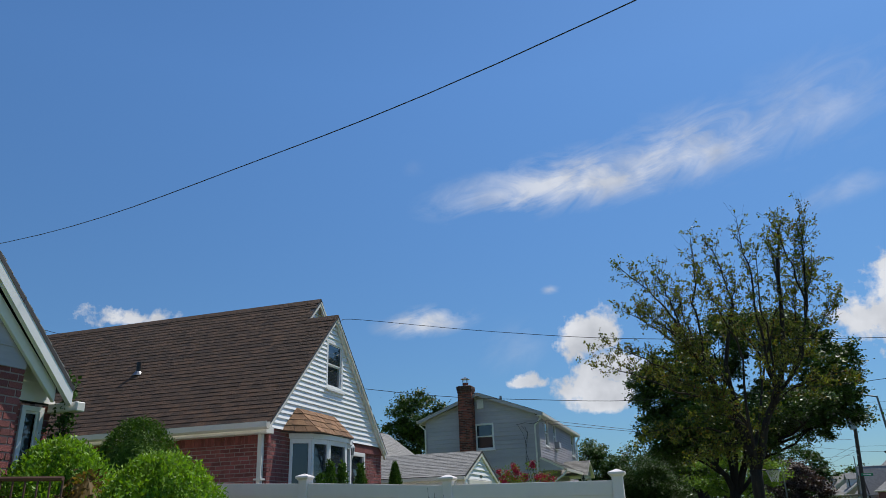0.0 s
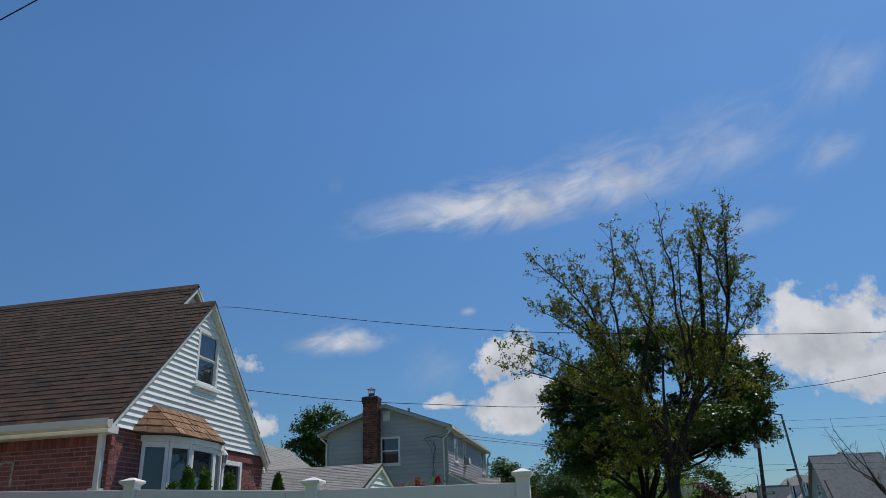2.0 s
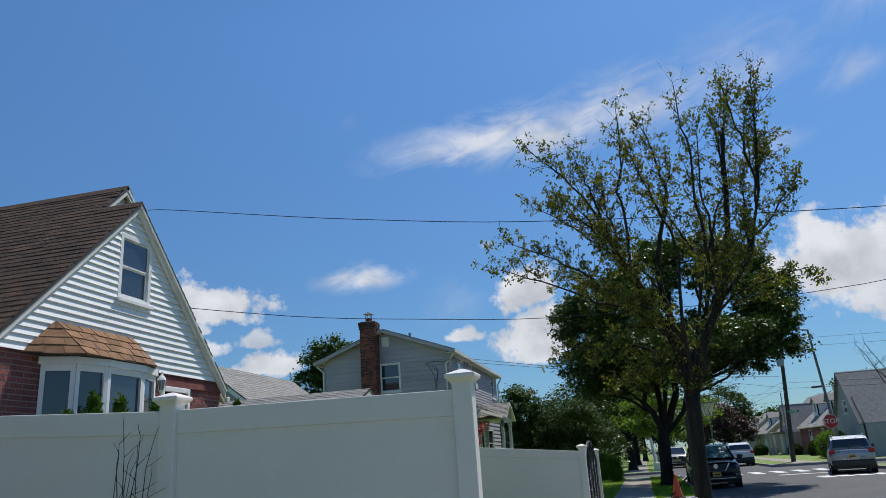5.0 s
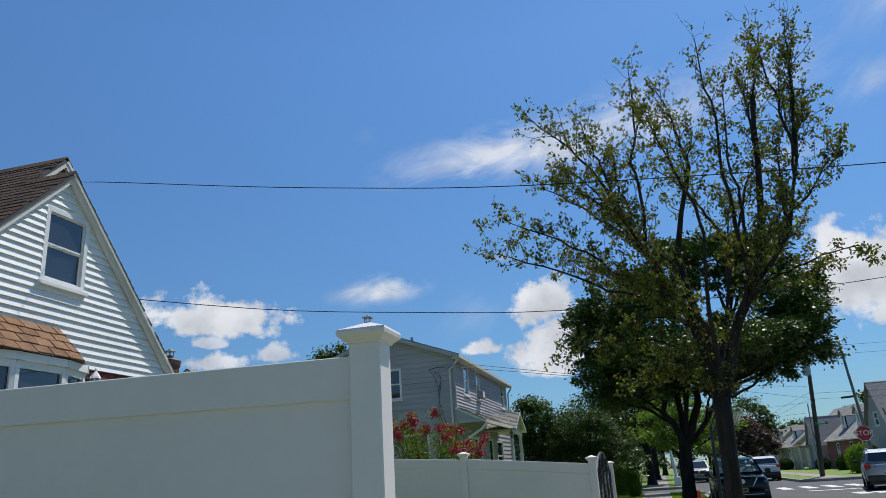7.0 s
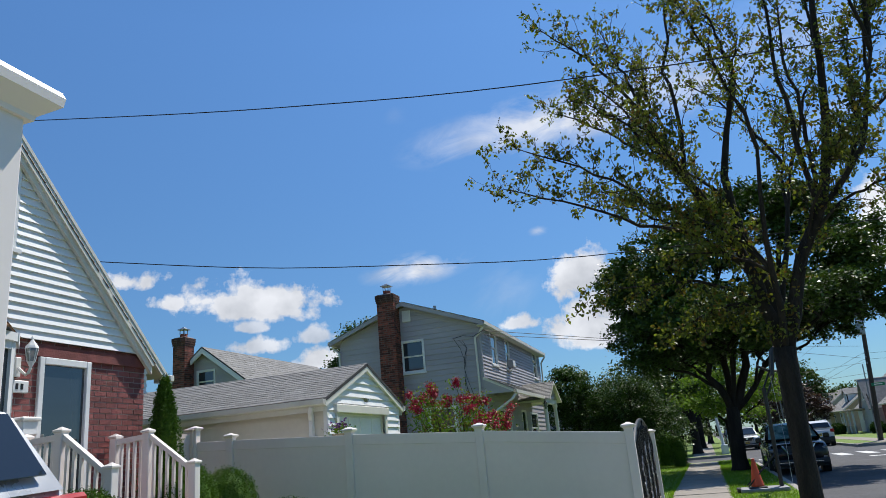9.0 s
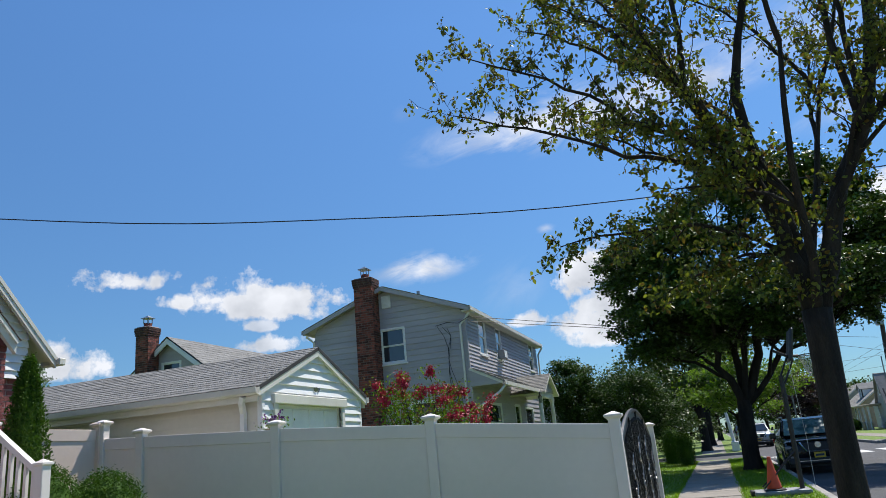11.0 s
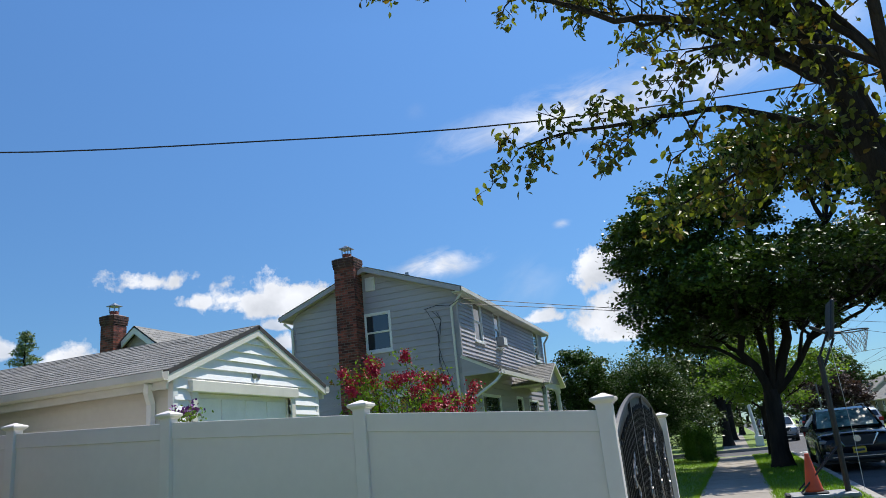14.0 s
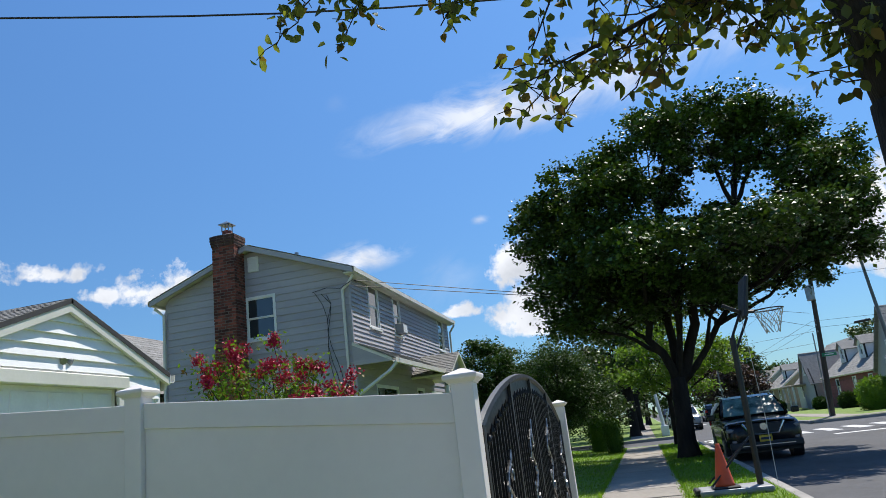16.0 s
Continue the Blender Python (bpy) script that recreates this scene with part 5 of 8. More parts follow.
# ---- the brick house at the start ----
def house_corner():
    h = thing("house", "red brick house with white gable, ivy on the corner", "house", at=(-10, 2, 0.6))
    FX, WX, RX = -6.1, -6.3, -5.95
    RY0, EZ, EY = 2.4, 3.33, 6.05
    sl = 1.005
    zr = EZ + (EY - RY0) * sl
    wn = (5.82, 1.5, 6.1, 3.05)
    brick_wall(h, FX, -1.5, 5.62, 0.5, 3.36, 0, 1)
    brick_wall(h, WX, 5.62, 6.2, 0.5, 3.1, 0, 1, holes=[wn])
    brick_wall(h, 6.2, -14.0, WX, 0.5, 3.1, 1, 1)
    window(h, WX, wn[0], wn[2], wn[1], wn[3], frame_w=0.05)
    board_wall(h, FX, lambda z: (2 * RY0 - EY + (z - EZ) / sl + 0.4, min(5.62, EY - (z - EZ) / sl - 0.2)), 3.36, zr - 0.4, 0.2, "grey_siding", [], 0, 1, 0.012)
    board_wall(h, WX, lambda z: (5.5, max(5.55, EY - (z - EZ) / sl - 0.02)), 3.1, 3.75, 0.2, "white_siding", [], 0, 1, 0.012)
    s = math.hypot(1, sl)
    slab([(-14, EY + 0.1, EZ - 0.1 * sl), (RX, EY + 0.1, EZ - 0.1 * sl), (RX, RY0, zr), (-14, RY0, zr)], 0.04, "roof_edge", h)
    slab([(-14, 2 * RY0 - EY, EZ), (RX, 2 * RY0 - EY, EZ), (RX, RY0, zr), (-14, RY0, zr)], 0.04, "roof_edge", h)
    shingle_slope(h, (-14, EY + 0.1, EZ - 0.1 * sl), (1, 0, 0), (0, -1, sl), 14 + RX, (EY + 0.1 - RY0) * s, "shingle_grey")
    bargeboard(h, [(EY + 0.08, EZ - 0.12), (RY0, zr - 0.05), (2 * RY0 - EY, EZ - 0.06)], RX - 0.06, RX - 0.005, 0.16)
    bargeboard(h, [(EY - 0.06, EZ - 0.1), (RY0, zr - 0.35)], FX + 0.01, FX + 0.05, 0.15, name="soffit_board")
    part("closing_wall", boxed(-14, -1.5, 0.5, -6.6, 6.0, 3.1), "room", h)
    part("gutter_end", bevelled(-6.3, EY + 0.1, 3.0, -5.9, EY + 0.22, 3.1, 0.01), "cream_trim", h)
    r = thing("iron_railing", "low rusty iron railing beside the shrubs", "railing", at=(-5.5, 4.9, 0.5))
    part("rail", tubed([(-5.9, 4.7, 2.26), (-4.67, 4.9, 2.22)], 0.02, 6), "rail_red", r)
    part("rail", tubed([(-5.9, 4.7, 1.3), (-4.67, 4.9, 1.26)], 0.015, 6), "rail_red", r)
    for k in range(12):
        w = k / 11
        part("baluster", tubed([(-5.9 + 1.23 * w, 4.7 + 0.2 * w, 0.5), (-5.9 + 1.23 * w, 4.7 + 0.2 * w, 2.25 - 0.04 * w)], 0.009, 5), "rail_red", r)


# ---- fences and gate ----
def vinyl_fence(name_label, posts, mat="vinyl", drop=0.13, base=None):
    """Privacy fence: posts as (x, y, top of cap)."""
    f = thing("fence", name_label, "fence", at=(posts[0][0], posts[0][1], yard_z(posts[0][0])))
    w = 0.065
    for x, y, z in (p[:3] for p in posts):
        g = yard_z(x) - 0.05
        p = part("post", bevelled(x - w, y - w, g, x + w, y + w, z - 0.075, 0.006), mat, f)
        bm = bmesh.new()
        q = 0.707
        tube(bm, [(x, y, z - 0.09), (x, y, z - 0.082), (x, y, z - 0.06), (x, y, z - 0.045), (x, y, z - 0.035), (x, y, z)], [r / q for r in (0.072, 0.074, 0.1, 0.102, 0.098, 0.012)], 4)
        part("post_cap", bm, mat, p)
    for pa_, pb_ in zip(posts, posts[1:]):
        (xa, ya, za), (xb, yb, zb) = pa_[:3], pb_[:3]
        d = Vector((xb - xa, yb - ya, 0))
        ln = d.length
        d.normalize()
        n = Vector((d.y, -d.x, 0))
        def strip(lo, hi, t, nm, bevel=0.004):
            pa, pb = Vector((xa, ya, 0)) + d * w, Vector((xb, yb, 0)) - d * w
            bm = bmesh.new()
            hexa(bm, [tuple(pa - n * t + Vector((0, 0, lo[0]))), tuple(pb - n * t + Vector((0, 0, lo[1]))), tuple(pb + n * t + Vector((0, 0, lo[1]))), tuple(pa + n * t + Vector((0, 0, lo[0]))),
                      tuple(pa - n * t + Vector((0, 0, hi[0]))), tuple(pb - n * t + Vector((0, 0, hi[1]))), tuple(pb + n * t + Vector((0, 0, hi[1]))), tuple(pa + n * t + Vector((0, 0, hi[0])))])
            bmesh.ops.bevel(bm, geom=list(bm.edges), offset=bevel, segments=1, affect="EDGES")
            bmesh.ops.recalc_face_normals(bm, faces=bm.faces)
            part(nm, bm, mat, f)
        ta, tb = (pa_[3] if len(pa_) > 3 else za - drop), (pb_[3] if len(pb_) > 3 else zb - drop)
        ga, gb = yard_z(xa) + 0.03, yard_z(xb) + 0.03
        strip((ta - 0.17, tb - 0.17), (ta, tb), 0.025, "top_rail")
        strip((ga, gb), (ga + 0.17, gb + 0.17), 0.025, "bottom_rail")
        strip((ga + 0.1, gb + 0.1), (ta - 0.16, tb - 0.16), 0.012, "panel")
    return f


def iron_gate():
    g = thing("iron_gate", "black wrought iron gate with arched top and scrolls", "gate", at=(-0.56, 22, 0.1))
    y0, y1, x = 19.95, 24.95, -0.55
    def arch(w, base=1.55, rise=0.42):
        return base + rise * (1 - (2 * w - 1) ** 2) ** 0.9
    mid = [(x, y0 + (y1 - y0) * k / 24, arch(k / 24)) for k in range(25)]
    part("arch_band", tubed(mid, 0.03, 6), "iron", g)
    part("arch_band", tubed([(p[0], p[1], p[2] - 0.16) for p in mid], 0.018, 6), "iron", g)
    part("arch_sheet", strip_sheet(mid, 0.14, x), "iron", g)
    part("back_sheet", strip_sheet([(p[0] + 0.0, p[1], p[2] - 0.16) for p in mid], None, x - 0.02), "iron", g)
    for z in (0.22, 0.75):
        part("rail", boxed(x - 0.02, y0, z, x + 0.02, y1, z + 0.05), "iron", g)
    for k in range(5):
        yy = y0 + 0.03 + (y1 - y0 - 0.06) * k / 4
        part("stile", boxed(x - 0.03, yy - 0.03, 0.12, x + 0.03, yy + 0.03, arch(k / 4 * 0.98 + 0.01)), "iron", g)
    n = 44
    for k in range(1, n):
        w = k / n
        yy = y0 + (y1 - y0) * w
        part("bar", boxed(x + 0.006, yy - 0.009, 0.2, x + 0.028, yy + 0.009, arch(w) - 0.14), "iron", g)
    rng = random.Random(3)
    for k in range(4):
        yc = y0 + (y1 - y0) * (k + 0.5) / 4
        zt = arch((k + 0.5) / 4) - 0.35
        pts = [(x + 0.045, yc + 0.12 * math.sin(i * 1.3), 0.3 + (zt - 0.3) * i / 16) for i in range(17)]
        part("scroll_stem", tubed(pts, 0.011, 5), "iron_lit", g, "rubbed metal vine scroll")
        for i in range(10):
            a, zz = rng.uniform(0, 6.28), 0.35 + (zt - 0.4) * i / 10
            c = (x + 0.045, yc + (0.1 if i % 2 else -0.1), zz)
            ring = [(c[0], c[1] + 0.06 * (1 - t / 16) * math.cos(a + t * 0.7), c[2] + 0.06 * (1 - t / 16) * math.sin(a + t * 0.7)) for t in range(12)]
            part("scroll", tubed(ring, 0.009, 4), "iron_lit", g)
    for k in range(1, 30):
        w = k / 30
        zz = arch(w)
        part("finial", lathe([(0.006, 0), (0.02, 0.03), (0.002, 0.08)], 5, (x + 0.02, y0 + (y1 - y0) * w, zz - 0.17)), "iron", g)
    return g


def strip_sheet(pts, drop, x):
    bm = bmesh.new()
    top = [bm.verts.new((x - 0.008, p[1], p[2])) for p in pts]
    low = [bm.verts.new((x - 0.008, p[1], p[2] - drop if drop else 0.25)) for p in pts]
    top2 = [bm.verts.new((x + 0.004, p[1], p[2])) for p in pts]
    low2 = [bm.verts.new((x + 0.004, p[1], p[2] - drop if drop else 0.25)) for p in pts]
    for a, b in ((top, low), (low2, top2), (top2, top), (low, low2)):
        for i in range(len(pts) - 1):
            bm.faces.new((a[i], a[i + 1], b[i + 1], b[i]))
    bmesh.ops.recalc_face_normals(bm, faces=bm.faces)
    return bm


build_ground()
build_pavement()
house_brown()
stoop()
house_grey()
garage()
house_behind()
house_corner()
vinyl_fence("tall white vinyl privacy fence with capped square posts", [(-0.70, 9.47, 2.31), (-2.9, 9.53, 2.345), (-5.04, 9.55, 2.455), (-7.1, 9.5, 2.53), (-9.2, 9.45, 2.61)])
vinyl_fence("white vinyl privacy fence sloping down to the sidewalk", [(-0.58, 19.83, 1.9), (-2.91, 20.1, 2.115), (-5.19, 20.1, 2.265), (-7.66, 20.3, 2.39), (-8.54, 20.45, 2.6, 2.3)])
# this section's sunlit tan is painted into its material
vinyl_fence("vinyl fence beside the garage, warm sunlight put into its tan colour", [(-8.6, 20.42, 2.58), (-8.9, 18.4, 2.62), (-9.2, 16.4, 2.66)], "vinyl_sunlit")
gp = thing("gate_post", "white gate post with cap beside the iron gate", "post", at=(-0.51, 25.1, 0.1))
part("shaft", bevelled(-0.6, 25.03, 0.05, -0.46, 25.17, 1.74, 0.008), "vinyl", gp)
part("post_cap", lathe([(0.1, 0), (0.145, 0.03), (0.145, 0.045), (0.02, 0.08)], 4, (-0.53, 25.1, 1.74)), "vinyl", gp)
iron_gate()


# ---- trees and shrubs ----
def leaf_mesh(name, centres, sizes, mat, rng, droop=0.3, slim=0.55, mats=None, level=0.0, ovate=False):
    """Many small folded leaves as one mesh. level: how flat they lie; ovate: rounded blades with a tip, folded on the midrib."""
    c = np.asarray(centres, float)
    n = len(c)
    d = rng.normal(size=(n, 3))
    d[:, 2] = d[:, 2] * (1 - 0.6 * level) - droop * 1.5
    d /= np.linalg.norm(d, axis=1)[:, None]
    ref = rng.normal(size=(n, 3))
    ref[:, 2] *= 0.6
    if level:
        ref = ref * (1 - 0.75 * level) + np.array([0, 0, 1.6 * level])
    s = np.cross(d, ref)
    s /= np.linalg.norm(s, axis=1)[:, None] + 1e-9
    up = np.cross(s, d)
    L = np.asarray(sizes, float)[:, None]
    if ovate:
        shape = ((0.0, 0.0, 0.0), (0.28, 0.44, 0.09), (0.62, 0.4, 0.07), (1.0, 0.0, -0.12), (0.62, -0.4, 0.07), (0.28, -0.44, 0.09))
        loops = np.array([0, 1, 2, 3, 0, 3, 4, 5])
    else:
        shape = ((0.0, 0.0, 0.0), (0.45, 0.5, 0.1), (1.0, 0.0, 0.0), (0.45, -0.5, 0.1))
        loops = np.arange(4)
    k, q = len(shape), len(loops) // 4
    v = np.empty((n, k, 3))
    for i, (along, side, rise) in enumerate(shape):
        v[:, i] = c + d * L * along + s * L * slim * side + up * L * rise
    index = (np.arange(n)[:, None] * k + loops[None, :]).ravel()
    me = bpy.data.meshes.new(name)
    me.vertices.add(n * k)
    me.vertices.foreach_set("co", v.ravel())
    me.loops.add(n * q * 4)
    me.loops.foreach_set("vertex_index", index)
    me.polygons.add(n * q)
    me.polygons.foreach_set("loop_start", np.arange(n * q) * 4)
    if mats:
        me.polygons.foreach_set("material_index", np.repeat((rng.integers(0, 100, n) < mats[1]).astype(np.int32), q))
    me.update(calc_edges=True)
    me.validate()
    me.materials.append(M[mat])
    if mats:
        me.materials.append(M[mats[0]])
    return me


def limb(bm, a, b, r0, r1, rng, bend=0.08, n=7, sides=7, lift=0.0):
    """A crooked tapering limb; returns its points."""
    a, b = Vector(a), Vector(b)
    ln = (b - a).length
    off = Vector((0, 0, 0))
    pts, rad = [], []
    for i in range(n + 1):
        w = i / n
        if 0 < i < n:
            off += Vector(rng.normal(size=3)) * ln * bend * 0.35
            off *= 0.8
        p = a.lerp(b, w) + off * math.sin(w * math.pi) + Vector((0, 0, lift * math.sin(w * math.pi)))
        pts.append(p)
        rad.append(r0 + (r1 - r0) * w ** 0.8)
    tube(bm, pts, rad, sides)
    return pts, rad


def street_tree():
    """The thin-leaved street tree: many upright limbs, rusty leaves, bare tips."""
    rng = np.random.default_rng(11)
    t = thing("street_tree", "thinning street tree with upright limbs and rusty leaves", "tree", at=(1.5, 18.75, BASE_Z))
    trunk = bmesh.new()
    base = Vector((1.5, 18.75, BASE_Z - 0.1))
    fork = Vector((1.57, 18.75, 2.6))
    tube(trunk, [base, base + Vector((0, 0, 0.15)), base + Vector((0.01, 0, 0.5)), base + Vector((0.03, 0, 1.5)), fork - Vector((0.01, 0, 0.3)), fork], [0.23, 0.165, 0.135, 0.122, 0.13, 0.135], 14)
    part("trunk", trunk, "bark", t, smooth=True)
    stems = []
    courses = (([(1.5, 18.74, 2.95), (1.42, 18.7, 3.4), (1.28, 18.66, 3.95), (0.98, 18.6, 4.65), (0.62, 18.55, 5.4), (0.3, 18.5, 6.2)], 0.1),
               ([(1.76, 18.76, 3.0), (2.02, 18.76, 3.75), (2.4, 18.78, 4.4), (2.68, 18.8, 5.4), (2.8, 18.8, 6.4), (2.92, 18.75, 7.6)], 0.1),
               ([(1.56, 18.8, 3.1), (1.42, 18.95, 4.0), (1.3, 19.05, 5.1), (1.5, 19.1, 5.8), (1.75, 19.1, 6.6)], 0.085),
               ([(1.9, 18.7, 3.5), (2.3, 18.55, 4.2), (2.95, 18.4, 5.0), (3.3, 18.4, 6.2)], 0.06),
               ([(1.62, 18.95, 3.0), (1.95, 19.4, 4.0), (2.3, 19.8, 5.2)], 0.06),
               ([(1.6, 18.5, 3.0), (1.55, 18.15, 3.9), (1.65, 17.9, 5.0)], 0.055))
    for course, r in courses:
        bm = bmesh.new()
        line = [fork - Vector((0, 0, 0.12))] + [Vector(p) for p in course]
        pts = []
        for a, b in zip(line, line[1:]):
            pts += [a.lerp(b, w) + Vector(rng.normal(size=3)) * 0.012 for w in (0.0, 0.5)]
        pts.append(line[-1])
        tube(bm, pts, [r * (1 - 0.62 * k / (len(pts) - 1)) for k in range(len(pts))], 9)
        part("stem", bm, "bark", t, smooth=True)
        stems.append(pts)
    tips = [(3.6, 18.4, 8.7), (3.2, 18.9, 8.6), (2.9, 19.3, 8.3), (3.5, 18.1, 8.0), (2.6, 17.6, 4.9), (3.0, 18.0, 5.5), (2.1, 18.2, 8.6), (1.45, 19.6, 8.5), (0.95, 18.3, 8.3), (0.0, 18.9, 7.7), (-0.85, 18.4, 7.7), (-1.0, 19.6, 6.9),
            (-1.7, 18.4, 5.3), (-1.3, 17.8, 5.6), (3.7, 18.9, 7.3), (4.0, 18.6, 6.3), (3.8, 18.2, 4.6), (-0.7, 18.4, 3.55), (0.3, 18.5, 2.95), (0.85, 18.45, 3.05), (0.5, 18.3, 3.9), (0.95, 18.2, 4.4), (2.8, 17.4, 8.0), (3.4, 20.2, 7.4),
            (1.2, 20.7, 7.4), (0.3, 20.2, 6.3), (2.6, 20.9, 6.5), (1.0, 17.1, 6.8), (-0.4, 19.4, 5.2), (3.4, 19.8, 5.4), (-0.2, 18.0, 6.4), (1.9, 19.0, 7.2), (0.5, 19.3, 7.2), (-0.5, 18.7, 6.6),
            (2.4, 18.4, 7.6), (0.2, 18.0, 4.6), (3.1, 18.6, 6.6), (0.4, 18.0, 5.6)]
    twigs = bmesh.new()
    leaves, sizes = [], []
    for tip in tips:
        wood = bmesh.new()
        tip = Vector(tip)
        low = tip.z < 5.0
        # each limb leaves the stem nearest below its tip
        best = min((p for s in stems for p in s[1:]), key=lambda p: (p.xy - tip.xy).length * 1.3 + max(0, p.z - tip.z + 1.6) * 3 + abs(tip.z - p.z) * 0.22)
        start = best if not low else min((p for s in stems for p in s[1:4]), key=lambda p: (p - tip).length)
        reach = (tip - start).length
        # limbs rise steeply and then spread
        knee = start.lerp(tip, 0.45) + Vector((-(tip.x - start.x) * 0.12, -(tip.y - start.y) * 0.1, reach * (0.2 if low else 0.04)))
        r0 = 0.02 + 0.0085 * reach
        line, wander = [], Vector((0, 0, 0))
        for k in range(15):
            w = k / 14
            wander = wander * 0.75 + Vector(rng.normal(size=3)) * reach * 0.007
            line.append(start * (1 - w) ** 2 + knee * 2 * w * (1 - w) + tip * w * w + wander * math.sin(w * math.pi) * 1.5)
        girth = [r0 * 0.58 * (1 - k / 14) ** 0.8 + 0.006 for k in range(15)]
        tube(wood, line, girth, 7)
        part("limb", wood, "bark", t, smooth=True)
        spine = list(zip(line[2:], girth[2:]))
        for k, (p, r) in enumerate(spine):
            w = k / (len(spine) - 1)
            for _ in range((0 if w < 0.2 else 1 if w < 0.5 else 2) if low else 1 if w < 0.35 else 2 if w < 0.75 else 3):
                d = (tip - start).normalized() * rng.uniform(0.3, 0.9) + Vector(rng.normal(size=3)) * 0.5 + Vector((0, 0, 0.05 if low else 0.35))
                d.normalize()
                tl = rng.uniform(0.3, 0.85) * (1.15 - 0.5 * w) * (0.75 if low else 1.0)
                sag = Vector((0, 0, -0.35 if low else 0.12)) * tl
                end = p + d * tl + sag
                if end.z < 2.55:
                    continue
                tp, _ = limb(twigs, p, end, min(r * 0.5, 0.009), 0.0025, rng, 0.16, 5, 4)
                bare = w > 0.8 and tip.z > 7.0
                dens = 0.25 if bare else (0.55 if p.z < 3.4 else 0.9 if p.z < 5.6 else 0.66)
                for qa, qb in zip(tp[1:], tp[2:]):
                    for _ in range(2):
                        if rng.uniform() > dens:
                            continue
                        q = qa.lerp(qb, rng.uniform(0, 1))
                        d2 = (d * 0.5 + Vector(rng.normal(size=3)) * 0.7).normalized()
                        e2 = q + d2 * rng.uniform(0.04, 0.16)
                        tube(twigs, [q, q.lerp(e2, 0.5) + Vector(rng.normal(size=3)) * 0.012, e2], [0.003, 0.0025, 0.002], 3, False)
                        for _ in range(rng.integers(4, 8)):
                            leaves.append(q.lerp(e2, rng.uniform(0.45, 1.05)) + Vector(rng.normal(size=3)) * 0.028)
                            sizes.append(rng.uniform(0.045, 0.072))
    # short leafy shoots on the lower stems
    for stem in stems:
        for p in stem[1:]:
            if p.z > 4.4:
                continue
            for _ in range(2):
                d = Vector(rng.normal(size=3))
                d.z = abs(d.z) * 0.4
                d.normalize()
                tp, _ = limb(twigs, p, p + d * rng.uniform(0.2, 0.45), 0.006, 0.0025, rng, 0.16, 4, 4)
                for q in tp[1:]:
                    for _ in range(rng.integers(3, 8)):
                        leaves.append(q + Vector(rng.normal(size=3)) * 0.045)
                        sizes.append(rng.uniform(0.045, 0.072))
    part("twig_mass", twigs, "bark", t, kind="stuff")
    part("crown", leaf_mesh("crown", leaves, sizes, "leaf_pear", rng, 0.55, 0.62, ("leaf_rust", 14), ovate=True), "leaf_pear", t, "sparse green and rusty leaves")
    return t


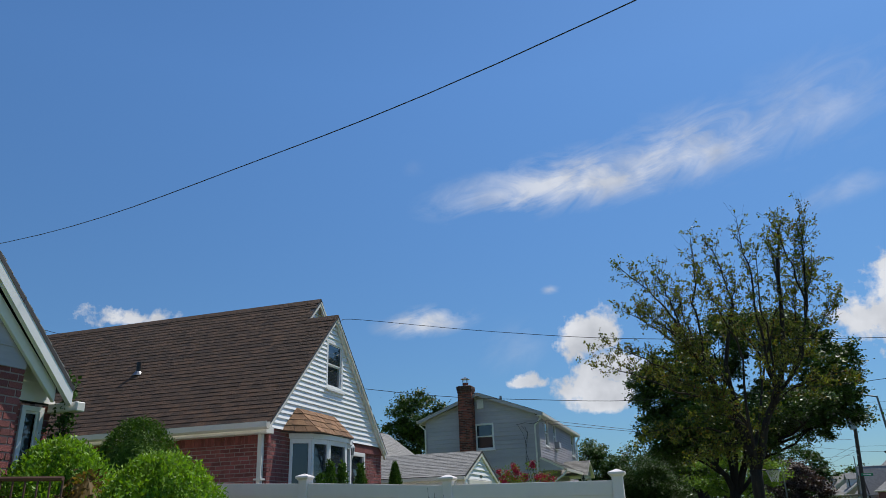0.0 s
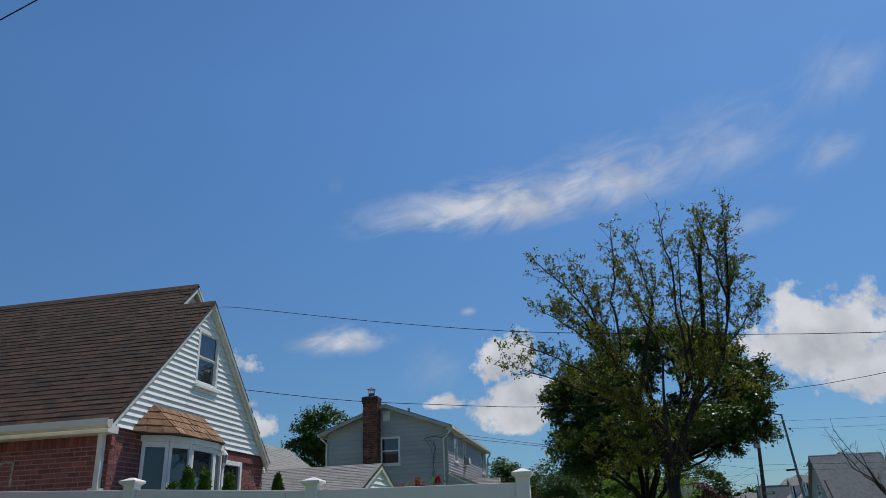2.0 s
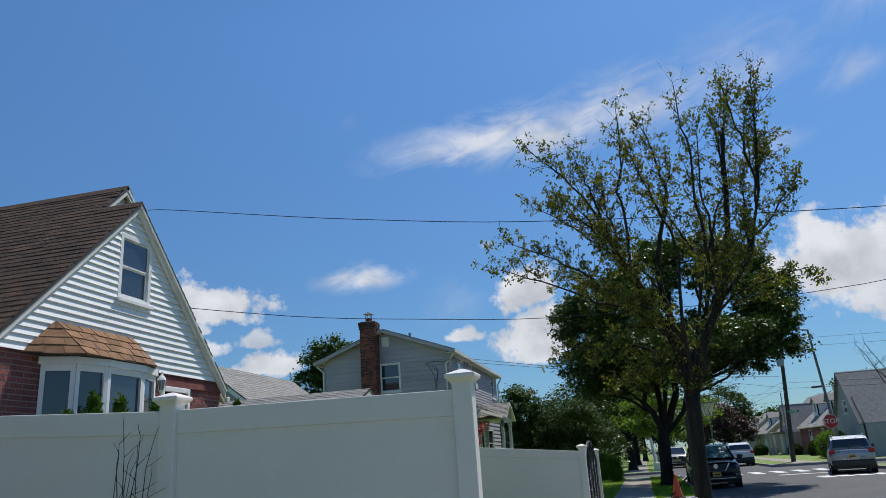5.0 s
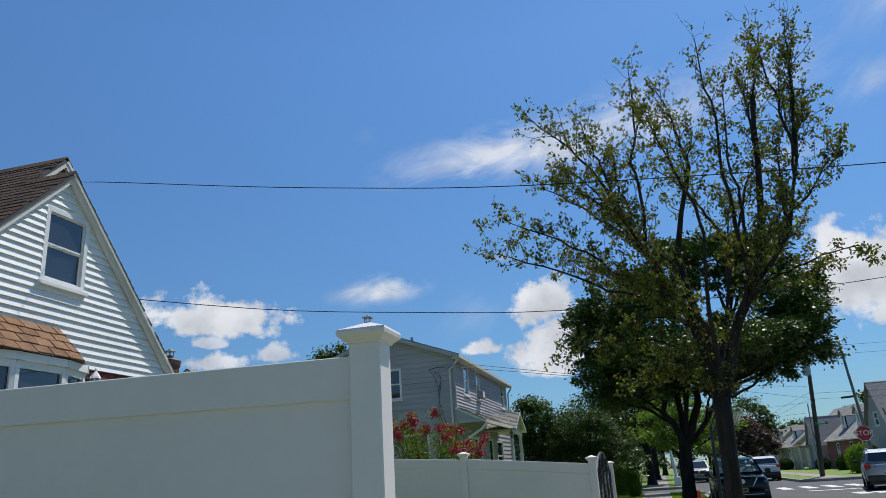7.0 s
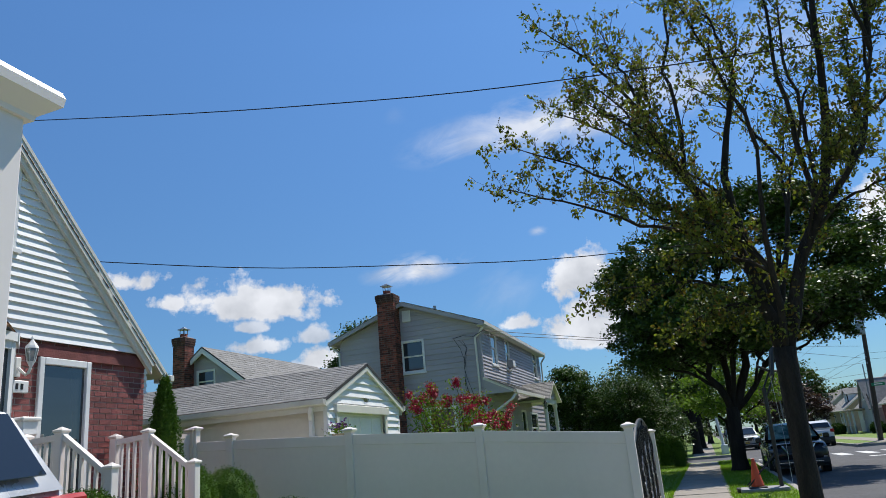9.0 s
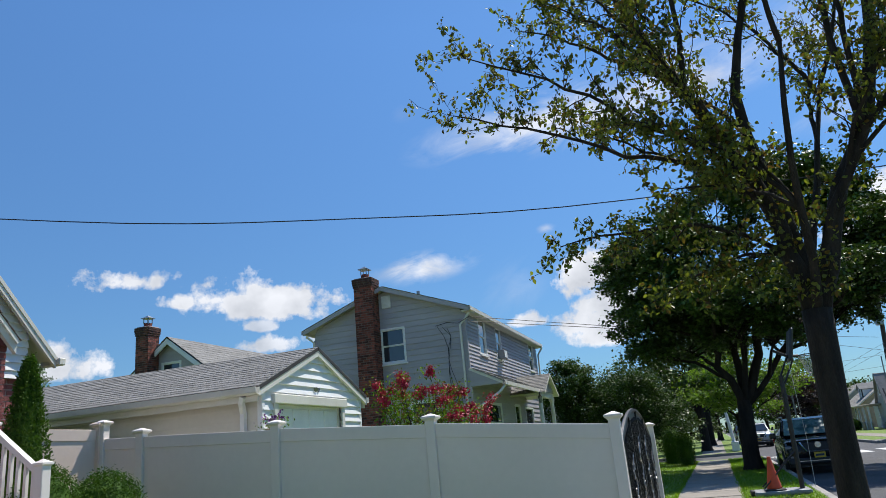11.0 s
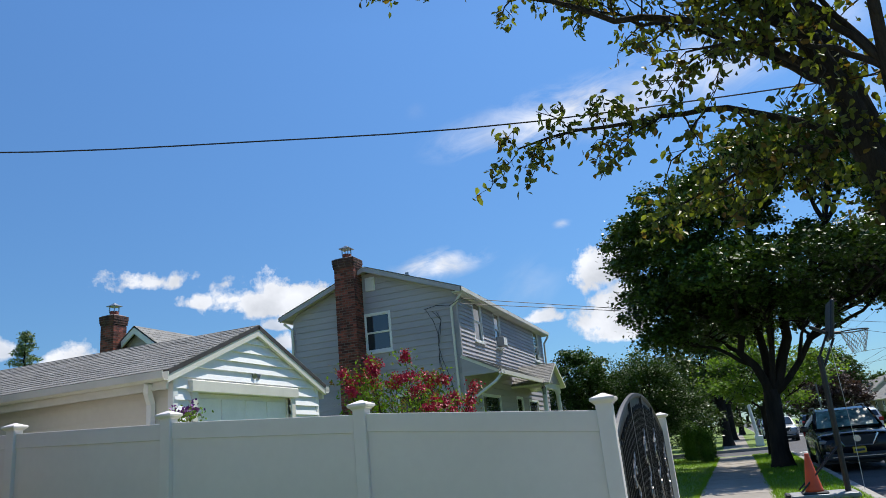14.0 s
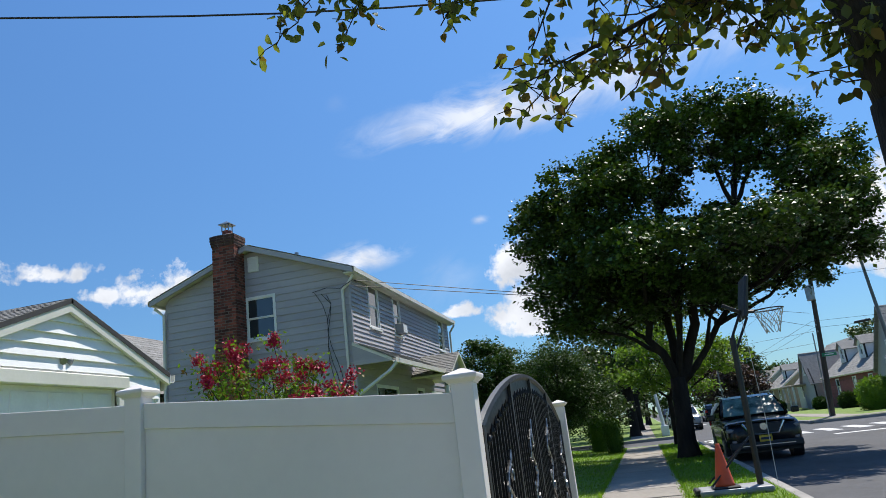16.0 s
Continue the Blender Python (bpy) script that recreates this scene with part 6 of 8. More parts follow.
def crown_tree(label, base, trunk_r, fork_z, lobes, leaf_count, leaf_size, leaf, bark="bark_dark", seed=1, clump=0.7, limbs=True, group="", gaps=0.0, name="tree", lean=(0, 0), flat=0.5, forks=()):
    """Trunk, limbs to each lobe, crown of leaf clumps. lobes: (x, y, z, rx, ry, rz) from the base."""
    rng = np.random.default_rng(seed)
    b = Vector(base)
    t = thing(name, label, "tree", group, at=base)
    trunk = bmesh.new()
    fork = b + Vector((lean[0], lean[1], fork_z))
    tube(trunk, [b - Vector((0, 0, 0.1)), b + Vector((0, 0, 0.12)), b + Vector((0, 0, 0.5)) , b.lerp(fork, 0.6), fork], [trunk_r * 1.75, trunk_r * 1.35, trunk_r * 1.08, trunk_r, trunk_r * 0.95], 12)
    part("trunk", trunk, bark, t, smooth=True)
    pts, sizes = [], []
    vol = [l[3] * l[4] * l[5] for l in lobes]
    boughs = []
    for top, r in forks:
        wood = bmesh.new()
        p, _ = limb(wood, fork - Vector((0, 0, 0.25)), b + Vector(top), trunk_r * r, trunk_r * r * 0.5, rng, 0.07, 9, 9)
        part("bough", wood, bark, t, smooth=True)
        boughs.append(p)
    tot = sum(v ** 0.72 for v in vol)
    for l, v in zip(lobes, vol):
        c = b + Vector(l[:3])
        ends = []
        if limbs:
            r0 = trunk_r * (0.62 if len(lobes) < 8 else 0.45)
            wood = bmesh.new()
            goal = c - Vector((0, 0, l[5] * 0.35))
            start = fork - Vector((0, 0, 0.2))
            if boughs:
                start = min((q for s in boughs for q in s[1:]), key=lambda q: (q - goal).length + max(0, q.z - goal.z + 0.8) * 4)
                r0 = trunk_r * 0.33
            p1, _ = limb(wood, start, goal, r0, r0 * 0.4, rng, 0.1, 6, 7)
            for _ in range(6):
                dirv = Vector(rng.normal(size=3))
                dirv.z = abs(dirv.z) * 0.6
                dirv.normalize()
                e = c + Vector((dirv.x * l[3], dirv.y * l[4], dirv.z * l[5])) * 0.75
                limb(wood, p1[-1 - rng.integers(0, 3)], e, r0 * 0.35, 0.012, rng, 0.12, 5, 5)
            part("limb", wood, bark, t, smooth=True)
        n_leaf = int(leaf_count * v ** 0.72 / tot)
        n_cl = max(4, int(n_leaf / 110))
        for _ in range(n_cl):
            u = rng.normal(size=3)
            u /= np.linalg.norm(u)
            rr = rng.uniform(0.35, 1.0) ** 0.45 * (rng.uniform(1.0, 1.35) if rng.uniform() < 0.25 else 1.0)
            cc = np.array([c.x + u[0] * l[3] * rr, c.y + u[1] * l[4] * rr, c.z + u[2] * l[5] * rr])
            if rng.uniform() < gaps and u[2] < 0.35:
                continue
            k = int(n_leaf / n_cl * rng.uniform(0.6, 1.4))
            spread = clump * rng.uniform(0.45, 1.35)
            off = rng.normal(size=(k, 3)) * spread * np.array([0.5, 0.5, 0.5 * flat])
            pts.append(cc + off)
            sizes.append(rng.uniform(0.6, 1.25, k) * leaf_size)
    part("crown", leaf_mesh("crown", np.concatenate(pts), np.concatenate(sizes), leaf, rng, 0.2, 0.8, level=0.65), leaf, t)
    return t


def shrub(name, label, base, shape, count, size, leaf, seed=1, spiky=0.0, group="", category="shrub"):
    """A shrub: stems and a shell of leaf sprays. shape(h, a): radius at height h (0..1) and angle; height last."""
    rng = np.random.default_rng(seed)
    radius, height = shape
    t = thing(name, label, category, group, at=base)
    b = Vector(base)
    stems = bmesh.new()
    for k in range(5):
        a = k * 1.256
        limb(stems, b + Vector((0.05 * math.cos(a), 0.05 * math.sin(a), -0.05)), b + Vector((radius(0.6) * 0.5 * math.cos(a), radius(0.6) * 0.5 * math.sin(a), height * 0.75)), 0.025, 0.008, rng, 0.08, 4, 5)
    part("stems", stems, "bark_dark", t)
    core = bmesh.new()
    prof = [(max(0.02, radius(i / 8) * 0.8), height * 0.97 * i / 8) for i in range(9)]
    tube(core, [(b.x, b.y, b.z + z + i * 1e-4) for i, (_, z) in enumerate(prof)], [r for r, _ in prof], 10)
    part("inner_foliage", core, leaf, t)
    h = rng.uniform(0.0, 1.0, count) ** 0.85
    a = rng.uniform(0, 2 * math.pi, count)
    r = np.array([radius(v) for v in h]) * (0.82 + 0.22 * rng.uniform(size=count)) * (1 + (0.06 + 0.08 * bool(spiky)) * np.sin(a * 5 + h * 9 + seed) + (0.05 + 0.06 * bool(spiky)) * np.sin(a * 11 - h * 17))
    p = np.stack([b.x + r * np.cos(a), b.y + r * np.sin(a), b.z + h * height + rng.normal(size=count) * 0.03], 1)
    part("foliage", leaf_mesh("foliage", p, rng.uniform(0.6, 1.3, count) * size, leaf, rng, -0.6 if spiky else 0.2, 0.42), leaf, t)
    return t


def grass_tufts():
    """Loose blades on the verge and the front lawns beside the sidewalk."""
    rng = np.random.default_rng(31)
    n = 52000
    y = rng.uniform(23.5, 49.0, n)
    drift = (y - 28) * 0.021
    verge = rng.uniform(size=n) < 0.4
    x = np.where(verge, rng.uniform(1.0, 2.4, n) + drift, rng.uniform(-4.2, -0.48, n) + np.maximum(drift, 0) * 0.9)
    edge = rng.uniform(size=n) < 0.12
    x = np.where(edge & verge, 0.98 + drift + rng.normal(size=n) * 0.03, np.where(edge, -0.47 + drift + rng.normal(size=n) * 0.03, x))
    z = BASE_Z + np.clip(-0.6 - x, 0, 7.4) * 0.07 - 0.01
    h = rng.uniform(0.03, 0.085, n)
    a = rng.uniform(0, 6.283, n)
    w = rng.uniform(0.006, 0.012, n)
    v = np.empty((n, 3, 3))
    v[:, 0] = np.stack([x - np.cos(a) * w, y - np.sin(a) * w, z], 1)
    v[:, 1] = np.stack([x + np.cos(a) * w, y + np.sin(a) * w, z], 1)
    v[:, 2] = np.stack([x + rng.normal(size=n) * h * 0.5, y + rng.normal(size=n) * h * 0.5, z + h], 1)
    me = bpy.data.meshes.new("grass")
    me.vertices.add(n * 3)
    me.vertices.foreach_set("co", v.ravel())
    me.loops.add(n * 3)
    me.loops.foreach_set("vertex_index", np.arange(n * 3))
    me.polygons.add(n)
    me.polygons.foreach_set("loop_start", np.arange(n) * 3)
    me.update(calc_edges=True)
    me.validate()
    me.materials.append(M["grass"])
    tagged(new("grass", me), "short green grass blades on lawn and verge", "grass", kind="stuff")


grass_tufts()
street_tree()
crown_tree("large dark green maple with forked trunk on the verge", (1.85, 38.6, BASE_Z), 0.25, 2.3,
           [(-2.5, 0, 6.9, 1.5, 1.7, 0.9), (-1.6, -0.8, 8.1, 1.7, 1.8, 0.9), (-2.7, -0.4, 5.4, 1.3, 1.6, 0.8), (-1.4, 0.6, 4.5, 1.6, 1.6, 0.6), (0.2, 0.2, 9.2, 1.8, 1.9, 0.9), (2.2, 0, 10.0, 1.8, 1.9, 0.75),
            (4.2, 0.2, 9.4, 1.4, 1.6, 0.9), (5.4, 0.4, 8.2, 1.2, 1.5, 1.0), (4.9, -0.8, 6.6, 1.5, 1.7, 0.8), (5.2, -0.6, 5.4, 1.2, 1.4, 0.55), (4.6, -1.6, 7.4, 1.0, 1.2, 0.7), (-0.9, -2.2, 7.4, 1.2, 1.3, 0.8),
            (-0.6, -2.2, 6.0, 1.5, 1.3, 0.8), (2.0, -2.4, 5.8, 1.6, 1.2, 0.7), (-0.8, 2.0, 6.6, 1.4, 1.4, 1.0), (3.2, 2.0, 5.9, 1.8, 1.4, 0.8), (5.6, 0, 7.0, 1.1, 1.3, 0.7), (-3.2, 0, 7.9, 0.9, 1.2, 0.6), (1.3, 0.3, 10.4, 1.3, 1.4, 0.6), (3.6, 0.2, 10.2, 1.0, 1.2, 0.6), (0.9, 0.5, 8.2, 0.7, 0.8, 0.4), (2.9, -0.4, 8.5, 0.8, 0.8, 0.4), (2.0, 0.6, 7.1, 0.9, 0.8, 0.35), (0.2, -1.4, 4.8, 1.4, 1.4, 0.6), (3.6, -0.6, 5.0, 1.3, 1.4, 0.5), (-2.7, -0.4, 4.3, 0.8, 1.0, 0.4), (-0.5, -4.0, 5.5, 1.5, 1.3, 0.55), (2.8, -4.0, 5.7, 1.5, 1.3, 0.55), (-0.8, 4.2, 5.6, 1.6, 1.5, 0.6), (2.6, 4.4, 5.7, 1.8, 1.5, 0.6), (5.0, 3.0, 6.2, 1.2, 1.4, 0.6), (-2.6, 2.6, 6.0, 1.2, 1.4, 0.6), (1.4, -1.2, 4.2, 0.8, 0.9, 0.35), (-1.9, 0.4, 5.9, 1.3, 1.5, 0.7), (-0.2, 0.4, 5.5, 1.3, 1.5, 0.6), (3.2, 0.2, 6.4, 1.3, 1.3, 0.6), (1.6, 2.6, 4.9, 1.6, 1.4, 0.5)],
           210000, 0.135, "leaf_maple", seed=3, clump=0.42, gaps=0.3, flat=0.6, lean=(0.1, 0), forks=(((-1.6, -0.3, 6.6), 0.62), ((0.5, 0.6, 7.4), 0.6), ((2.7, -0.2, 7.2), 0.75), ((4.4, 0.2, 6.4), 0.45), ((0.9, -1.3, 6.6), 0.45)))
crown_tree("slim young street tree with light green leaves", (2.1, 47.6, BASE_Z), 0.11, 2.0,
           [(0.6, 0, 3.9, 2.0, 1.8, 1.5), (-0.8, 0.5, 3.3, 1.5, 1.5, 1.0), (1.9, 0.4, 3.2, 1.4, 1.4, 1.2), (0.3, 0, 2.6, 1.6, 1.4, 0.7)], 11000, 0.13, "leaf_light", seed=5, clump=0.5)
crown_tree("bushy green yard tree with loose outline", (-4.9, 46.9, 0.4), 0.12, 1.3,
           [(-0.4, 0, 3.6, 1.2, 1.3, 1.3), (0.6, 0, 2.6, 1.6, 1.5, 1.4), (-0.9, -0.2, 4.7, 0.5, 0.6, 0.5), (-1.2, 0, 2.4, 1.0, 1.2, 1.2)], 28000, 0.11, "leaf_mid", seed=6, clump=0.42, gaps=0.1)
crown_tree("drooping yard tree with fine green leaves", (-2.5, 46.2, 0.3), 0.1, 1.4,
           [(0, 0, 3.0, 1.7, 1.5, 1.1), (1.2, 0, 2.2, 1.2, 1.2, 1.0), (-0.6, 0, 1.6, 1.8, 1.4, 1.0), (0.2, 0.2, 3.7, 0.9, 0.9, 0.6)], 34000, 0.085, "leaf_mid", seed=7, clump=0.4, flat=1.2)
crown_tree("broad dark street tree beyond the side street", (0.6, 66, BASE_Z), 0.3, 3.0,
           [(-1, 0, 6.2, 3.4, 3.2, 2.6), (1.6, 0, 5.6, 2.8, 2.8, 2.2), (-2.8, 0.5, 4.6, 2.6, 2.6, 1.8)], 14000, 0.24, "leaf_maple", seed=8, clump=0.9, group="street trees")
crown_tree("broad dark street tree beyond the side street", (1.2, 82, BASE_Z), 0.3, 3.0,
           [(-1, 0, 7.0, 3.4, 3.2, 2.8), (1.8, 0, 6.0, 3.0, 2.8, 2.4), (-3.2, 0, 5.2, 2.8, 2.6, 2.2)], 11000, 0.28, "leaf_maple", seed=9, clump=1.0, group="street trees")
crown_tree("tall yard trees behind the grey house", (-9, 74, BASE_Z), 0.3, 3.0,
           [(0, 0, 5.4, 3.8, 3.2, 2.6), (4.5, 0, 4.2, 3.2, 2.8, 2.4)], 10000, 0.28, "leaf_maple", seed=10, clump=1.0)
crown_tree("round dark street tree far down the street", (2.6, 108, BASE_Z), 0.3, 3.0,
           [(0, 0, 6.2, 4.0, 3.6, 3.2), (-3.5, 2, 5.6, 3.0, 3.0, 2.6)], 8000, 0.34, "leaf_mid", seed=12, clump=1.1, group="street trees")
crown_tree("dark purple plum tree across the street", (13.6, 114, BASE_Z), 0.3, 2.0,
           [(0, 0, 4.6, 3.0, 3.0, 2.8), (-2.6, 0, 3.8, 2.4, 2.4, 2.2), (1.8, 0, 3.0, 2.2, 2.2, 1.8)], 11000, 0.3, "leaf_plum", seed=13, clump=0.9)
crown_tree("big green tree behind the plum tree", (15.6, 128, BASE_Z), 0.4, 4.0,
           [(0, 0, 7.4, 4.2, 4.0, 3.0), (-3.4, 0, 6.4, 3.4, 3.2, 2.6), (3.4, 0, 5.0, 3.2, 3.0, 2.4)], 12000, 0.36, "leaf_mid", seed=14, clump=1.1)
crown_tree("dark tree behind the houses across the street", (37, 128, BASE_Z), 0.4, 4.0,
           [(0, 0, 8.2, 4.6, 4.0, 2.6), (-3.6, 0, 6.0, 3.6, 3.2, 2.4)], 9000, 0.36, "leaf_maple", seed=15, clump=1.1)
for i, (x, y, hgt) in enumerate(((24, 190, 7.5), (31, 200, 9.0), (40, 215, 10), (50, 190, 9), (18, 230, 9), (8, 240, 9.5), (-2, 235, 9), (-14, 220, 11), (-26, 230, 11))):
    crown_tree("distant round green tree at the street's end", (x, y, BASE_Z), 0.4, 3.0,
               [(0, 0, hgt * 0.6, 5.5, 4.5, hgt * 0.42), (4, 0, hgt * 0.5, 4.0, 4.0, hgt * 0.35)], 3200, 0.7, "leaf_mid", seed=30 + i, clump=1.8, limbs=False, group="distant trees")
crown_tree("round green tree behind the back yards", (-20.1, 55, 0.6), 0.25, 4.0,
           [(0, 0, 8.6, 2.4, 2.2, 1.9), (-1.5, 0, 7.0, 1.9, 1.9, 1.6), (1.6, 0, 7.4, 1.7, 1.7, 1.5)], 24000, 0.2, "leaf_maple", seed=16, clump=0.62)


def spruce(base, height):
    rng = np.random.default_rng(21)
    t = thing("spruce_tree", "tall spruce tree with layered blue-green boughs", "tree", at=base)
    b = Vector(base)
    part("trunk", tubed([b, b + Vector((0, 0, height * 0.6)), b + Vector((0, 0, height))], [0.25, 0.12, 0.02], 8), "bark_dark", t)
    pts, sizes, wood = [], [], bmesh.new()
    for k in range(30):
        w = k / 30
        z = height * (0.12 + 0.88 * w)
        r = (1 - w) ** 0.85 * height * 0.3 * (0.75 + 0.25 * (k % 3 == 0)) + 0.12
        for j in range(6):
            a = rng.uniform(0, 6.28)
            e = b + Vector((math.cos(a) * r, math.sin(a) * r, z - r * 0.12 + rng.uniform(-0.1, 0.25)))
            s = b + Vector((0, 0, z))
            limb(wood, s, e, 0.03, 0.008, rng, 0.03, 3, 4)
            for q in np.linspace(0.25, 1.0, 9):
                p = s.lerp(e, q)
                n = 5
                pts.append(np.array(p) + rng.normal(size=(n, 3)) * np.array([0.12, 0.12, 0.05]))
                sizes.append(rng.uniform(0.14, 0.28, n))
    part("boughs", wood, "bark_dark", t)
    part("needles", leaf_mesh("needles", np.concatenate(pts), np.concatenate(sizes), "leaf_spruce", rng, 0.1, 0.35), "leaf_spruce", t)


crown_tree("dark yard tree beyond the grey house", (-3.2, 57, BASE_Z), 0.16, 1.2,
           [(0, 0, 2.6, 2.0, 1.8, 1.6), (1.8, 0, 1.9, 1.6, 1.5, 1.3), (-1.8, 0, 2.4, 1.6, 1.5, 1.4)], 11000, 0.16, "leaf_maple", seed=17, clump=0.6)
crown_tree("dark yard tree beyond the grey house", (-1.6, 92, BASE_Z), 0.2, 1.2,
           [(0, 0, 2.6, 2.4, 2.0, 2.0), (2.2, 0, 1.9, 1.8, 1.6, 1.4), (-2.6, 0, 2.6, 2.0, 1.8, 1.8)], 9000, 0.24, "leaf_maple", seed=18, clump=0.8)


spruce((-43.5, 50, 0.6), 11.9)


def bare_tree():
    rng = np.random.default_rng(5)
    t = thing("bare_tree", "leafless street tree with thin dark twigs", "tree", at=(15.2, 55.0, BASE_Z))
    b = Vector((15.2, 46.0, BASE_Z))
    wood = bmesh.new()
    tube(wood, [b, b + Vector((0, 0, 2.2))], [0.16, 0.12], 8)
    for k in range(9):
        a = rng.uniform(0, 6.28)
        tip = b + Vector((math.cos(a) * rng.uniform(1.2, 2.6) - 0.6, math.sin(a) * 1.6, rng.uniform(4.6, 6.6)))
        p, _ = limb(wood, b + Vector((0, 0, 2.1)), tip, 0.05, 0.008, rng, 0.1, 7, 5)
        for q in p[2:]:
            for _ in range(3):
                limb(wood, q, q + Vector(rng.normal(size=3)) * 0.35 + Vector((0, 0, 0.3)), 0.012, 0.004, rng, 0.1, 3, 3)
    part("branches", wood, "bark_dark", t)
    t.location = (15.2, 46.0, BASE_Z)
    for o in t.children:
        o.matrix_parent_inverse = Matrix.Translation((-15.2, -46.0, -BASE_Z))


bare_tree()


def mound(w, top=0.5):
    return lambda h: w * (1 - max(0, (h - top) / (1 - top)) ** 2.2) ** 0.5 * (0.75 + 0.25 * min(1, h / 0.35)) + 0.02


def cone_shape(w):
    return lambda h: w * (1 - h) ** 0.75 * (0.7 + 0.3 * min(1, h / 0.2)) + 0.03


shrub("golden_cypress", "bright green threadleaf cypress shrub, feathery and full", (-5.5, 5.66, 0.5), (mound(0.54), 2.1), 40000, 0.042, "leaf_cypress", 1, 1, "cypress shrubs")
shrub("golden_cypress", "bright green threadleaf cypress shrub, feathery and full", (-4.28, 5.6, 0.42), (mound(0.58), 1.98), 40000, 0.042, "leaf_cypress", 2, 1, "cypress shrubs")
shrub("clipped_yew", "dense dark green clipped shrub with pointed top", (-5.78, 7.0, 0.5), (mound(0.66, 0.25), 2.47), 34000, 0.034, "leaf_arbor", 3, 0)
shrub("rose_bush", "loose reddish green rose bush between the cypresses", (-4.95, 5.45, 0.45), (mound(0.3), 1.85), 1500, 0.06, "leaf_rust", 4, 0)
shrub("arborvitae", "narrow dark green arborvitae beside the brick corner", (-6.95, 17.62, 0.6), (cone_shape(0.4), 2.5), 16000, 0.04, "leaf_arbor", 5, 1, "arborvitae")
for i, (x, y, z) in enumerate(((-6.4, 12.98, 2.85), (-6.4, 13.5, 2.83), (-6.3, 12.4, 2.6), (-6.3, 14.15, 2.85))):
    shrub("arborvitae", "small green arborvitae in front of the bay window", (x, y, 0.55), (cone_shape(0.3), z - 0.55), 2500, 0.07, "leaf_arbor", 6 + i, 1, "arborvitae")
for i, (x, y, z, w) in enumerate(((-6.3, 17.3, 1.84, 0.42), (-6.2, 18.1, 1.74, 0.42), (-5.4, 14.6, 1.62, 0.42), (-5.9, 14.0, 1.7, 0.45), (-5.1, 17.9, 1.25, 0.4))):
    shrub("boxwood", "rounded green boxwood shrub beside the steps", (x, y, 0.5), (mound(w), z - 0.5), 14000, 0.03, "leaf_arbor", 20 + i, 0, "boxwood shrubs")
for i, (x, y, z, w) in enumerate(((0.15, 46.0, 1.35, 0.35), (-0.5, 47.8, 1.7, 0.45))):
    shrub("cypress_column", "narrow dark clipped shrub on the lawn beside the sidewalk", (x - 0.55, y, 0.15), (mound(w, 0.6), z), 3000, 0.07, "leaf_arbor", 40 + i, 1, "clipped shrubs")
for i, (x, y, z, w) in enumerate(((15.4, 66.0, 2.0, 1.15), (16.8, 72, 1.3, 0.7), (16.9, 78, 1.2, 0.65), (16.6, 85, 1.0, 0.6), (15.0, 95, 1.1, 0.7))):
    shrub("garden_shrub", "round green shrub in front of the brick house", (x, y, 0.15), (mound(w), z), 3000, 0.16, "leaf_light" if i == 0 else "leaf_mid", 50 + i, 0, "garden shrubs")


def crape_myrtle():
    rng = np.random.default_rng(9)
    base = Vector((-5.5, 27.0, 0.5))
    t = thing("crape_myrtle", "crape myrtle with crimson flower clusters behind the fence", "shrub", at=base)
    wood = bmesh.new()
    leaves, sizes, flowers, fs = [], [], [], []
    for k in range(26):
        w = rng.uniform(-1, 1)
        tip = base + Vector((w * 1.35, rng.uniform(-0.7, 0.7), 2.95 - 0.75 * max(0, w) ** 1.5 - 0.35 * abs(w) - rng.uniform(0, 0.55)))
        p, _ = limb(wood, base + Vector((w * 0.15, 0, 0)), tip, 0.025, 0.006, rng, 0.05, 8, 5)
        for q in p[3:]:
            for _ in range(44):
                leaves.append(q + Vector(rng.normal(size=3)) * 0.15)
                sizes.append(rng.uniform(0.06, 0.1))
        for c in range(rng.integers(1, 3)):
            cc = tip + Vector(rng.normal(size=3)) * 0.11 * c
            for _ in range(130):
                flowers.append(cc + Vector((0, 0, 0.06)) + Vector(rng.normal(size=3)) * 0.05)
                fs.append(rng.uniform(0.03, 0.06))
    for k in range(3):
        tip = base + Vector((1.5 + k * 0.07, -0.3, 1.95 + 0.12 * k))
        limb(wood, base + Vector((0.2, 0, 0)), tip, 0.02, 0.006, rng, 0.05, 8, 5)
        for _ in range(60):
            flowers.append(tip + Vector(rng.normal(size=3)) * 0.06)
            fs.append(rng.uniform(0.03, 0.06))
    part("stem_mass", wood, "bark", t, kind="stuff")
    part("leaves", leaf_mesh("leaves", leaves, sizes, "leaf_light", rng, 0.3, 0.5, ("leaf_rust", 25)), "leaf_light", t)
    part("blossom", leaf_mesh("blossom", flowers, fs, "flower_red", rng, 0.0, 0.9), "flower_red", t, "crimson flower clusters", "stuff")


crape_myrtle()


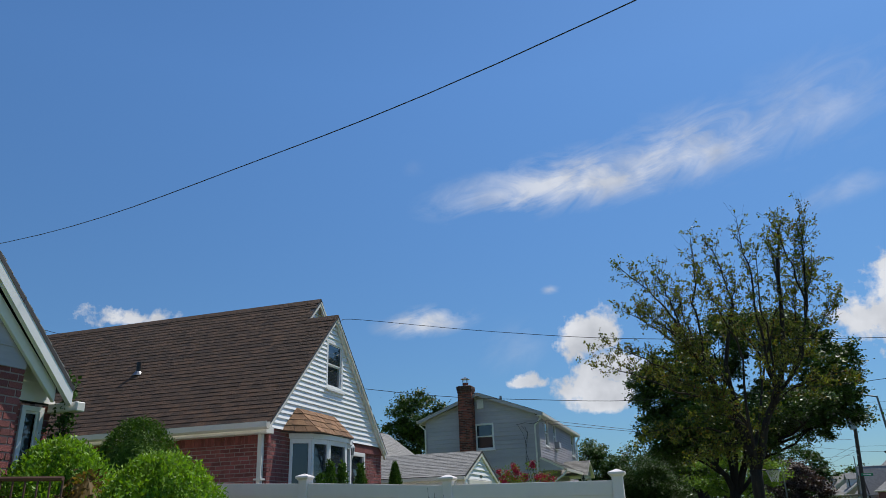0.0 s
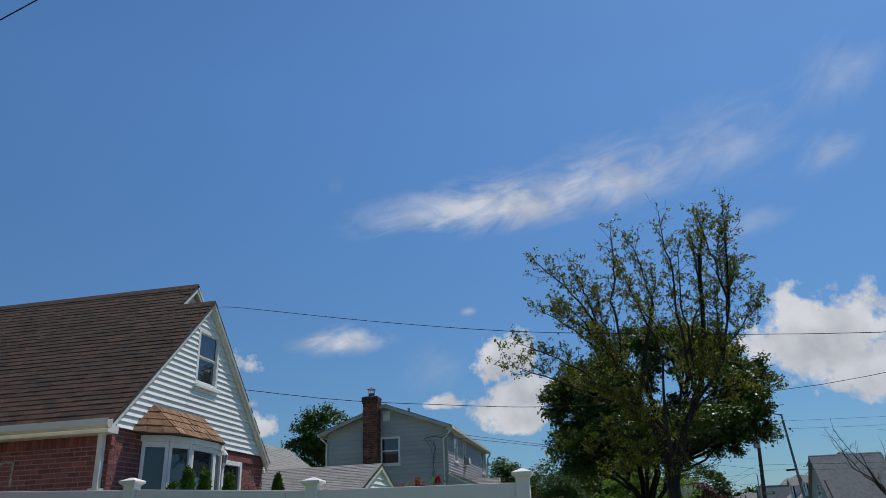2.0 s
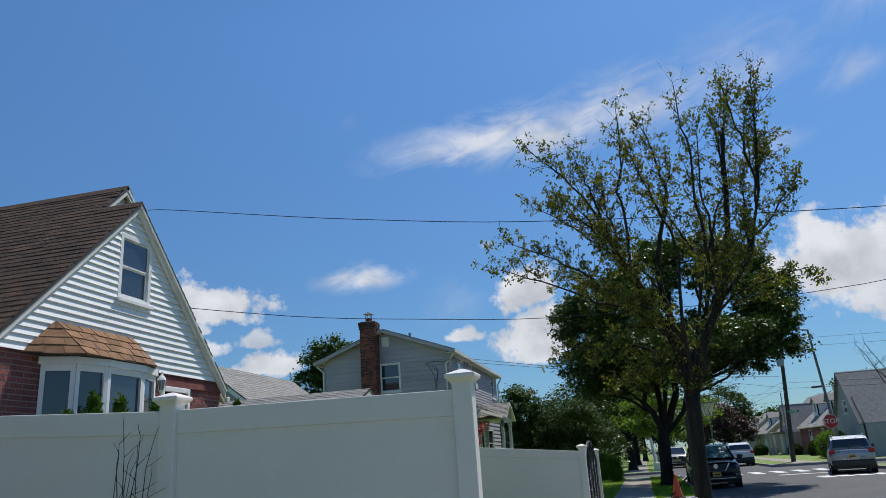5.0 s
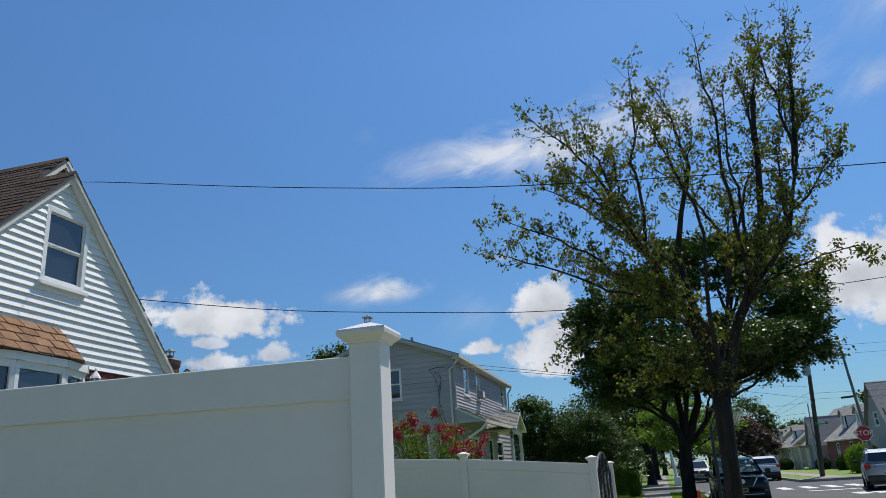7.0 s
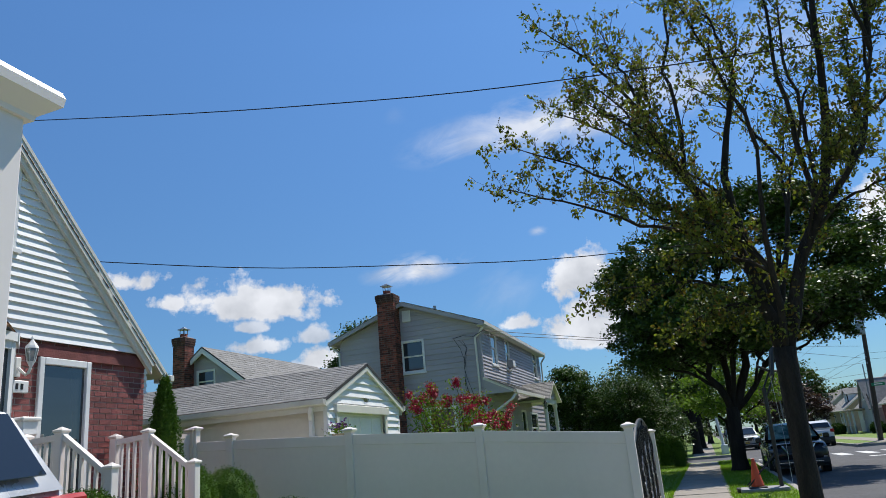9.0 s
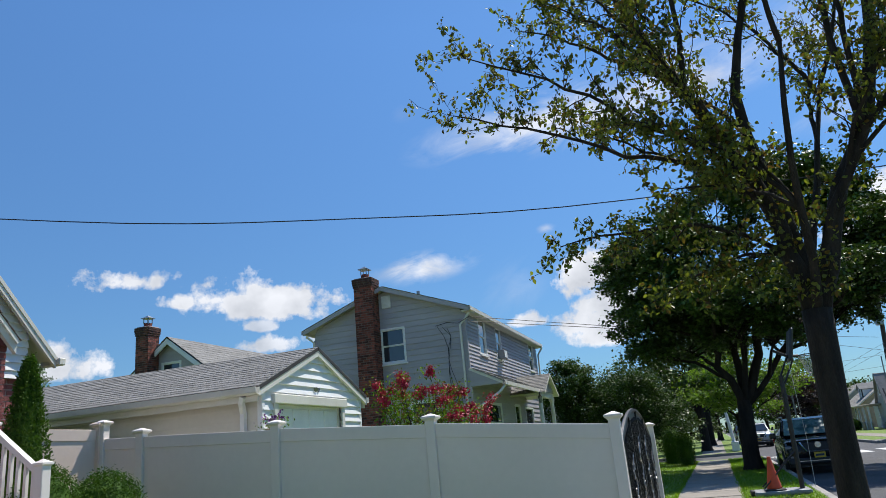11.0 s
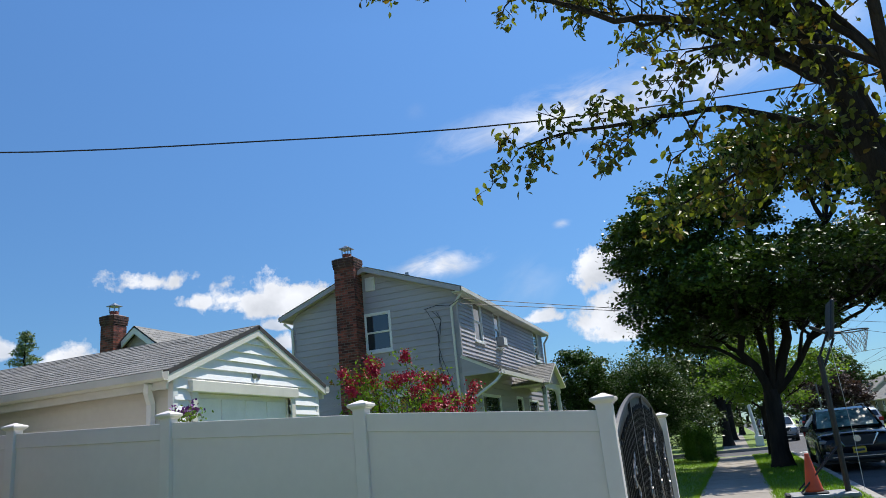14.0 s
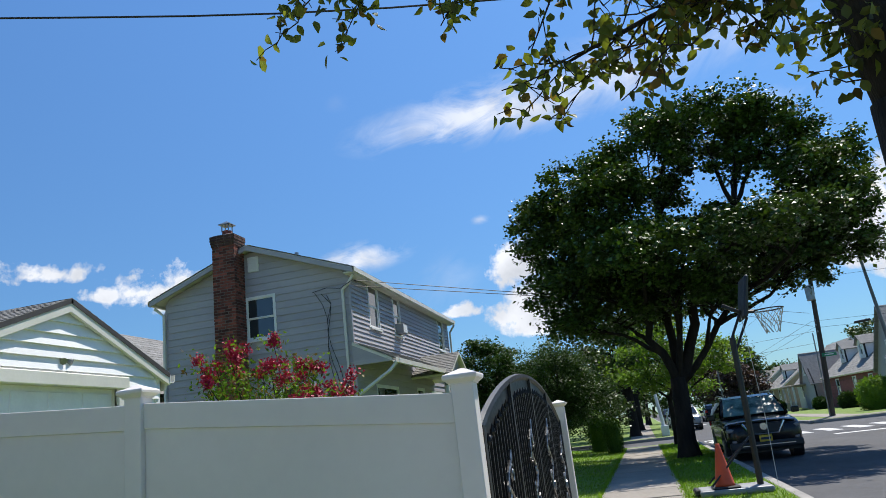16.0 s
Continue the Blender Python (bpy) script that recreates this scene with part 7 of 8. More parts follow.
def flower_basket():
    rng = np.random.default_rng(4)
    t = thing("flower_pot", "pot of purple and yellow-green flowers at the garage corner", "plant pot", at=(-6.0, 21.35, 1.9))
    part("pot", lathe([(0.09, 0), (0.14, 0.26), (0.15, 0.28), (0.12, 0.28)], 12, (-6.0, 21.35, 1.95)), "tan_stone", t)
    part("stand", lathe([(0.12, 0), (0.05, 0.05), (0.05, 1.4), (0.12, 1.45)], 10, (-6.0, 21.35, 0.5)), "iron", t)
    part("leaves", leaf_mesh("leaves", [(-6.0 + a * 0.14, 21.35 + b * 0.14, 2.32 + c * 0.06) for a, b, c in rng.normal(size=(170, 3)) * 0.75], [0.05] * 170, "leaf_light", rng), "leaf_light", t)
    part("flowers", leaf_mesh("flowers", [(-6.0 + a * 0.15, 21.35 + b * 0.15, 2.37 + c * 0.06) for a, b, c in rng.normal(size=(110, 3)) * 0.75], [0.045] * 110, "flower_purple", rng, 0, 0.9), "flower_purple", t, kind="stuff")


flower_basket()


def ivy():
    rng = np.random.default_rng(14)
    t = thing("ivy", "green ivy climbing the corner of the brick house", "ivy", at=(-6.2, 6.15, 0.6))
    pts, wood = [], bmesh.new()
    for k in range(7):
        x0, y0 = -6.27 + rng.uniform(-0.02, 0.03), 6.1 + rng.uniform(0, 0.14)
        top = rng.uniform(2.7, 3.45)
        p, _ = limb(wood, (x0, y0, 0.6), (x0 + (0.14 if top > 2.9 else 0.03), y0 + rng.uniform(-0.04, 0.08), top), 0.012, 0.005, rng, 0.04, 10, 4)
        for q in p:
            n = 34
            pts.append(np.array(q) + rng.normal(size=(n, 3)) * np.array([0.025, 0.045, 0.1]) + np.array([0.035, 0, 0]))
    part("stems", wood, "bark", t)
    p = np.concatenate(pts)
    part("leaves", leaf_mesh("leaves", p, rng.uniform(0.03, 0.055, len(p)), "leaf_mid", rng, 0.5, 0.9), "leaf_mid", t)
    w = thing("dry_weed", "dry leggy weed standing against the white fence", "plant", at=(-3.05, 9.3, 0.3))
    wood = bmesh.new()
    for k in range(9):
        tip = Vector((-3.08 + rng.normal() * 0.07, 9.32 + rng.uniform(-0.1, 0.1), rng.uniform(1.75, 2.12)))
        p, _ = limb(wood, (-3.1 + rng.normal() * 0.02, 9.3, 0.3), tip, 0.007, 0.002, rng, 0.04, 8, 4)
        for q in p[3:]:
            limb(wood, q, q + Vector((rng.normal() * 0.07, rng.normal() * 0.05, 0.08)), 0.003, 0.0015, rng, 0.1, 2, 3)
    part("stems", wood, "bark", w)


ivy()


# ---- vehicles ----
def suv(label, paint, front=True, shade=False, name="car"):
    """A sport utility vehicle at the origin, its nose towards -y. Returns the root."""
    c = thing(name, label, "car")
    L, W, H = 4.9, 0.96, 1.72
    bm = bmesh.new()
    rings = []
    for y, hw, z0, z1 in ((-2.47, 0.68, 0.42, 0.76), (-2.43, 0.84, 0.36, 0.9), (-2.28, 0.92, 0.31, 0.98), (-1.95, 0.95, 0.3, 1.03), (-1.5, 0.96, 0.3, 1.07), (-1.1, 0.96, 0.3, 1.12),
                          (0.0, 0.96, 0.3, 1.14), (1.6, 0.96, 0.3, 1.14), (2.2, 0.94, 0.34, 1.13), (2.38, 0.9, 0.4, 1.06), (2.43, 0.8, 0.46, 0.94)):
        hh = z1 - z0
        half_ring = [(0.0, z0), (hw * 0.9, z0), (hw * 0.985, z0 + 0.15 * hh), (hw, z0 + 0.45 * hh), (hw * 0.99, z0 + 0.72 * hh), (hw * 0.955, z1 - 0.09 * hh), (hw * 0.88, z1 - 0.02 * hh), (hw * 0.5, z1 + 0.012), (0.0, z1 + 0.02)]
        loop = half_ring + [(-x, z) for x, z in half_ring[-2:0:-1]]
        rings.append([bm.verts.new((x, y, z)) for x, z in loop])
    for ra, rb in zip(rings, rings[1:]):
        for k in range(len(ra)):
            bm.faces.new((ra[k], ra[(k + 1) % len(ra)], rb[(k + 1) % len(ra)], rb[k]))
    bm.faces.new(rings[0])
    bm.faces.new(rings[-1][::-1])
    bmesh.ops.recalc_face_normals(bm, faces=bm.faces)
    body = part("body", bm, paint, c, smooth=True)
    roofline = [(-1.2, 1.1), (-0.45, 1.64), (0.0, 1.71), (1.6, 1.69), (2.1, 1.55), (2.36, 1.1)]
    bm = bmesh.new()
    def half(z):
        return W - 0.05 - (z - 1.1) * 0.32
    left, right = [bm.verts.new((-half(z), y, z)) for y, z in roofline], [bm.verts.new((half(z), y, z)) for y, z in roofline]
    for i in range(5):
        bm.faces.new((left[i], right[i], right[i + 1], left[i + 1]))
    bm.faces.new(left[::-1])
    bm.faces.new(right)
    bm.faces.new((left[0], left[5], right[5], right[0]))
    bmesh.ops.recalc_face_normals(bm, faces=bm.faces)
    bmesh.ops.bevel(bm, geom=list(bm.edges), offset=0.03, segments=2, affect="EDGES")
    part("cabin", bm, paint, c)
    def pane(pts, nm="pane", mat="glass_dark", off=(0, 0, 0), th=0.012):
        bm = bmesh.new()
        v = [Vector(p) + Vector(off) for p in pts]
        n = (v[1] - v[0]).cross(v[2] - v[0]).normalized() * th
        a, b = [bm.verts.new(p) for p in v], [bm.verts.new(p + n) for p in v]
        bm.faces.new(a[::-1])
        bm.faces.new(b)
        for i in range(len(v)):
            j = (i + 1) % len(v)
            bm.faces.new((a[i], a[j], b[j], b[i]))
        bmesh.ops.recalc_face_normals(bm, faces=bm.faces)
        return part(nm, bm, mat, c)
    pane([(-0.8, -1.13, 1.155), (0.8, -1.13, 1.155), (0.68, -0.5, 1.61), (-0.68, -0.5, 1.61)], "windscreen", "sunshade" if shade else "glass_dark", (0, -0.015, 0.012))
    pane([(0.76, 2.32, 1.2), (-0.76, 2.32, 1.2), (-0.68, 2.13, 1.53), (0.68, 2.13, 1.53)], "rear_window", "glass_dark", (0, 0.014, 0.008))
    for s in (-1, 1):
        for y0, y1, a0, a1 in ((-0.95, 0.1, -0.4, 0.1), (0.18, 1.15, 0.18, 1.15), (1.22, 2.1, 1.22, 1.9)):
            z0, z1 = 1.17, 1.58
            p = [(s * (half(z0) + 0.006), y0, z0), (s * (half(z0) + 0.006), y1, z0), (s * (half(z1) + 0.006), a1, z1), (s * (half(z1) + 0.006), a0, z1)]
            pane(p if s > 0 else p[::-1], "side_window")
        m = part("mirror", bevelled(s * 1.12 - 0.1, -0.98, 1.1, s * 1.12 + 0.1, -0.86, 1.26, 0.03, 2), "car_black", c)
        part("roof_rail", tubed([(s * 0.68, -0.2, 1.73), (s * 0.68, 0.2, 1.77), (s * 0.68, 1.5, 1.76), (s * 0.66, 1.8, 1.7)], 0.02, 6), "metal", c)
        part("headlight", bevelled(s * 0.76 - 0.17, -2.44, 0.76, s * 0.76 + 0.13, -2.2, 0.87, 0.03, 2), "lens_clear", c)
        part("tail_light", bevelled(s * 0.82 - 0.13, 2.3, 0.9, s * 0.82 + 0.12, 2.44, 1.1, 0.02), "lens_red", c)
        part("fog_light", bevelled(s * 0.75 - 0.08, -2.46, 0.5, s * 0.75 + 0.08, -2.4, 0.56, 0.01), "lens_clear", c)
        for y in (-1.5, 1.42):
            wl = part("wheel", tubed([(s * 0.74, y, 0.36), (s * 0.97, y, 0.36)], 0.36, 20), "rubber", c)
            part("rim", tubed([(s * 0.96, y, 0.36), (s * 0.985, y, 0.36)], [0.24, 0.2], 16), "metal", wl)
            part("wheel_arch", tubed([(s * 0.7, y, 0.4), (s * 0.965, y, 0.4)], 0.43, 20), "black_plastic", c)
    part("grille", bevelled(-0.5, -2.475, 0.66, 0.5, -2.4, 0.95, 0.03), "black_plastic", c)
    part("grille_trim", tubed([(-0.52, -2.47, 0.96), (-0.34, -2.49, 0.68), (0.34, -2.49, 0.68), (0.52, -2.47, 0.96)], 0.035, 6), "chrome", c)
    part("badge", lathe([(0.09, 0), (0.09, 0.02)], 16), "chrome", c).matrix_basis = pose(0, -2.48, 0.86, 90, 0, 0)
    part("bumper", bevelled(-0.9, -2.5, 0.3, 0.9, -2.3, 0.5, 0.05, 2), "black_plastic", c)
    part("bumper_strip", bevelled(-0.7, -2.515, 0.38, 0.7, -2.49, 0.42, 0.01), "chrome", c)
    part("rear_bumper", bevelled(-0.9, 2.3, 0.35, 0.9, 2.5, 0.62, 0.05, 2), "black_plastic", c)
    for y, z, s in ((-2.5, 0.56, -1), (2.44, 0.78, 1)):
        pl = part("number_plate", bevelled(-0.16, y - 0.012, z - 0.08, 0.16, y + 0.012, z + 0.08, 0.004), "plate", c)
        part("bar", boxed(-0.12, y + s * 0.013 - 0.002, z - 0.03, 0.12, y + s * 0.013 + 0.002, z + 0.03), "plate_ink", pl)
    part("wiper", tubed([(-0.3, 2.36, 1.22), (0.15, 2.35, 1.25)], 0.012, 5), "black_plastic", c)
    part("underbody", boxed(-0.85, -2.2, 0.22, 0.85, 2.2, 0.45), "black_plastic", c)
    return c


black = suv("black sport utility car parked at the kerb, sunshade in windscreen", "car_black", shade=True)
black.matrix_basis = pose(3.72, 38.9, ROAD_Z, 0, 0, -1.5)
silver = suv("silver sport utility car waiting at the crossing", "car_silver")
silver.matrix_basis = pose(10.9, 45.2, ROAD_Z, 0, 0, 168)
white = suv("white sport utility car parked beyond the side street", "car_white")
white.matrix_basis = pose(8.6, 66.5, ROAD_Z, 0, 0, 178)
drive_car = suv("pale blue-grey car parked on the driveway behind the fence", "car_silver")
drive_car.matrix_basis = pose(-5.3, 11.15, 0.5, 0, 3.0, -91)
for i, (x, y, kind) in enumerate(((3.9, 72, "car_silver"), (3.9, 79, "car_white"), (4.0, 88, "car_black"), (8.4, 96, "car_black"))):
    far_car = suv("car parked far down the street", kind)
    far_car.matrix_basis = pose(x + 0.4, y, ROAD_Z, 0, 0, 180 if x > 6 else 0)


# ---- basketball hoop and cone ----
def tilted(bm, degrees, at):
    """Turn a mesh about the y axis and set it at a place."""
    bmesh.ops.transform(bm, matrix=pose(*at, 0, degrees, 0), verts=bm.verts)
    return bm


def hoop():
    t = thing("basketball_hoop", "portable black basketball hoop with torn net on the verge", "basketball hoop", at=(2.2, 28.6, BASE_Z))
    bx, by, z = 2.14, 28.5, BASE_Z
    part("base", bevelled(bx - 0.95, by - 0.35, z, bx + 0.15, by + 0.4, z + 0.1, 0.035, 2), "grey_plastic", t, "pale weathered plastic base")
    part("base_lid", bevelled(bx - 1.02, by - 0.2, z + 0.02, bx - 0.93, by + 0.2, z + 0.12, 0.02), "black_plastic", t)
    top = Vector((bx + 0.05, by, 2.58))
    part("pole", tubed([(bx, by, z + 0.1), top], 0.05, 10), "iron", t)
    for s in (-0.12, 0.12):
        part("brace", tubed([(bx - 0.75, by + s * 2, z + 0.15), (bx, by + s * 0.3, z + 0.85)], 0.016, 6), "iron", t)
    for a, b in (((0, 0, 0), (0.22, 0, 0.42)), ((0.02, 0, -0.22), (0.3, 0, 0.3))):
        part("arm", tubed([top + Vector(a), top + Vector(b)], 0.022, 6), "iron", t)
    part("counterweight_arm", tilted(bevelled(-0.3, -0.03, -0.03, 0.1, 0.03, 0.03, 0.01), 30, (bx + 0.25, by, 2.98)), "iron", t)
    board = part("backboard", tilted(bevelled(-0.035, -0.3, -0.36, 0.035, 0.42, 0.36, 0.03), 12, (bx + 0.36, by, 3.2)), "black_plastic", t, "dark backboard seen edge-on")
    c = Vector((bx + 0.7, by, 2.96))
    part("rim", tubed([c + Vector((0.23 * math.cos(a * math.pi / 12), 0.23 * math.sin(a * math.pi / 12), 0)) for a in range(25)], 0.011, 6), "iron", t)
    part("rim_bracket", tubed([(bx + 0.3, by, 2.97), (bx + 0.48, by, 2.96)], 0.03, 6), "iron", t)
    rng = random.Random(2)
    net = bmesh.new()
    for k in range(12):
        a = k * math.pi / 6
        pts = [c + Vector((0.23 * math.cos(a), 0.23 * math.sin(a), 0))]
        for j in range(1, 6):
            aa = a + (0.26 if j % 2 else 0)
            r = 0.23 - 0.025 * j
            pts.append(c + Vector((r * math.cos(aa), r * math.sin(aa), -0.075 * j - rng.uniform(0, 0.02))))
        tube(net, pts[: rng.choice((4, 5, 6, 6))], 0.006, 4)
        tube(net, [c + Vector(((0.23 - 0.025 * j) * math.cos(a - (0.26 if j % 2 else 0)), (0.23 - 0.025 * j) * math.sin(a - (0.26 if j % 2 else 0)), -0.075 * j)) for j in range(rng.choice((4, 5, 6)))], 0.006, 4)
    part("net", net, "net", t, "torn white net")
    part("cord", tubed([(bx + 0.25, by - 0.05, 2.9), (bx + 0.28, by - 0.05, 1.2), (bx + 0.25, by - 0.05, z + 0.1)], 0.006, 4), "net", t)
    k = thing("traffic_cone", "orange traffic cone with black base on the hoop's base", "traffic cone", at=(1.6, 28.4, BASE_Z + 0.1))
    part("cone", lathe([(0.155, 0.0), (0.145, 0.04), (0.035, 0.63), (0.03, 0.65), (0.02, 0.65)], 20, (1.6, 28.4, BASE_Z + 0.13)), "orange", k, smooth=True)
    part("cone_base", bevelled(1.39, 28.19, BASE_Z + 0.1, 1.81, 28.61, BASE_Z + 0.135, 0.015), "black_plastic", k)


hoop()


# ---- poles, signs, wires ----
def utility_pole():
    t = thing("utility_pole", "dark wooden utility pole with grey transformer", "utility pole", at=(11.75, 62.6, BASE_Z))
    part("pole", tubed([(11.75, 62.6, -0.1), (12.45, 62.6, 9.1)], [0.17, 0.12], 10), "pole_wood", t)
    part("transformer", lathe([(0.2, 0), (0.24, 0.04), (0.24, 0.85), (0.2, 0.92), (0.05, 0.95)], 14, (12.1, 62.3, 6.9)), "metal", t, "grey transformer can")
    part("bracket", tubed([(12.15, 62.35, 7.0), (12.27, 62.55, 7.0)], 0.04, 6), "metal", t)
    for z in (5.0, 5.4, 5.7):
        part("insulator", lathe([(0.03, 0), (0.05, 0.06), (0.02, 0.12)], 8, (12.05, 62.45, z)), "metal", t)
    part("riser", tubed([(11.6, 62.46, 0.2), (11.75, 62.46, 5.0)], 0.035, 6), "metal", t)
    s = thing("street_sign", "green street name sign on the utility pole", "street sign", at=(12.2, 62.4, 3.6))
    part("blade", bevelled(11.95, 62.38, 3.55, 12.75, 62.42, 3.75, 0.01), "sign_green", s)
    part("bar", boxed(12.1, 62.372, 3.62, 12.6, 62.378, 3.68), "sign_white", s)
    return t


def street_lamp(x, y, h, arm, label, base=(0, 0)):
    t = thing("street_lamp", label, "street lamp", "street lamps", at=(x, y, BASE_Z))
    part("pole", tubed([(x + base[0], y, 0.0), (x, y, h)], [0.1, 0.06], 10), "pole_metal", t)
    part("pole_base", lathe([(0.2, 0), (0.18, 0.5), (0.11, 0.6)], 8, (x + base[0], y, BASE_Z)), "pole_metal", t)
    part("arm", tubed([(x, y, h - 0.05), (x + arm * 0.5, y, h + 0.08), (x + arm, y, h + 0.12)], [0.05, 0.035, 0.03], 8), "pole_metal", t)
    part("lamp_head", bevelled(x + arm - 0.35, y - 0.1, h + 0.08, x + arm + 0.05, y + 0.1, h + 0.18, 0.03), "pole_metal", t)
    return t


def stop_sign():
    t = thing("stop_sign", "red octagonal stop sign on a metal post", "stop sign", at=(11.46, 49.5, BASE_Z))
    x, y, z, r = 11.46, 49.5, 2.52, 0.41
    oct_ = [(x + r * math.cos(math.pi / 8 + k * math.pi / 4), z + r * math.sin(math.pi / 8 + k * math.pi / 4)) for k in range(8)]
    bm = bmesh.new()
    prism(bm, oct_, 1, y - 0.012, y + 0.004)
    part("border", bm, "sign_white", t)
    bm = bmesh.new()
    prism(bm, [(x + (a - x) * 0.94, z + (b - z) * 0.94) for a, b in oct_], 1, y - 0.018, y - 0.011)
    part("face", bm, "sign_red", t)
    cu = bpy.data.curves.new("stop_text", "FONT")
    cu.body, cu.size, cu.align_x, cu.align_y, cu.extrude = "STOP", 0.36, "CENTER", "CENTER", 0.003
    ob = new("stop_text", cu)
    dg = bpy.context.evaluated_depsgraph_get()
    me = bpy.data.meshes.new_from_object(ob.evaluated_get(dg))
    bpy.data.objects.remove(ob)
    me.materials.clear()
    me.materials.append(M["sign_white"])
    w = part("lettering", me, "sign_white", t, "white word STOP")
    w.matrix_basis = pose(x, y - 0.021, z, 90, 0, 0)
    part("post", tubed([(x + 0.05, y + 0.03, 0.0), (x, y + 0.03, 2.95)], 0.035, 6), "metal", t)


def wire(pts, r, label, n=30):
    """A cable through the given points, smoothly."""
    p = [Vector(q) for q in pts]
    out = []
    for i in range(len(p) - 1):
        a, b, c, d = p[max(i - 1, 0)], p[i], p[i + 1], p[min(i + 2, len(p) - 1)]
        for k in range(n // (len(p) - 1)):
            w = k / (n // (len(p) - 1))
            out.append(0.5 * ((2 * b) + (c - a) * w + (2 * a - 5 * b + 4 * c - d) * w ** 2 + (3 * b - a - 3 * c + d) * w ** 3))
    out.append(p[-1])
    bm = bmesh.new()
    tube(bm, out, r * 0.75, 5)
    return solo("overhead_wire", bm, "cable", label, "wire", "overhead wires")


utility_pole()
street_lamp(11.73, 51.4, 7.95, -1.05, "tall leaning metal street lamp with a short arm", (0.5, 0))
street_lamp(10.6, 100.0, 7.6, -2.2, "metal street lamp far down the street")
stop_sign()
lp = thing("lamp_post", "pale ornamental post beyond the side street", "post", at=(1.7, 60.0, BASE_Z))
part("shaft", tubed([(2.25, 60, BASE_Z), (2.0, 60, 2.9)], [0.12, 0.08], 8), "trim", lp)
part("pedestal", bevelled(2.02, 59.8, BASE_Z, 2.46, 60.2, 0.75, 0.03), "trim", lp)
part("bracket", tubed([(1.75, 60, 3.15), (2.0, 60, 2.85), (2.3, 60, 3.15)], 0.05, 6), "trim", lp)

wire([(-13, 8.33, 6.32), (-7.15, 6.43, 5.3), (-3.5, 5.25, 4.97), (0, 4.11, 4.86), (6, 2.16, 5.17), (12.4, 0.08, 6.18)], 0.006, "thin black service wire running to the corner house")
wire([(-7.2, 14.95, 6.22), (-6.9, 15.3, 6.3), (-3.5, 15.29, 5.63), (0, 15.27, 5.1), (6, 15.24, 4.59), (12.4, 15.2, 4.62)], 0.008, "thin black service wire running to the brick gable")
wire([(-20, 13.8, 8.16), (-13, 16.13, 6.04), (-7.15, 18.08, 4.99), (-3.5, 19.29, 4.66), (0, 20.46, 4.58), (6, 22.46, 4.99), (12.4, 24.59, 6.19)], 0.01, "thick black wire crossing over the fence")
for k, (z0, z1) in enumerate(((5.75, 6.2), (5.6, 5.4))):
    wire([(-6.0, 33.0, z0), (2.5, 42, 5.15 - 0.1 * k), (11.9, 62.6, z1)], 0.014, "black service wire from the grey house to the pole")
for k, z in enumerate((8.9, 8.3, 5.7, 5.3)):
    wire([(11.9, 62.6, z), (11.0, 96, z - 0.9), (10.0, 140, z)], 0.011, "black street wire running along the road")
    wire([(11.9, 62.6, z), (26, 60, z - 0.5), (44, 57, z)], 0.011, "black street wire crossing the corner")
for z in (4.4, 5.1):
    wire([(11.9, 62.6, z), (-14, 72, z - 0.8), (-40, 82, z + 0.4)], 0.011, "black street wire crossing the side street")
sl_ = thing("cable_box", "black cable splice hanging on street wires", "cable box", at=(13.4, 60.5, 5.0))
part("splice", tubed([(13.1, 58.9, 5.0), (13.5, 57.8, 4.96)], 0.07, 8), "cable", sl_)


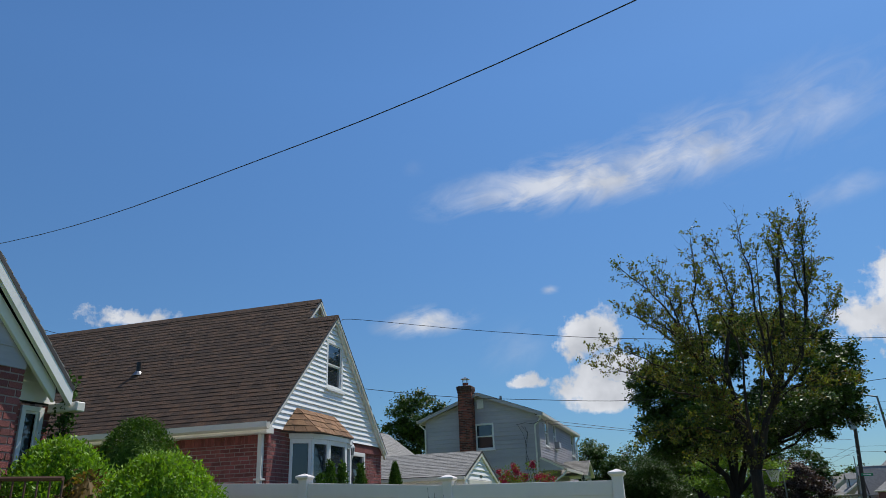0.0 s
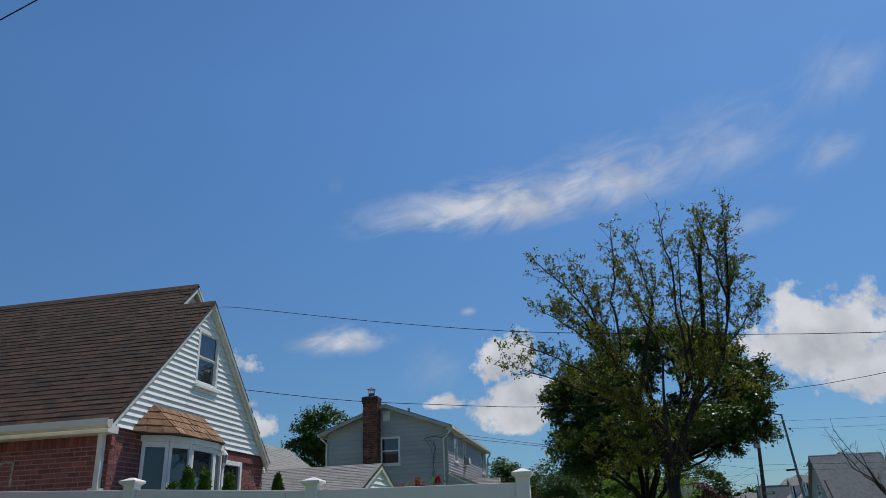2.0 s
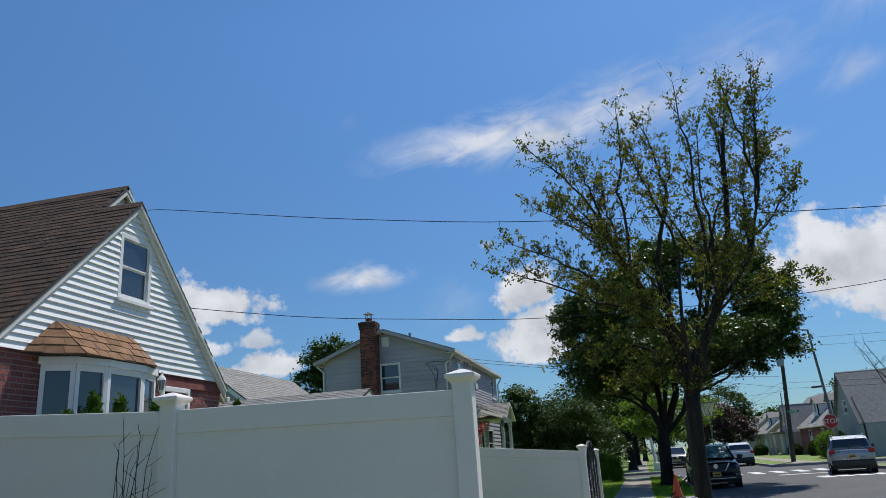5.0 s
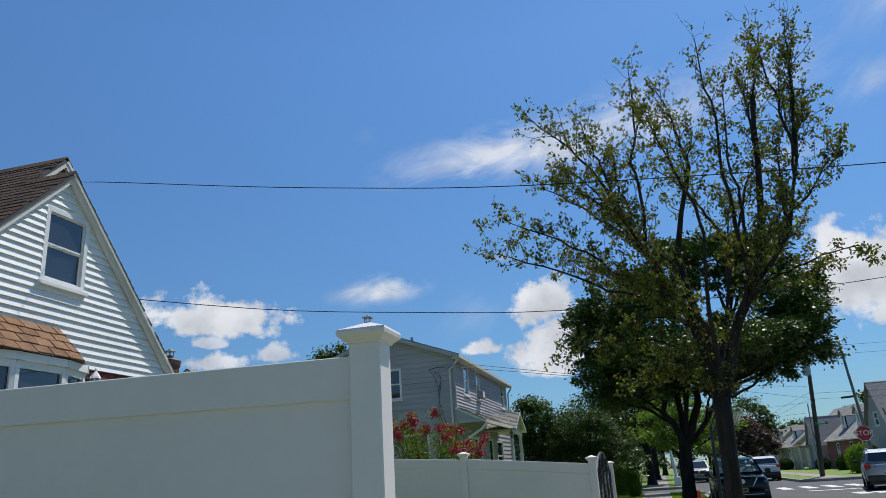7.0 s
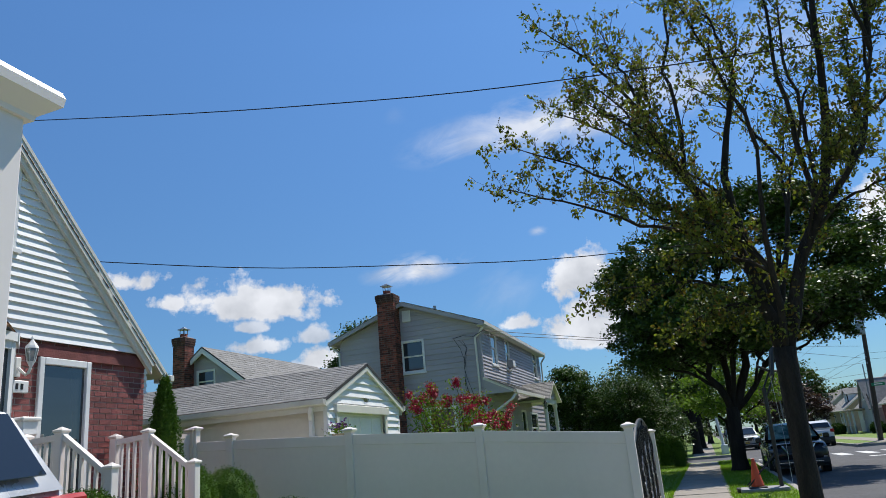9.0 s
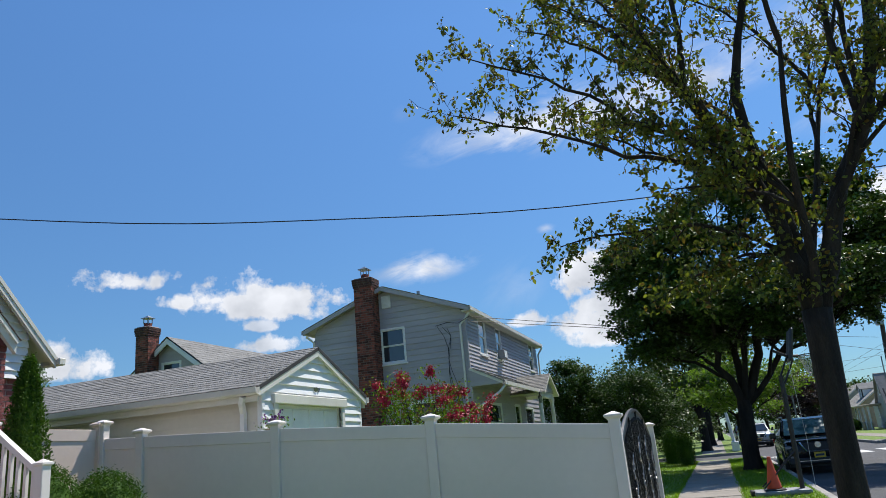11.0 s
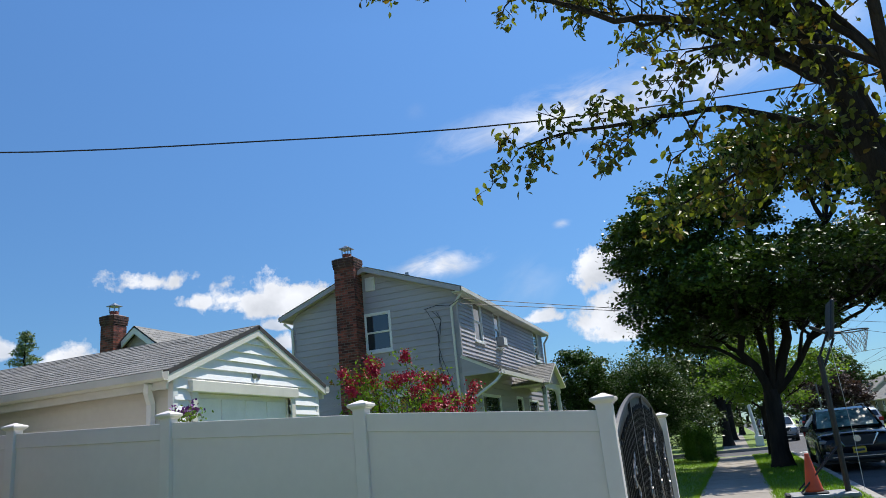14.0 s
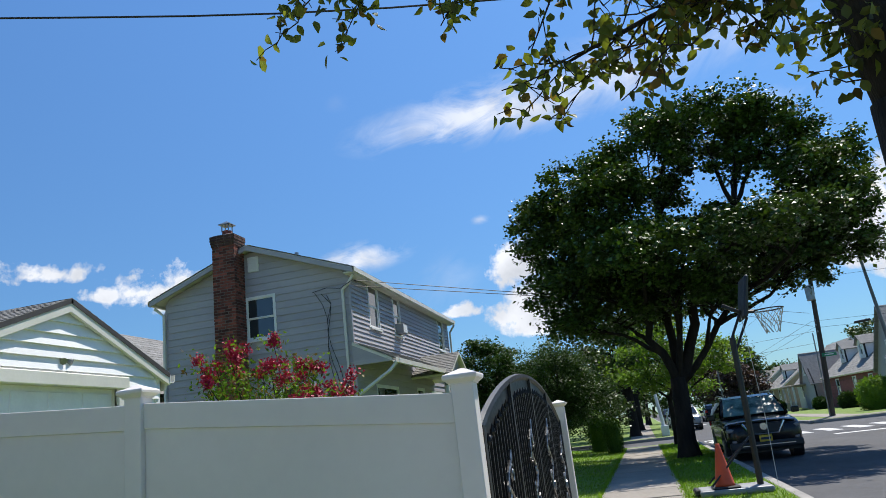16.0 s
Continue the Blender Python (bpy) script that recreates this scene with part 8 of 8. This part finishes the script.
# ---- houses across the road ----
def cape_house(x, y0, y1, wall, label, eave=3.0, ridge=6.2, depth=8.0, dormers=(), roof="shingle_grey", wing=None, windows=()):
    """A small house whose long side faces the road at x; roof ridge along the road."""
    h = thing("house", label, "house", "houses across the road", at=((x + depth / 2), (y0 + y1) / 2, BASE_Z))
    holes = [(y, 1.2, y + 1.0, 2.5) for y in windows]
    board_wall(h, x, lambda z: (y0, y1), BASE_Z, eave, 0.3, wall, holes, 0, -1, 0.012)
    for q in holes:
        window(h, x, q[0], q[2], q[1], q[3], 0, -1)
    xm = x + depth / 2
    for yy, out in ((y0, -1), (y1, 1)):
        sl = (ridge - eave) / (depth / 2)
        board_wall(h, yy, lambda z: (x, x + depth) if z < eave else (x + (z - eave) / sl, x + depth - (z - eave) / sl), BASE_Z, ridge - 0.1, 0.3, wall, [], 1, out, 0.012)
    rise = math.hypot(depth / 2 + 0.3, ridge - eave + 0.2)
    for ex, sgn in ((x - 0.3, 1), (x + depth + 0.3, -1)):
        slab([(ex, y0 - 0.25, eave - 0.2), (ex, y1 + 0.25, eave - 0.2), (xm, y1 + 0.25, ridge), (xm, y0 - 0.25, ridge)], 0.1, "trim", h)
        shingle_slope(h, (ex, y0 - 0.27, eave - 0.2), (0, 1, 0), (sgn * (depth / 2 + 0.3), 0, ridge - eave + 0.2), y1 - y0 + 0.54, rise, roof, tab=0.6, course=0.3)
    for dy in dormers:
        zt, zb, xd = eave + (ridge - eave) * 0.86, eave + (ridge - eave) * 0.28, x + 1.0
        board_wall(h, xd, lambda z: (dy - 0.75, dy + 0.75) if z < zt - 0.55 else (dy - 0.75 * (zt - z) / 0.55, dy + 0.75 * (zt - z) / 0.55), zb, zt - 0.02, 0.25, "white_siding", [(dy - 0.35, zb + 0.25, dy + 0.35, zt - 0.6)], 0, -1, 0.012)
        window(h, xd, dy - 0.35, dy + 0.35, zb + 0.25, zt - 0.6, 0, -1, 0.07)
        bm = bmesh.new()
        prism(bm, [(dy - 0.75, zb), (dy + 0.75, zb), (dy + 0.75, zt - 0.55), (dy, zt), (dy - 0.75, zt - 0.55)], 0, xd + 0.15, xm)
        part("dormer", bm, "white_siding", h)
        for s in (-1, 1):
            slab([(xd - 0.2, dy + s * 0.95, zt - 0.68), (xm, dy + s * 0.95, zt - 0.68), (xm, dy, zt + 0.04), (xd - 0.2, dy, zt + 0.04)], 0.07, "shingle_grey", h, "dormer_roof")
    if wing:
        wy0, wy1, wx, wz = wing
        ym = (wy0 + wy1) / 2
        s = (wz - eave + 0.4) / ((wy1 - wy0) / 2)
        board_wall(h, wx, lambda z: (wy0, wy1) if z < eave - 0.4 else (wy0 + (z - eave + 0.4) / s, wy1 - (z - eave + 0.4) / s), BASE_Z, wz - 0.05, 0.3, "grey_house", [(ym - 0.5, 3.3, ym + 0.5, 4.3)], 0, -1, 0.012)
        window(h, wx, ym - 0.5, ym + 0.5, 3.3, 4.3, 0, -1)
        for yy in (wy0, wy1):
            slab([(wx - 0.25, yy, eave - 0.45), (xm, yy, eave - 0.45), (xm, ym, wz + 0.05), (wx - 0.25, ym, wz + 0.05)], 0.1, "shingle_grey", h, "wing_roof")
        part("wing_side", boxed(wx + 0.15, wy0 + 0.02, BASE_Z, xm, wy0 + 0.14, eave - 0.4), "grey_house", h)
        part("wing_side", boxed(wx + 0.15, wy1 - 0.14, BASE_Z, xm, wy1 - 0.02, eave - 0.4), "grey_house", h)
    return h


cape_house(18.0, 69.9, 88.0, "brick", "red brick house with white dormers and grey roof", 2.9, 6.0, 8.0, (79.0, 84.3), windows=(74.5, 78.5, 83.3), wing=(63.0, 69.8, 16.9, 6.4))
cape_house(18.4, 93.0, 101.0, "grey_house", "pale grey stucco house with steep grey roof", 2.8, 6.4, 8.0, (), windows=(95, 98), wing=(88.6, 92.9, 17.2, 5.3))
cape_house(18.0, 106.0, 116.0, "tan_stone", "tan house with a low grey roof", 2.8, 5.6, 8.0, (109,), windows=(108, 112))
cape_house(18.0, 122.0, 134.0, "grey_house", "grey house far down the street", 2.8, 5.8, 8.0, (126,), windows=(124, 128))
cape_house(-14.0, 62.0, 72.0, "grey_house", "grey house beyond the side street", 2.8, 5.2, 7.5, (), windows=(64, 68))
pv = thing("porch", "small tan porch with white posts on the stucco house", "porch", at=(16.5, 94, BASE_Z))
part("porch_roof", bevelled(15.9, 91.5, 2.35, 18.0, 96.5, 2.55, 0.04), "tan_stone", pv)
for y in (91.8, 94.0, 96.2):
    part("post", boxed(16.0, y, BASE_Z, 16.15, y + 0.15, 2.35), "trim", pv)
part("porch_wall", boxed(16.1, 91.8, BASE_Z, 16.2, 96.3, 0.9), "tan_stone", pv)
gw = thing("garden_wall", "low pale garden wall beside the lawn", "wall", at=(15, 104, BASE_Z))
part("wall", bevelled(13.6, 97.0, BASE_Z, 13.9, 116.0, 1.0, 0.03), "cream_trim", gw)
